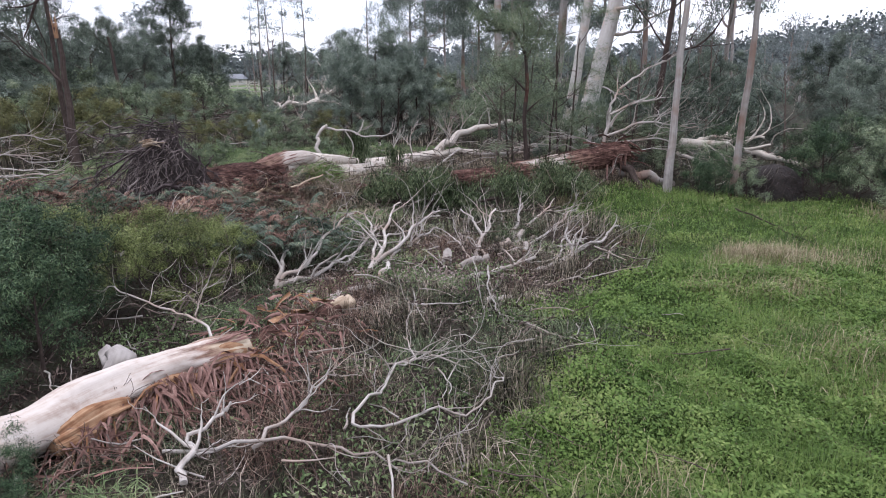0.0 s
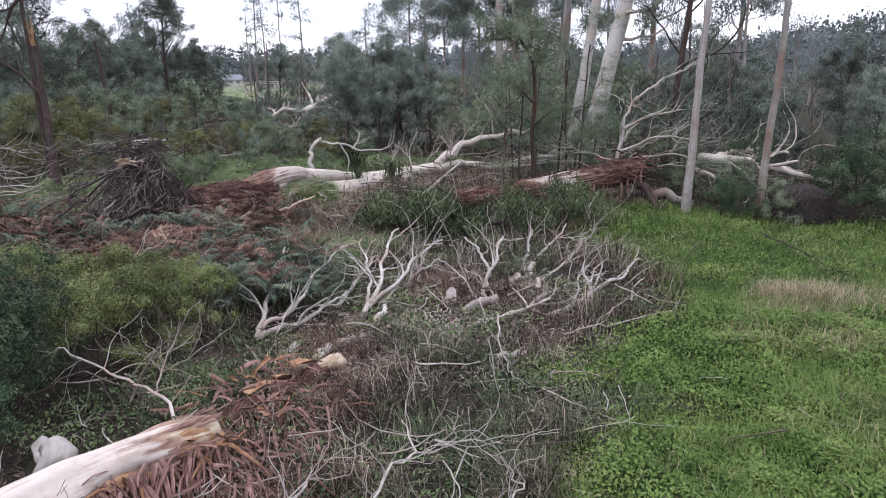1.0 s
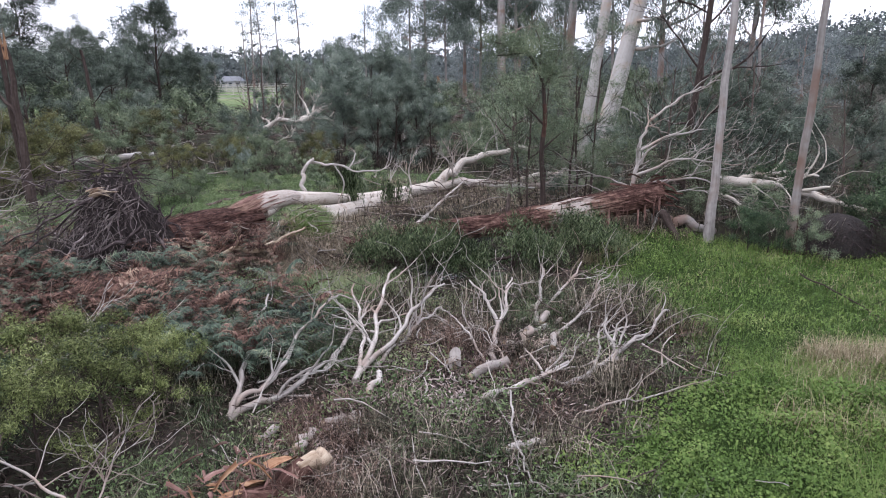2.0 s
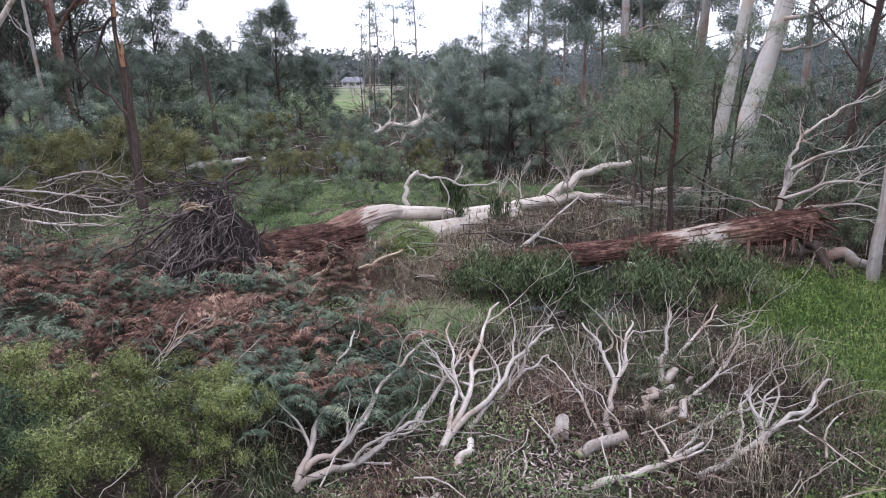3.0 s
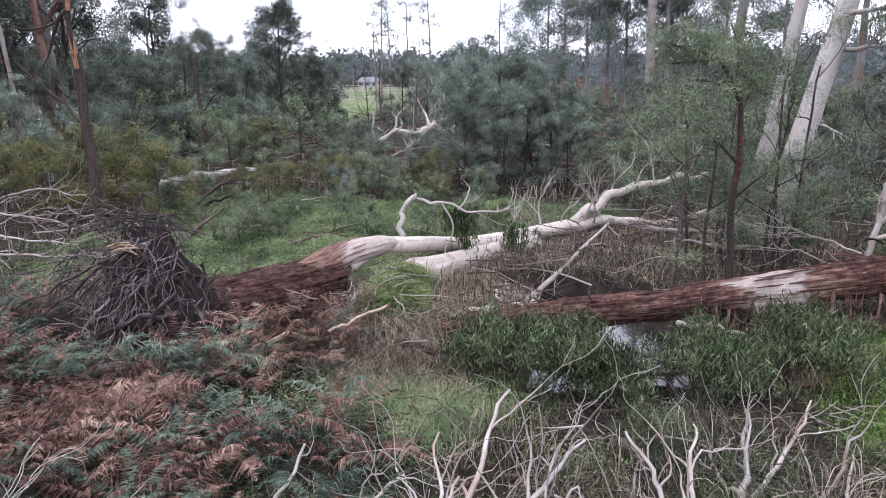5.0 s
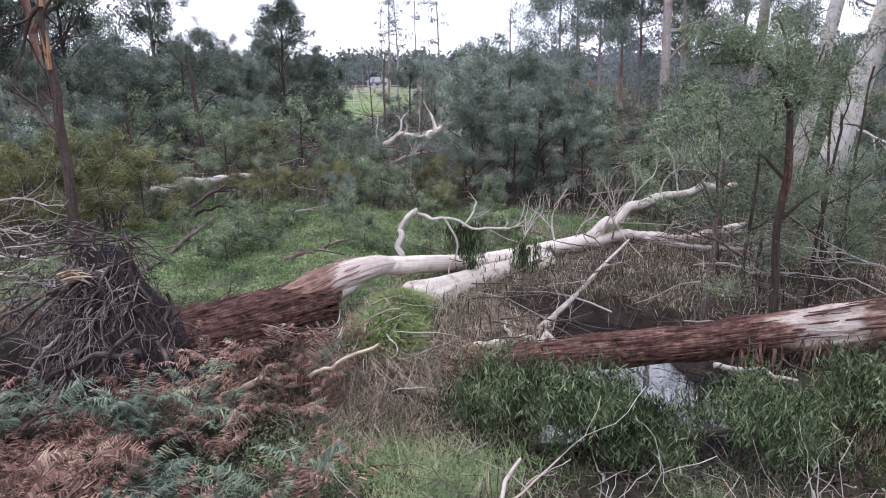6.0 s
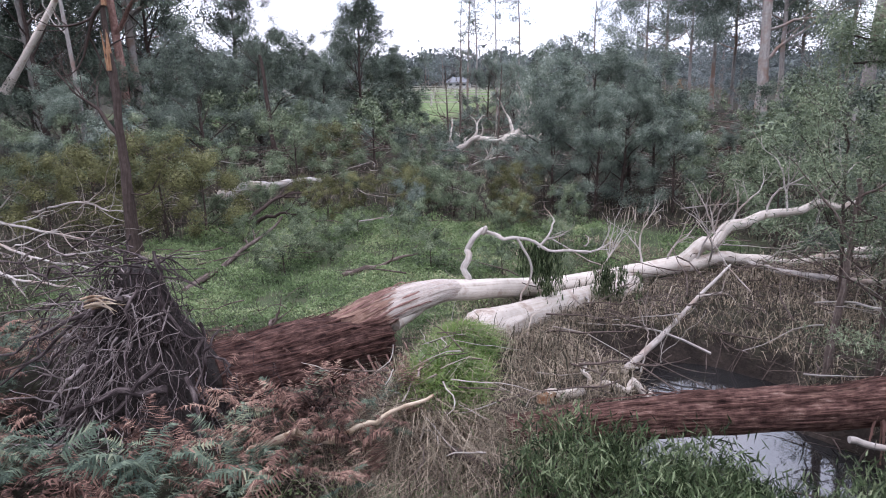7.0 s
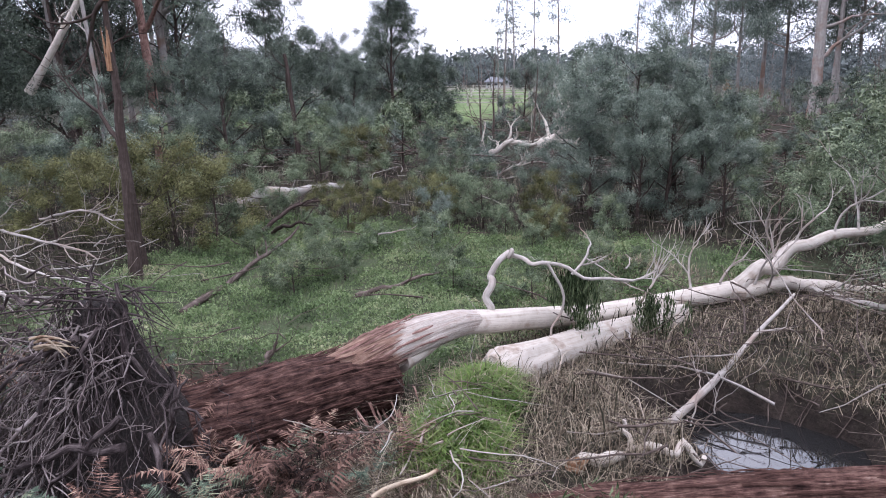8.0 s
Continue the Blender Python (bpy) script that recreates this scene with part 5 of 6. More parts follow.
# two of these three crowns carry distance haze in their leaf colour
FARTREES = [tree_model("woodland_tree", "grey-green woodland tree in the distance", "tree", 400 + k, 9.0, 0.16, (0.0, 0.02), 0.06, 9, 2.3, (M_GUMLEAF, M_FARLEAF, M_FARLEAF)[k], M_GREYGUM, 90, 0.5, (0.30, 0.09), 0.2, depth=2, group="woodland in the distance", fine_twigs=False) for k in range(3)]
BARE = [tree_model("bare_tree", "leafless grey twiggy tree in the scrub", "tree", 450 + k, 4.5, 0.06, (0.05, 0.02), 0.2, 11, 1.5, M_OLIVE, M_GREYTWIG, 0, depth=2, group="leafless saplings in the scrub") for k in range(2)]
MODELS = WATTLES + TALL + GUMS + THIN + BUSHES + SCRUB + FARSCRUB + FARTREES + BARE


def single_tree(name, label, base, top, r, bark, limbs=(), leaf=None, seed=0, broken=False, n=16, sides=16, ridges=0.03, sock=0.0, rooted=True):
    """One particular standing trunk from base to top."""
    rng = np.random.default_rng(seed)
    ob = thing(name, label, "tree")
    b, t = np.array(base, float), np.array(top, float)
    s = np.linspace(0, 1, n)[:, None]
    pts = b + (t - b) * s
    pts[1:-1] += np.cumsum(rng.normal(0, 0.012, (n - 2, 3)), 0) * (1, 1, 0)
    if rooted:
        pts[0, 2] = float(land(b[0], b[1])) - 0.2
    sv = s[:, 0]
    radii = r * (1 - 0.45 * sv) + 0.35 * r * np.exp(-sv * 14)
    part("trunk", tube(Buf(), pts, radii, sides, 0.12, ridges, 4.0, seed), bark, ob)
    if sock:
        part("bark_sock", tube(Buf(), pts[0] + (pts[-1] - pts[0]) * np.linspace(0, sock, 10)[:, None], np.linspace(r * 1.5, r * 0.98, 10), 20, 0.15, 0.12, 6.0, seed, cap=False), M_RED, ob, "rough reddish bark at the foot")
    if broken:
        for k in range(5):
            d = np.array((rng.normal(0, 0.2), rng.normal(0, 0.2), 1))
            part("splinter", tube(Buf(), spline([t + rng.normal(0, r * 0.3, 3) * (1, 1, 0) - (0, 0, 0.3), t + unit(d) * rng.uniform(0.1, 0.5)], 4), [r * 0.4, r * 0.3, r * 0.15, 0.004], 5), M_ORANGE, ob)
    tips = []
    for f, d, length, rr, leafy in limbs:
        out, bb, tp = [], Buf(), []
        grow(rng, b + (t - b) * f, d, length, rr, 2, out, 0.05, 0.2, (2, 3), 0.66, 0.7, 6, tp)
        for q, w in out:
            tube(bb, q, np.maximum(w, 0.004), 6 if w[0] > 0.03 else 4, cap=False)
        part("limb", bb, bark, ob)
        if leafy:
            tips += tp
    if leaf and tips:
        part("crown", leaves(Buf(), rng, tips, leaf[1], leaf[2], leaf[3], leaf[4], leaf[5], True), leaf[0], ob)
    return ob


PALE_POLE = "straight pale grey gum trunk standing at the grass edge"
single_tree("gum_tree", PALE_POLE, (5.25, 16.45, 1.0), (5.9, 17.2, 8.5), 0.088, M_GREYGUM, [(0.85, (1, 0.2, 0.4), 1.2, 0.03, True)], (M_GUMLEAF, 14, 0.2, 0.16, 0.03, 1.2), 51, sock=0.06)
single_tree("gum_tree", PALE_POLE, (6.38, 15.4, 1.0), (6.8, 15.6, 8.2), 0.08, M_GREYGUM, [(0.85, (1, 0.2, 0.4), 1.2, 0.03, True)], (M_GUMLEAF, 14, 0.2, 0.16, 0.03, 1.2), 52, sock=0.12)
single_tree("gum_tree", "broad old gum with a smooth white trunk and hanging foliage", (5.05, 26.2, 1.1), (7.9, 26.2, 14), 0.29, M_CREAM, [(0.3, (0.9, -0.6, 0.1), 1.6, 0.07, True), (0.36, (0.6, -0.9, -0.1), 1.8, 0.07, True), (0.16, (0.9, -0.6, -0.1), 1.4, 0.04, True), (0.45, (1, 0.3, 0.5), 3.0, 0.12, True), (0.5, (-1, 0.3, 0.6), 2.5, 0.1, True)], (M_DARK, 90, 0.22, 0.22, 0.02, 1.8), 53, sides=24)
single_tree("gum_tree", "tall gum with a pale forked trunk", (4.75, 27.5, 1.1), (6.6, 27.5, 14), 0.20, M_CREAM, [(0.55, (0.5, 0, 1), 3, 0.12, True), (0.6, (-0.7, 0.1, 0.7), 2.5, 0.1, True)], (M_GUMLEAF, 40, 0.4, 0.24, 0.04, 1.0), 54)
single_tree("gum_tree", "tall gum with a pinkish pale trunk", (6.6, 42.5, 1.4), (7.6, 42.5, 16), 0.26, M_GREYGUM, [(0.5, (0.8, 0, 0.8), 4, 0.2, True), (0.65, (-0.8, 0.1, 0.7), 3.5, 0.15, True), (0.8, (0.2, 0, 1), 3, 0.15, True)], (M_GUMLEAF, 26, 0.5, 0.3, 0.06, 1.0), 55)
single_tree("dead_tree", "dark bare dead tree with crooked white twigs", (5.9, 20.3, 1.0), (6.6, 20.6, 7.5), 0.10, M_BROWN, [(0.25, (0.8, 0, 0.4), 1.5, 0.035, False), (0.3, (-0.9, 0, 0.4), 1.4, 0.03, False), (0.45, (0.9, -0.2, 0.3), 1.8, 0.04, False), (0.5, (-0.8, 0.2, 0.5), 1.6, 0.03, False), (0.65, (0.7, 0.2, 0.6), 1.5, 0.03, False), (0.7, (-0.7, 0, 0.7), 1.4, 0.03, False)], None, 56)
single_tree("broken_tree", "brown dead sapling snapped off at the top", (-10.35, 20.2, 1.0), (-10.55, 20.4, 5.0), 0.11, M_BROWN, [(0.35, (1, 0, 0.1), 0.9, 0.015, False), (0.6, (-0.5, 0.1, 0.8), 1.2, 0.05, False)], None, 57, True)
single_tree("broken_tree", "brown dead sapling with a snapped hanging top", (-10.75, 20.8, 1.0), (-10.9, 20.8, 6.2), 0.085, M_BROWN, [(0.95, (-0.5, 0, -0.6), 1.2, 0.05, False), (0.8, (0.6, 0, 0.3), 0.6, 0.02, False)], None, 58, True)
def bent_sapling():
    """A wattle sapling whose top has bowed over, with its feathery crown on the bowed part."""
    rng = np.random.default_rng(59)
    ob = thing("sapling", "dark-stemmed wattle sapling with a bowed top and feathery crown", "tree")
    z = float(land(2.0, 17.2))
    stem = spline([(2.0, 17.2, z - 0.15), (2.03, 17.15, 1.7), (1.97, 17.1, 2.6), (2.02, 17.05, 3.3), (1.98, 17.05, 4.0)], 22)
    part("trunk", tube(Buf(), stem, np.linspace(0.062, 0.036, 22), 12, 0.16, 0.08, 4.0, 3.0), M_BROWN, ob)
    part("bark_patch", tube(Buf(), stem[13:19] + np.array((0.005, -0.012, 0)), np.linspace(0.048, 0.040, 6), 10, 0.2, 0.15, 4.0, 5.0), M_RED, ob, "torn reddish bark on the stem")
    bows = [spline([(1.98, 17.05, 4.0), (1.82, 17.05, 4.35), (1.6, 17.0, 4.62), (1.3, 17.0, 4.72), (1.0, 16.95, 4.8)], 16), spline([(1.62, 17.0, 4.6), (1.35, 17.1, 4.57), (1.05, 17.1, 4.55)], 8), spline([(1.98, 17.05, 3.9), (2.2, 17.2, 4.3), (2.35, 17.3, 4.75)], 8), spline([(1.9, 17.05, 4.2), (1.95, 17.3, 4.7), (1.85, 17.5, 5.1)], 8), spline([(1.99, 17.1, 3.2), (1.7, 17.0, 3.5), (1.45, 16.95, 3.7)], 7), spline([(2.0, 17.1, 2.7), (2.3, 17.2, 2.95), (2.55, 17.25, 3.1)], 7)]
    for k, pts in enumerate(bows):
        part("limb", tube(Buf(), pts, np.linspace(0.026 if k else 0.04, 0.008, len(pts)), 7, 0.1), M_BROWN, ob)
        c = []
        for p in pts[2:]:
            for _ in range(5):
                out = []
                grow(rng, p, rng.normal(0, 1, 3) * (1, 1, 0.5) + (0, 0, 0.35), rng.uniform(0.25, 0.55), 0.006, 0, out, 0.0, 0.2)
                c.extend(out[0][0][2:])
        part("crown", leaves(Buf(), rng, c, 20, (0.085, 0.085, 0.055), 0.075, 0.007, 0.1, True), M_WATTLE, ob)


bent_sapling()
single_tree("sapling", "slender grey-stemmed sapling with feathery leaves", (1.4, 18.2, 0.9), (1.5, 18.3, 3.3), 0.05, M_GREYTWIG, [(0.7, (-0.6, 0.2, 0.6), 0.8, 0.02, True), (0.9, (0.7, 0, 0.7), 0.7, 0.02, True), (0.5, (0.9, 0.5, 0.5), 0.8, 0.015, True)], (M_WATTLE, 120, (0.16, 0.16, 0.06), 0.075, 0.007, 0.2), 60)
for k, (x, y, tx, h) in enumerate([(1.75, 17.6, 0.05, 2.6), (2.7, 18.2, 0.2, 3.0), (3.1, 18.9, -0.1, 3.4), (2.4, 19.8, 0.1, 3.2), (1.9, 20.2, -0.2, 2.8), (3.5, 19.6, 0.2, 3.6)]):
    single_tree("sapling", "thin wattle sapling with soft feathery foliage", (x, y, 0.9), (x + tx, y, 0.9 + h), 0.03, M_BROWN, [(0.45, (-0.7, -0.3, 0.6), 0.8, 0.014, True), (0.6, (0.8, 0, 0.6), 0.8, 0.012, True), (0.75, (-0.3, 0.8, 0.6), 0.8, 0.012, True), (0.95, (0.2, -0.6, 0.9), 0.7, 0.012, True), (0.3, (0.5, -0.8, 0.4), 0.7, 0.012, True)], (M_WATTLE, 90, (0.17, 0.17, 0.06), 0.075, 0.007, 0.2), 70 + k)
single_tree("gum_tree", "thin pale dead trunk standing in scrub", (-18.6, 28.0, 1.2), (-19.1, 28.0, 9), 0.085, M_GREYGUM, [(0.6, (-0.8, 0, 0.5), 1.5, 0.03, False)], None, 61)
single_tree("gum_tree", "tall gum with peeling reddish bark", (-26.5, 40.0, 1.3), (-27.5, 40.5, 15), 0.24, M_GREYGUM, [(0.45, (0.8, 0, 0.6), 3.5, 0.15, True), (0.55, (-0.8, 0.2, 0.7), 3.5, 0.12, True), (0.7, (0.6, 0.2, 0.8), 3, 0.12, True), (0.8, (-0.4, 0, 1), 3, 0.1, True)], (M_DARK, 60, 0.5, 0.28, 0.06, 1.0), 62)
single_tree("gum_tree", "tall gum with peeling reddish bark", (-22.5, 34.5, 1.3), (-23.4, 34.5, 14), 0.2, M_STRIP, [(0.4, (0.8, 0, 0.6), 3, 0.12, True), (0.5, (-0.8, 0.2, 0.7), 3, 0.12, True), (0.65, (0.6, 0.2, 0.8), 3, 0.1, True)], (M_DARK, 60, 0.5, 0.28, 0.06, 1.0), 63)
single_tree("gum_tree", "tall gum with a reddish pale trunk and bare side limbs", (4.6, 58.0, 1.7), (4.4, 58, 19), 0.32, M_GREYGUM, [(0.2, (1, -0.3, 0.6), 3, 0.12, False), (0.3, (1, 0, 0.4), 3.2, 0.1, False), (0.6, (-0.8, 0, 0.7), 4, 0.2, True), (0.7, (0.8, 0, 0.7), 4, 0.2, True), (0.85, (0.1, 0, 1), 3, 0.15, True)], (M_GUMLEAF, 40, 0.6, 0.34, 0.07, 1.0), 64)
single_tree("stag", "short bleached broken dead stump tree", (-0.2, 62.0, 1.7), (-0.3, 62, 3.7), 0.28, M_WHITE, [], None, 65, True)
single_tree("dead_tree", "dark dead sapling with a bent top", (-13.5, 31.0, 1.2), (-13.9, 31.0, 5.3), 0.10, M_BROWN, [(0.9, (-0.8, 0, 0.4), 0.6, 0.02, False), (0.5, (0.8, 0, 0.5), 1.2, 0.03, False)], None, 66)
single_tree("broken_tree", "pale leaning dead trunk hung up in the trees", (-24.1, 30.0, 4.2), (-20.2, 30.0, 8.4), 0.15, M_WHITE, [(0.7, (0.5, 0, 1), 1.2, 0.03, False), (0.5, (-0.2, 0.3, 1), 0.9, 0.03, False)], None, 67, rooted=False)

# wattles, gums and shrubs in their places: model, x, y, size, turn
for k, x, y, s in [(0, -2.7, 29.2, 0.92), (2, -3.4, 27.6, 0.60), (0, -1.7, 27.8, 0.66), (2, -0.9, 28.8, 0.72), (2, -3.9, 29.0, 0.74), (0, -2.3, 27.4, 0.62), (0, -1.6, 29.6, 0.85), (2, -0.4, 27.6, 0.5), (0, -17.5, 41.0, 0.9), (1, -17.2, 36.0, 1.15), (3, -18.8, 34.0, 0.85), (2, -16.3, 40.0, 0.9), (1, -13.6, 44.0, 0.9), (2, -15.6, 46.0, 1.0), (0, -17.8, 46.5, 1.15), (3, -20.4, 46.0, 1.1), (2, -19.0, 44.0, 0.9), (0, -8.6, 47.0, 0.8), (2, -10.6, 49.0, 0.85), (1, -6.4, 45.0, 0.8), (0, -19.5, 38.5, 1.0), (0, 4.6, 23.0, 0.4), (3, 7.4, 22.5, 0.55), (2, 8.8, 20.0, 0.55), (0, 9.5, 16.8, 0.55), (1, 9.6, 14.8, 0.52), (3, 10.8, 17.5, 0.6), (2, 11.5, 15.0, 0.6), (1, 9.2, 24.5, 0.6), (0, 12.0, 21.0, 0.65), (1, -24.0, 31.5, 1.7), (3, -27.5, 36.0, 2.0), (1, -30.5, 37.0, 2.1), (0, -33.0, 40.0, 2.2), (1, -28.5, 31.0, 1.8), (3, -22.5, 38.0, 1.0), (1, -21.0, 33.0, 0.9), (3, -31.5, 33.0, 1.9), (1, -26.0, 40.5, 1.9), (2, -18.6, 27.0, 0.75), (0, -12.6, 32.5, 0.55), (2, -16.0, 30.5, 1.05), (2, 1.2, 33.0, 0.34), (0, 2.6, 36.0, 0.38), (1, 4.6, 37.0, 0.4), (3, 0.0, 38.0, 0.42), (2, 6.8, 34.0, 0.42), (0, 8.4, 31.0, 0.42), (1, 10.8, 28.0, 0.7), (3, 13.5, 25.5, 0.75)]:
    put(*((WATTLES[k], x, y, s * 0.77) if s < 1.6 else (TALL[k % 2], x, y, s * 0.52)), x * 1.7 + y, 0.1 * s)
put(TALL[0], -15.6, 43.0, 0.66, 1.0, 0.1)
put(TALL[1], -24.0, 45.0, 0.80, 2.0, 0.1)
for k, x, y, s in [(0, -1.3, 62, 0.9), (1, 2.0, 64, 1.0), (2, 5.9, 60.5, 1.05), (0, 13.6, 35, 0.85), (0, 10.0, 36, 0.95), (1, 8.0, 78, 1.15), (2, -30.0, 44, 1.1), (1, 0.4, 61, 0.72), (0, 3.4, 66, 0.85), (2, 7.6, 64, 0.9), (1, 9.6, 60, 0.85), (0, 12.5, 56, 0.85), (1, -34.0, 45, 1.1), (0, -29.0, 36, 1.0), (2, -38, 52, 1.1), (1, -25.5, 32.5, 0.9), (0, -3.5, 85, 1.0)]:
    put(GUMS[k], x, y, s, x + 2 * y)
for k, x, y, s in [(0, -14.3, 58, 1.05), (1, -10.6, 58, 1.0), (0, -12.6, 60, 0.95), (1, -13.0, 56, 0.85), (0, -15.5, 61, 0.8), (1, 12.0, 30.5, 0.95), (1, -6.5, 66, 1.0)]:
    put(THIN[k], x, y, s, x * 2.1)
rng_bush = np.random.default_rng(500)
spots = [(0, -11.3, 22.4, 1.35), (0, -10.5, 22.7, 1.1), (0, -12.9, 22.6, 1.2), (0, -14.8, 24.0, 1.0), (1, -13.2, 24.8, 0.9), (1, -15.6, 27.0, 1.2), (1, -12.2, 30.0, 1.3), (2, -7.3, 28.5, 0.9), (1, -7.9, 29.6, 0.7), (0, -11.4, 31.0, 1.1), (1, -18.0, 26.0, 1.2), (0, -12.5, 23.5, 0.9), (0, -8.2, 26.4, 0.45), (1, -6.2, 26.9, 0.55), (0, -9.6, 25.6, 0.45), (2, -5.2, 28.2, 0.55), (2, 5.7, 15.6, 0.45), (1, 6.4, 16.6, 0.5), (2, 5.9, 15.2, 0.4), (1, 6.5, 15.0, 0.4), (2, 8.3, 16.2, 0.7), (1, 9.0, 15.2, 0.8), (2, 7.0, 17.4, 0.7), (1, 5.6, 17.6, 0.6), (2, 8.2, 15.2, 0.8), (1, 8.9, 14.0, 0.8), (2, 9.8, 13.6, 0.9), (1, 5.0, 18.6, 0.8), (2, 6.0, 19.2, 1.0), (2, 7.6, 18.8, 1.1), (1, 3.5, 20.2, 0.7), (2, 2.6, 21.2, 0.8), (1, 1.6, 24.8, 0.9), (2, 2.8, 26.2, 1.0), (1, 0.6, 26.6, 0.8), (1, -16.4, 22.6, 1.0), (2, -17.5, 24.5, 1.1), (0, -13.8, 21.6, 1.1), (1, -20.5, 25.5, 1.3), (0, -3.45, 9.0, 0.48), (0, -2.95, 9.5, 0.42), (0, -3.9, 9.6, 0.5), (0, -3.3, 9.9, 0.4), (0, -4.4, 9.2, 0.52), (2, -4.1, 7.5, 0.7), (2, -4.7, 6.9, 0.75), (2, -4.0, 6.6, 0.6), (2, -5.3, 8.2, 0.75), (2, -4.6, 8.4, 0.6), (2, -5.5, 6.6, 0.8), (2, -5.0, 7.6, 0.7), (0, -3.7, 8.3, 0.5), (2, -4.4, 5.6, 0.6), (2, -5.0, 5.0, 0.7), (2, -5.8, 7.4, 0.9), (0, -5.2, 9.6, 0.55), (2, -3.08, 4.5, 0.26), (2, -2.85, 4.15, 0.22), (2, -3.3, 4.3, 0.3)]
for k, x, y, s in spots:
    put(BUSHES[k] if y < 18 else SCRUB[k], x, y, s * (0.8 if y > 18 and x < -10 else 1.0), rng_bush.uniform(0, 6), 0.04)
for _ in range(64):
    x, y = rng_bush.uniform(-26, 14), rng_bush.uniform(27, 50)
    if paddock(x, y) < 0.1 and not 0.13 < -(x + 0.72) / (y - 10.6) < 0.38 and not (y < 30 and 0.40 < -(x + 0.72) / (y - 10.6) < 0.75):
        put(FARSCRUB[int(rng_bush.integers(4))], x, y, rng_bush.uniform(0.6, 1.4), rng_bush.uniform(0, 6), 0.05)
for k, x, y, s in [(1, -11.1, 26.0, 0.62), (1, -9.3, 27.4, 0.62), (0, -7.0, 26.2, 0.6), (1, -5.6, 26.0, 0.6), (0, -4.2, 26.4, 0.6), (3, -6.4, 24.9, 0.45), (0, -8.6, 25.0, 0.5), (1, -12.9, 26.6, 0.7), (0, -3.9, 25.0, 0.4), (1, -7.6, 27.8, 0.6)]:
    put(SCRUB[k], x, y, s, x * 3 + y, 0.04)
for _ in range(22):
    y = rng_bush.uniform(32, 46)
    x = -0.72 - rng_bush.uniform(0.13, 0.4) * (y - 10.6)
    put(FARSCRUB[int(rng_bush.integers(4))], x, y, rng_bush.uniform(0.4, 0.7), rng_bush.uniform(0, 6), 0.04)
for _ in range(34):
    x, y = rng_bush.uniform(-11.5, -1.5), rng_bush.uniform(20.5, 26.5)
    put(FARSCRUB[int(rng_bush.integers(2))], x, y, rng_bush.uniform(0.18, 0.42), rng_bush.uniform(0, 6), 0.02)
for k, x, y, s in [(0, -7.8, 34, 0.9), (1, -6.2, 33, 0.8), (0, -5.0, 36, 0.9), (1, -8.8, 36, 0.8), (0, 7.0, 19.0, 0.8), (1, 5.2, 19.4, 0.75), (0, 8.3, 17.2, 0.6), (1, -21.5, 31, 1.2), (0, -24, 33, 1.3), (1, -20, 36, 1.2), (0, -28, 38, 1.3), (1, 3.6, 30.5, 1.0), (0, 9.8, 30, 1.3)]:
    put(BARE[k], x, y, s, x)
rng_far = np.random.default_rng(600)
for _ in range(125):
    a, d = radians(rng_far.uniform(-52, 42)), rng_far.uniform(52, 190)
    x, y = d * math.sin(a), d * math.cos(a)
    if paddock(x, y) < 0.05:
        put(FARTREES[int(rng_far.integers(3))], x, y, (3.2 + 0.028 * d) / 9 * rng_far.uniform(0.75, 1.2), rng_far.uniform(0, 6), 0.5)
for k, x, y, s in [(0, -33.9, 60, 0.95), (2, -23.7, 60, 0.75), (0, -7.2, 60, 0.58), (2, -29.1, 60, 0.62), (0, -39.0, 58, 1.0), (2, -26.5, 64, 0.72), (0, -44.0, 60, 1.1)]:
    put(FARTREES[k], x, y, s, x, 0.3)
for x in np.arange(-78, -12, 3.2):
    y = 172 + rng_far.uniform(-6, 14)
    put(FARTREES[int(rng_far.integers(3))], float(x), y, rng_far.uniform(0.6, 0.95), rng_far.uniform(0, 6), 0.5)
for ob in MODELS:
    for o in (*ob.children_recursive, ob):
        bpy.data.objects.remove(o)


def far_woods():
    rng = np.random.default_rng(7)
    b = Buf()
    a, d = np.radians(rng.uniform(-62, 55, 2600)), rng.uniform(190, 430, 2600)
    x, y = d * np.sin(a), d * np.cos(a)
    h = rng.uniform(4, 9, 2600)
    c = np.stack([x, y, land(x, y) + h * 0.6], 1)
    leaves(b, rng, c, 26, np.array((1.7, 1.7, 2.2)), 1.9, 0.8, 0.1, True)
    tagged(part("distant_woods", b, M_FARWOOD), "wooded hillside in the far distance, haze tinted into its leaves", "woods", kind="stuff")


far_woods()


# ---- far paddock: rail fence and low buildings ----
def box(b, lo, hi):
    x0, y0, z0 = lo
    x1, y1, z1 = hi
    return b.add([(x0, y0, z0), (x1, y0, z0), (x1, y1, z0), (x0, y1, z0), (x0, y0, z1), (x1, y0, z1), (x1, y1, z1), (x0, y1, z1)], [(0, 3, 2, 1), (4, 5, 6, 7), (0, 1, 5, 4), (1, 2, 6, 5), (2, 3, 7, 6), (3, 0, 4, 7)])


M_RAIL = plain("weathered_rail", (0.42, 0.39, 0.34))
M_WALL = plain("pale_wall", (0.45, 0.45, 0.44))
M_ROOF = plain("grey_roof", (0.16, 0.17, 0.18))
M_PANE = plain("dark_window", (0.04, 0.05, 0.06), 0.15)


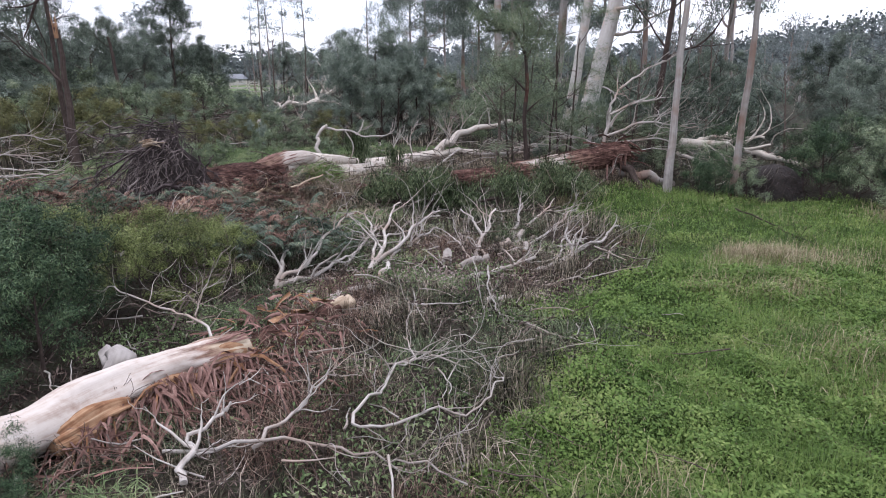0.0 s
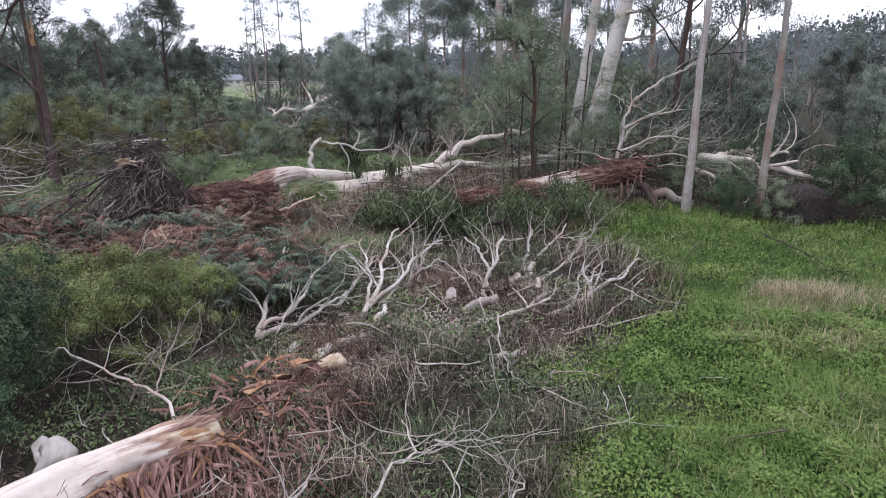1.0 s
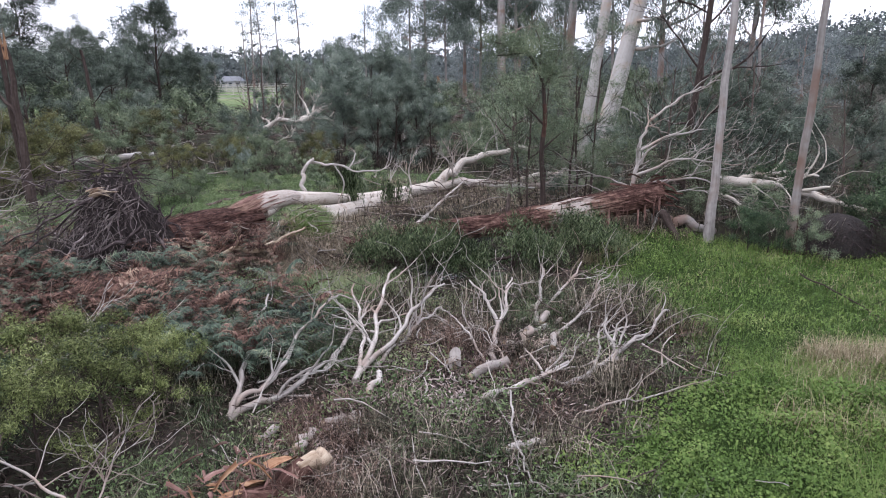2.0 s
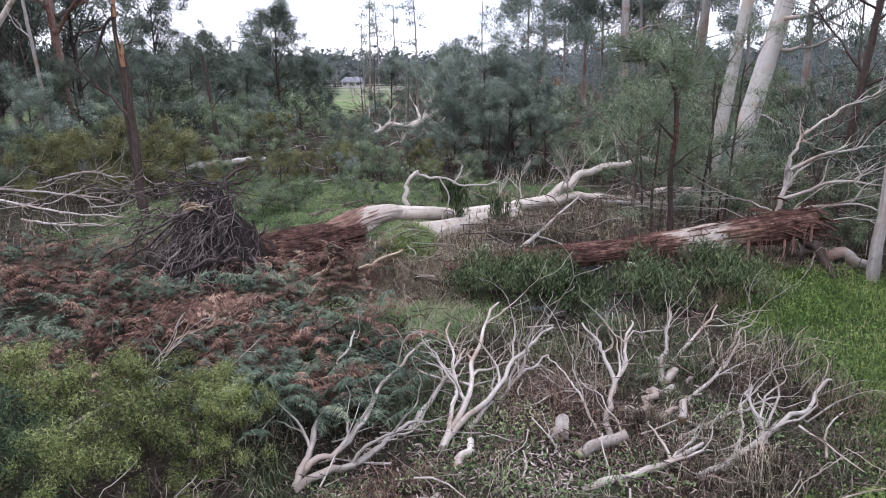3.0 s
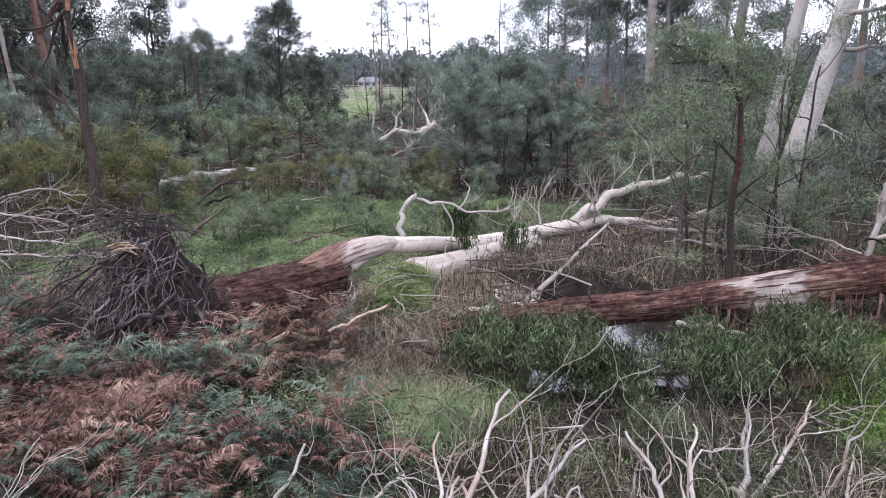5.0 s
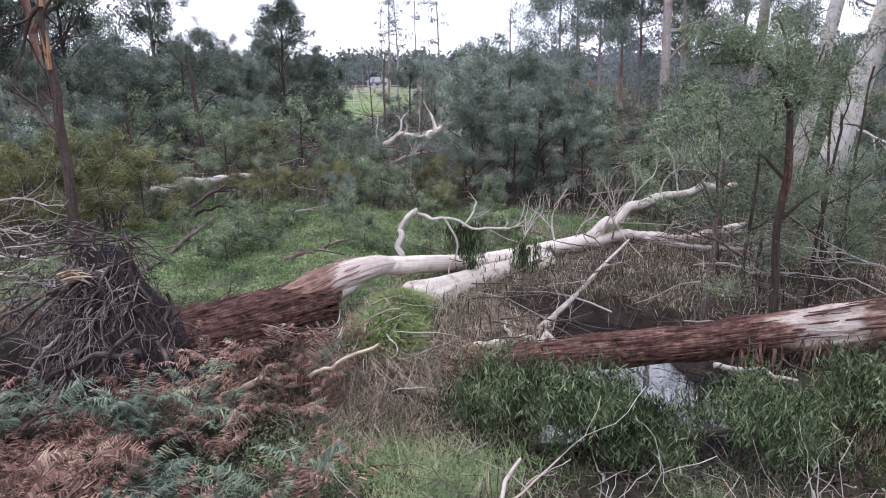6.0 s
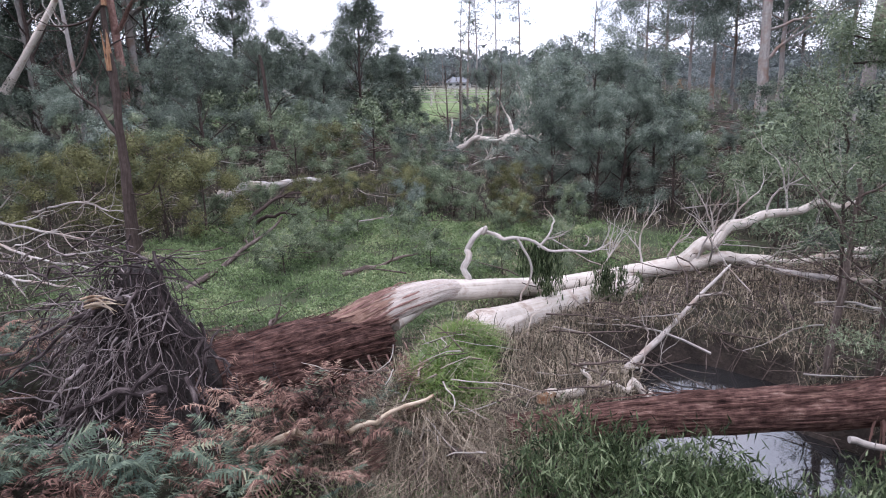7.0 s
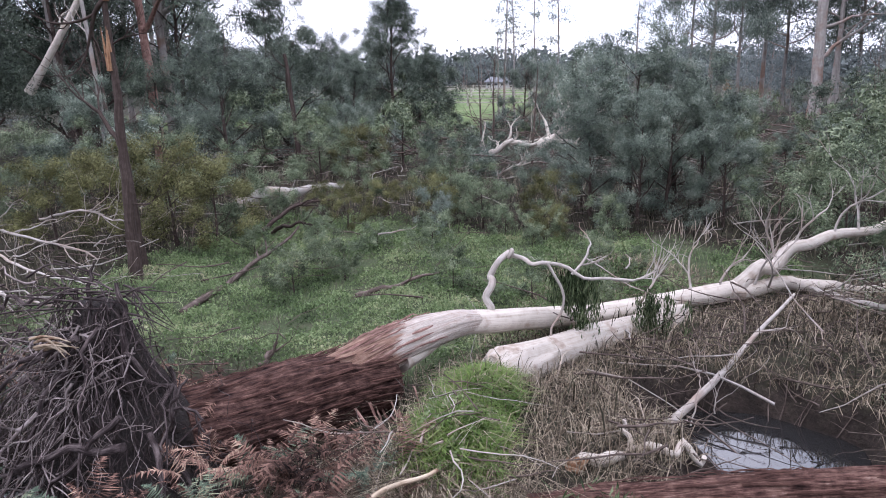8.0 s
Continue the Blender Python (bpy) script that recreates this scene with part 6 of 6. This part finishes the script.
def rail_fence(y, x0, x1):
    f = thing("fence", "weathered post and rail fence across the paddock", "fence", "paddock fences")
    for x in np.arange(x0, x1, 3.0):
        z = float(land(x, y))
        part("post", box(Buf(), (x - 0.07, y - 0.07, z - 0.3), (x + 0.07, y + 0.07, z + 1.25)), M_RAIL, f, flat=True)
    for h in (0.45, 0.8, 1.15):
        z = float(land((x0 + x1) / 2, y))
        part("rail", box(Buf(), (x0, y - 0.1, z + h - 0.05), (x1 - 2.5, y - 0.071, z + h + 0.05)), M_RAIL, f, flat=True)


rail_fence(76, -44, -14)
rail_fence(104, -62, -18)
rail_fence(135, -84, -20)


def low_house(x, y, w, d, h, label):
    ob = thing("house", label, "house", "", (x, y, float(land(x, y))))
    part("wall", box(Buf(), (-w / 2, 0, -0.3), (w / 2, d, h)), M_WALL, ob, flat=True)
    r = Buf().add([(-w / 2 - 0.4, -0.4, h), (w / 2 + 0.4, -0.4, h), (w / 2 + 0.4, d + 0.4, h), (-w / 2 - 0.4, d + 0.4, h), (-w / 2 + 0.6, d / 2, h + 1.2), (w / 2 - 0.6, d / 2, h + 1.2)], [(0, 1, 5, 4), (2, 3, 4, 5)])
    r.add([(-w / 2 - 0.4, -0.4, h), (-w / 2 - 0.4, d + 0.4, h), (-w / 2 + 0.6, d / 2, h + 1.2), (w / 2 + 0.4, -0.4, h), (w / 2 + 0.4, d + 0.4, h), (w / 2 - 0.6, d / 2, h + 1.2)], [(0, 2, 1), (3, 4, 5)])
    part("roof", r, M_ROOF, ob, flat=True)
    for k in range(3):
        cx = -w / 2 + w * (k + 0.5) / 3
        part("window", box(Buf(), (cx - 0.4, -0.04, 0.5), (cx + 0.4, 0.02, 1.1)), M_PANE, ob, flat=True)


low_house(-72, 163, 4, 3, 1.6, "low white house with a grey roof beyond a paddock")
low_house(-50, 176, 5, 3, 1.4, "low pale house beyond a paddock fence")


# ---- ground plants, litter and twigs (uncounted stuff) ----
def fern_stuff():
    rng = np.random.default_rng(41)

    def frond(b, root, way, length, rise):
        """A bracken frond: an arching stem with many narrow tapering leaflets in pairs."""
        n = 19
        t = np.linspace(0.16, 1, n)
        side = unit(np.cross(way, (0, 0, 1)))
        up = np.array((0, 0, 1.0))
        p = root + way * (t * length * (1.15 - rise * 0.6))[:, None] + up * (length * (rise * 1.5 * t - rise * 0.95 * t**2))[:, None]
        tilt = unit(side + up * rng.normal(0, 0.45))
        w = length * 0.27 * (1.05 - t) ** 0.8 * rng.uniform(0.7, 1.15, n)
        k = np.repeat(np.arange(n), 2)
        s = np.tile([-1.0, 1.0], n)[:, None] * rng.uniform(0.6, 1.1, (2 * n, 1))
        at, wk = p[k], w[k][:, None]
        tip = at + tilt * s * wk + way * wk * rng.uniform(0.2, 0.7, (2 * n, 1)) + up * rng.uniform(-0.6, 0.15, (2 * n, 1)) * wk
        d = way * length * 0.017
        v = np.stack([at - d, at + d, tip], 1).reshape(-1, 3)
        b.add(v, np.arange(len(v)).reshape(-1, 3))

    brown, green = Buf(), Buf()

    def keep(x, y):
        a = smooth(-1.6 - x - 0.25 * (y - 12), 0, 1.2) * smooth(x, -13, -11.5) * smooth(y, 9.6, 11) * smooth(16.6 - y, 0, 1)
        a = a * (1 - smooth(bell(x, y, -6.0, 14.7, 1.9, 0.95), 0.3, 0.6))
        a = a * (1 - 0.8 * smooth(bell(x, y, -4.0, 15.9, 1.3, 0.8), 0.3, 0.6))
        return a * (0.14 + 0.86 * smooth(vnoise(x * 1.5, y * 1.5, 2.2), -0.4, 0.3))

    xy = strew(rng, 3800, -13, 0, 9.4, 16.6, keep)
    for x, y in xy:
        mix = vnoise(x * 0.8, y * 0.8, 5.5) + rng.normal(0, 0.25)
        tall = rng.uniform(0.36, 0.78)
        z = float(land(x, y)) + rng.uniform(0.0, 0.12) + 0.42 * (0.5 + 0.5 * float(vnoise(x * 1.5, y * 1.5, 2.2)))
        for _ in range(rng.integers(3, 7)):
            a = rng.uniform(0, 2 * np.pi)
            way = np.array((np.cos(a), np.sin(a), 0))
            frond(green if mix > 0.06 else brown, np.array((x, y, z)), way, tall * rng.uniform(0.6, 1.15), rng.uniform(0.25, 0.95))
    tagged(part("dead_bracken", brown, M_FERN_BROWN), "rusty brown dead bracken fronds covering the floor", "bracken", kind="stuff")
    tagged(part("green_bracken", green, M_FERN_GREEN), "blue-green bracken fronds among dead ones", "bracken", kind="stuff")


def grass_stuff():
    rng = np.random.default_rng(43)
    b = Buf()
    near = strew(rng, 270000, 0, 11, 3.8, 17, lambda x, y: lawn(x, y) * np.clip(1.25 - y / 16, 0.25, 1) * (0.75 + 0.25 * vnoise(x * 1.2, y * 1.2)))
    blades(b, rng, near, 0.16 + 0.09 * vnoise(near[:, 0] * 0.8, near[:, 1] * 0.8), 0.006, 1.1)
    c = np.concatenate([strew(rng, n, 0, 9, y0, y1, lambda x, y: lawn(x, y) * (0.55 + 0.45 * smooth(vnoise(x * 0.7, y * 0.7, 4.0), -0.6, 0.2)) * (0.7 + 0.3 * vnoise(x * 4, y * 4, 2))) for n, y0, y1 in ((150000, 3.8, 6.6), (100000, 6.6, 10), (30000, 10, 17))])
    top = np.clip(0.09 + 0.09 * vnoise(c[:, 0] * 4, c[:, 1] * 4, 2) + 0.07 * vnoise(c[:, 0] * 1.3, c[:, 1] * 1.3, 6), 0.02, 0.3)
    c3 = np.concatenate([c, (land(c[:, 0], c[:, 1]) + top * rng.uniform(0.25, 1.1, len(c)))[:, None]], 1)
    n = len(c3)
    a = rng.uniform(0, 2 * np.pi, n)
    ax = np.stack([np.cos(a), np.sin(a), rng.normal(0, 0.5, n)], 1)
    sd = np.stack([-np.sin(a), np.cos(a), rng.normal(0, 0.5, n)], 1)
    s = rng.uniform(0.008, 0.019, n)[:, None] * (1 + 0.03 * np.clip(c[:, 1:] - 6, 0, 8))
    v = np.stack([c3 - ax * s, c3 - sd * s * 0.8, c3 + ax * s, c3 + sd * s * 0.8], 1)
    b.add(v.reshape(-1, 3), np.arange(4 * n).reshape(-1, 4))
    tagged(part("lawn_grass", b, M_LAWN), "bright green grass and clover", "grass", kind="stuff")
    # pale dry tufts in the lawn
    s, pale = Buf(), Buf()
    for cx, cy, r, k in ((4.65, 10.6, 0.22, 800), (5.2, 10.5, 0.2, 500), (5.9, 10.2, 0.4, 400), (3.6, 9.1, 0.25, 160), (4.5, 8.7, 0.2, 140), (2.55, 15.0, 0.14, 260), (4.6, 9.9, 0.45, 350), (4.4, 8.9, 0.3, 200), (9.0, 13.2, 0.6, 900), (3.2, 15.6, 0.2, 200), (1.45, 4.45, 0.25, 160), (4.8, 6.4, 0.7, 500), (4.2, 7.0, 0.5, 300)):
        xy = np.stack([rng.normal(cx, r, k), rng.normal(cy, r * 0.7, k)], 1)
        blades(pale, rng, xy, 0.28, 0.005, 1.0)
    thin = strew(rng, 20000, 0.5, 11, 4, 16.5, lambda x, y: lawn(x, y) * smooth(vnoise(x * 0.8, y * 0.8, 19), -0.2, 0.5))
    blades(pale, rng, thin, 0.13, 0.005, 1.2)
    tagged(part("straw_tufts", pale, M_PALESTRAW), "bleached straw tufts standing in the green grass", "grass", kind="stuff")
    # dry grass hanging over the sod mound
    xy = np.stack([rng.normal(-2.55, 0.55, 7500), rng.normal(15.1, 0.4, 7500)], 1)
    blades(s, rng, xy[sod(xy[:, 0], xy[:, 1]) < 0.4], 0.36, 0.0065, 1.9)
    xy = strew(rng, 9000, -4, 0.5, 16.2, 19.5, lambda x, y: smooth(x + 0.6 * (y - 16) + 3.4, 0, 1) * 0.6 * (1 - meadow(x, y)) * (1 - sod(x, y)) * (1 - smooth(pools(x, y), 0.05, 0.2)))
    blades(s, rng, xy, 0.26, 0.008, 1.2)
    xy = strew(rng, 34000, -3.5, 5, 16.4, 24, lambda x, y: smooth(x + 0.45 * (y - 16.4) + 2.6, 0, 1) * (1 - sod(x, y)) * (1 - smooth(pools(x, y), 0.05, 0.3)) * np.clip(0.6 + 0.6 * vnoise(x, y, 14), 0, 1))
    blades(s, rng, xy, 0.2, 0.01, 1.7)
    # weeds on the flat behind the trunk and on the sod
    w = Buf()
    m = strew(rng, 190000, -13, 1, 15, 27, lambda x, y: meadow(x, y))
    turf, sg = strew(rng, 34000, -3.9, -1.9, 15.1, 18.1, lambda x, y: sod(x, y) * (0.75 + 0.25 * vnoise(x * 3, y * 3, 1.0))), Buf()
    blades(sg, rng, turf, 0.2, 0.012, 1.4)
    blades(s, rng, turf[1::15], 0.3, 0.007, 1.8)
    tagged(part("dry_grass", s, M_STRAW), "pale dry grass in loose tufts", "grass", kind="stuff")
    tagged(part("sod_grass", sg, M_LAWN), "bright green grass on a thrown-up sod", "grass", kind="stuff")
    hum = np.clip(vnoise(m[:, 0] * 1.9, m[:, 1] * 1.9, 4.4) + 0.4 * vnoise(m[:, 0] * 4.5, m[:, 1] * 4.5, 1.1), -0.3, 1)
    m, hum = m[hum > -0.28], hum[hum > -0.28]
    m3 = np.concatenate([m, (land(m[:, 0], m[:, 1]) + 0.03 + 0.24 * (hum + 0.28) * rng.uniform(0.5, 1.0, len(m)))[:, None]], 1)
    leaves(w, rng, m3[vnoise(m3[:, 0] * 0.9, m3[:, 1] * 0.9, 3.3) > -0.45], 1, 0.02, 0.055, 0.024, -0.1)
    g = strew(rng, 60000, -13, 1, 15, 27, lambda x, y: meadow(x, y) * (0.7 + 0.3 * vnoise(x, y, 8)))
    blades(w, rng, g, 0.13 + 0.09 * vnoise(g[:, 0] * 1.3, g[:, 1] * 1.3, 5), 0.010, 1.4)
    g = strew(rng, 66000, -4, 3.4, 4, 15, lambda x, y: (1 - lawn(x, y)) * smooth(vnoise(x * 1.1, y * 1.1, 21), -0.15, 0.4))
    g3 = np.concatenate([g, (land(g[:, 0], g[:, 1]) + rng.uniform(0.0, 0.14, len(g)))[:, None]], 1)
    leaves(w, rng, g3, 1, 0.02, 0.05, 0.022, -0.1)
    g = strew(rng, 26000, -3.2, -0.4, 12.6, 14.8, lambda x, y: bell(x, y, -1.8, 13.8, 0.9, 0.7) * np.clip(0.6 + 0.6 * vnoise(x * 2.2, y * 2.2, 27), 0, 1))
    blades(w, rng, g, 0.24, 0.007, 1.4)
    blades(w, rng, np.stack([rng.normal(-2.5, 0.22, 900), rng.normal(4.2, 0.18, 900)], 1), 0.22, 0.012, 1.3)
    tagged(part("weeds", w, M_WEED), "low green weeds and grass on damp ground", "weeds", kind="stuff")
    # dark sedge through the debris
    d, tuft, rust = Buf(), Buf(), Buf()

    def debris(x, y):
        return (1 - lawn(x, y)) * smooth(x, -3.6, -2.4) * np.clip(0.5 + 0.7 * vnoise(x * 0.9, y * 0.9, 1.0), 0.08, 1) * (1 - 0.8 * bell(x, y, -0.4, 10.0, 1.6, 1.0))

    for x, y in strew(rng, 1900, -4.2, 3.9, 4, 15.2, lambda x, y: np.clip(debris(x, y) * 1.5 + 0.15 * bell(x - lawn_edge(y), 0 * y, 0, 0, 0.4, 1), 0, 1)):
        k = int(rng.integers(22, 60))
        r = rng.uniform(0.04, 0.12)
        xy = np.stack([rng.normal(x, r, k), rng.normal(y, r, k)], 1)
        zone = float(vnoise(x * 0.75, y * 0.75, 31.0)) + rng.normal(0, 0.14)
        blades(tuft if zone > 0.0 else (rust if zone < -0.36 else d), rng, xy, rng.uniform(0.13, 0.34), 0.006, rng.uniform(0.9, 2.0))
    for x, y, r, h in ((2.7, 12.7, 0.35, 0.5), (2.0, 12.3, 0.3, 0.45), (3.0, 11.7, 0.3, 0.42), (0.3, 12.6, 0.4, 0.45), (-0.8, 13.1, 0.4, 0.45), (1.2, 13.3, 0.4, 0.45), (0.9, 7.0, 0.3, 0.34), (0.6, 6.1, 0.25, 0.34), (-0.6, 7.6, 0.35, 0.36), (-0.2, 8.6, 0.35, 0.34), (1.0, 8.6, 0.3, 0.34), (-1.0, 6.4, 0.3, 0.32), (0.2, 5.0, 0.25, 0.32), (1.9, 10.0, 0.3, 0.36), (-2.6, 11.2, 0.4, 0.4), (-3.0, 10.0, 0.35, 0.4)):
        k = 360
        xy = np.stack([rng.normal(x, r, k), rng.normal(y, r, k)], 1)
        blades(d, rng, xy, h * np.exp(-((xy[:, 0] - x) ** 2 + (xy[:, 1] - y) ** 2) / (3 * r * r)) + 0.08, 0.009, 1.1)
    q = strew(rng, 13000, -4.2, 3.6, 4, 15, debris)
    blades(d, rng, q, 0.16 + 0.12 * vnoise(q[:, 0] * 0.8, q[:, 1] * 0.8, 9), 0.005, 1.6)
    q = strew(rng, 26000, -22, 12, 16.5, 34, lambda x, y: (1 - meadow(x, y)) * (1 - lawn(x, y)) * 0.8 * (1 - smooth(pools(x, y), 0.05, 0.2)))
    blades(d, rng, q, 0.42, 0.014, 0.9)
    tagged(part("rusty_sedge", rust, M_RUST), "rusty brown dead sedge and needles in the debris", "grass", kind="stuff")
    tagged(part("green_tussocks", tuft, M_WILLOW), "dark green tussock grass through the debris", "grass", kind="stuff")
    tagged(part("sedge", d, M_SEDGE), "dull olive sedge and rank grass", "grass", kind="stuff")


def litter_stuff():
    rng = np.random.default_rng(47)
    brush = Buf()
    for x, y in strew(rng, 560, -4.2, 3.9, 4.2, 14.8, lambda x, y: (1 - lawn(x, y)) * (1 - 0.7 * bell(x, y, -0.6, 9.5, 1.2, 1.2)) * np.clip(0.55 + 0.6 * vnoise(x * 1.1, y * 1.1, 17), 0.1, 1)):
        out = []
        a = rng.uniform(0, 2 * np.pi)
        grow(rng, (x, y, float(land(x, y)) + 0.02), (np.cos(a), np.sin(a), rng.uniform(0.2, 1.0)), rng.uniform(0.15, 0.32), 0.006, 2, out, 0.02, 0.2, (2, 4), 0.75, 0.7, 4, None, 0.01)
        for p, rr in out:
            tube(brush, p, np.maximum(rr, 0.0022), 3, cap=False)
    tagged(part("brushwood", brush, M_GREYTWIG), "fine grey-brown dead brushwood", "brushwood", kind="stuff")
    b = Buf()

    def debris(x, y):
        return (1 - 0.97 * lawn(x, y)) * smooth(x, -5, -3.5)

    xy = strew(rng, 45000, -4.5, 4.5, 4, 15.5, debris)
    c = np.concatenate([xy, (land(xy[:, 0], xy[:, 1]) + rng.uniform(0.0, 0.05, len(xy)))[:, None]], 1)
    leaves(b, rng, c, 1, 0.01, 0.09, 0.014, 0.0)
    tagged(part("leaf_litter", b, M_LITTER), "fallen bark chips and dead leaves", "litter", kind="stuff")

    chips = Buf()
    xy = strew(rng, 30000, -3.0, 2.6, 7.0, 12.6, lambda x, y: np.clip(1.2 * bell(x, y, -0.6, 9.5, 1.5, 1.5) + 0.7 * bell(x, y, 0.9, 10.9, 0.9, 0.9), 0, 1) * (1 - lawn(x, y)) * np.clip(0.6 + 0.6 * vnoise(x * 1.7, y * 1.7, 23), 0.1, 1))
    c = np.concatenate([xy, (land(xy[:, 0], xy[:, 1]) + rng.uniform(0.01, 0.07, len(xy)))[:, None]], 1)
    leaves(chips, rng, c, 1, 0.01, 0.085, 0.016, 0.0)
    tagged(part("bark_chips", chips, M_CHIP), "pale pinkish bark chips and broken twigs on the ground", "litter", kind="stuff")

    def sticks(name, n, box4, keep, length, r, mat, label, lift):
        t = Buf()
        for x, y in strew(rng, n, *box4, keep):
            a = rng.uniform(0, 2 * np.pi)
            d = np.array((np.cos(a), np.sin(a), rng.normal(0.0, 0.12)))
            k = 5
            ln = length * rng.uniform(0.3, 1.4)
            pts = [np.array((x, y, 0.0))]
            for _ in range(k):
                d = unit(d + rng.normal(0, 0.2, 3) * (1, 1, 0.6))
                pts.append(pts[-1] + d * ln / k)
            pts = np.array(pts)
            pts[:, 2] += float(land(x, y)) + rng.uniform(0, lift)
            pts[:, 2] = np.maximum(pts[:, 2], land(pts[:, 0], pts[:, 1]) + 0.01)
            rr = r * rng.uniform(0.5, 1.6)
            tube(t, pts, np.linspace(rr, rr * 0.4, k + 1), 4 if rr > 0.008 else 3, cap=False)
        tagged(part(name, t, mat), label, "twigs", kind="stuff")

    sticks("fallen_twigs", 800, (-4.2, 3.8, 4, 15), debris, 0.6, 0.006, M_GREYTWIG, "tangle of thin grey fallen twigs", 0.28)
    sticks("broken_sticks", 120, (-3.8, 3.0, 4.2, 14.0), lambda x, y: 1 - smooth(lawn(x, y), 0, 0.1), 0.8, 0.010, M_TWIG, "grey and pale broken sticks lying in debris", 0.25)
    sticks("pale_twigs", 260, (-3.5, 3.6, 4.2, 14.5), debris, 0.55, 0.007, M_TWIG, "scattered pale fallen twigs", 0.22)
    sticks("scrub_twigs", 1500, (-20, 12, 16.5, 34), lambda x, y: (1 - 0.8 * meadow(x, y)) * (1 - lawn(x, y)), 1.2, 0.011, M_GREYTWIG, "grey dead sticks lying through the scrub", 0.5)
    sticks("pale_scrub_twigs", 420, (-20, 12, 17.5, 40), lambda x, y: (1 - 0.85 * meadow(x, y)) * (1 - lawn(x, y)), 1.6, 0.013, M_TWIG, "bleached sticks lying through the scrub", 0.7)
    sticks("far_twigs", 800, (-24, 4, 32, 50), lambda x, y: 1 - paddock(x, y), 2.0, 0.022, M_GREYTWIG, "grey dead sticks lying through far scrub", 1.0)
    sticks("pool_twigs", 1000, (-1.5, 5, 16.6, 23), lambda x, y: np.clip(0.55 + 0.5 * vnoise(x, y, 2), 0, 1), 0.7, 0.007, M_GREYTWIG, "grey dead twigs lying round the puddle", 0.3)
    sticks("mound_stems", 150, (-4.0, -1.2, 14.6, 16.6), lambda x, y: bell(x, y, -2.9, 15.5, 0.8, 0.7), 0.6, 0.007, M_GREYTWIG, "brown broken stems in the thrown-up sod", 0.35)
    sticks("mound_roots", 190, (-4.0, -1.2, 14.6, 16.6), lambda x, y: bell(x, y, -2.9, 15.5, 0.8, 0.7), 0.6, 0.007, M_TWIG, "torn roots and stems hanging over the sod", 0.35)


def long_leaf_crown():
    rng = np.random.default_rng(53)
    ob = thing("fallen_sapling", "fallen leafy sapling crown of long green leaves over water", "branch")
    for x, y, w in ((-0.85, 14.55, 0.45), (-0.2, 14.3, 0.5), (0.5, 14.55, 0.45), (1.1, 14.2, 0.55), (1.75, 14.7, 0.5), (2.35, 14.9, 0.5), (0.15, 15.05, 0.35), (1.45, 15.1, 0.4), (-0.5, 15.0, 0.4), (2.85, 15.1, 0.4), (-1.2, 14.9, 0.35)):
        z = max(float(land(x, y)), WATER_Z)
        for _ in range(8):
            a = rng.uniform(0, 2 * np.pi)
            b, tips, out = Buf(), [], []
            grow(rng, (x + rng.normal(0, 0.1), y + rng.normal(0, 0.08), z + 0.15), (np.cos(a), np.sin(a), 1.4), w * 1.05, 0.010, 1, out, 0.0, 0.2, (2, 4), 0.7, 0.8, 5, tips)
            for q, rr in out:
                tube(b, q, rr, 4, cap=False)
            br = part("branch", b, M_BROWN, ob)
            part("foliage", leaves(Buf(), rng, np.array(tips), 60, (0.10, 0.10, 0.085), 0.11, 0.014, 1.1), M_WILLOW, br)


long_leaf_crown()
fern_stuff()
grass_stuff()
litter_stuff()
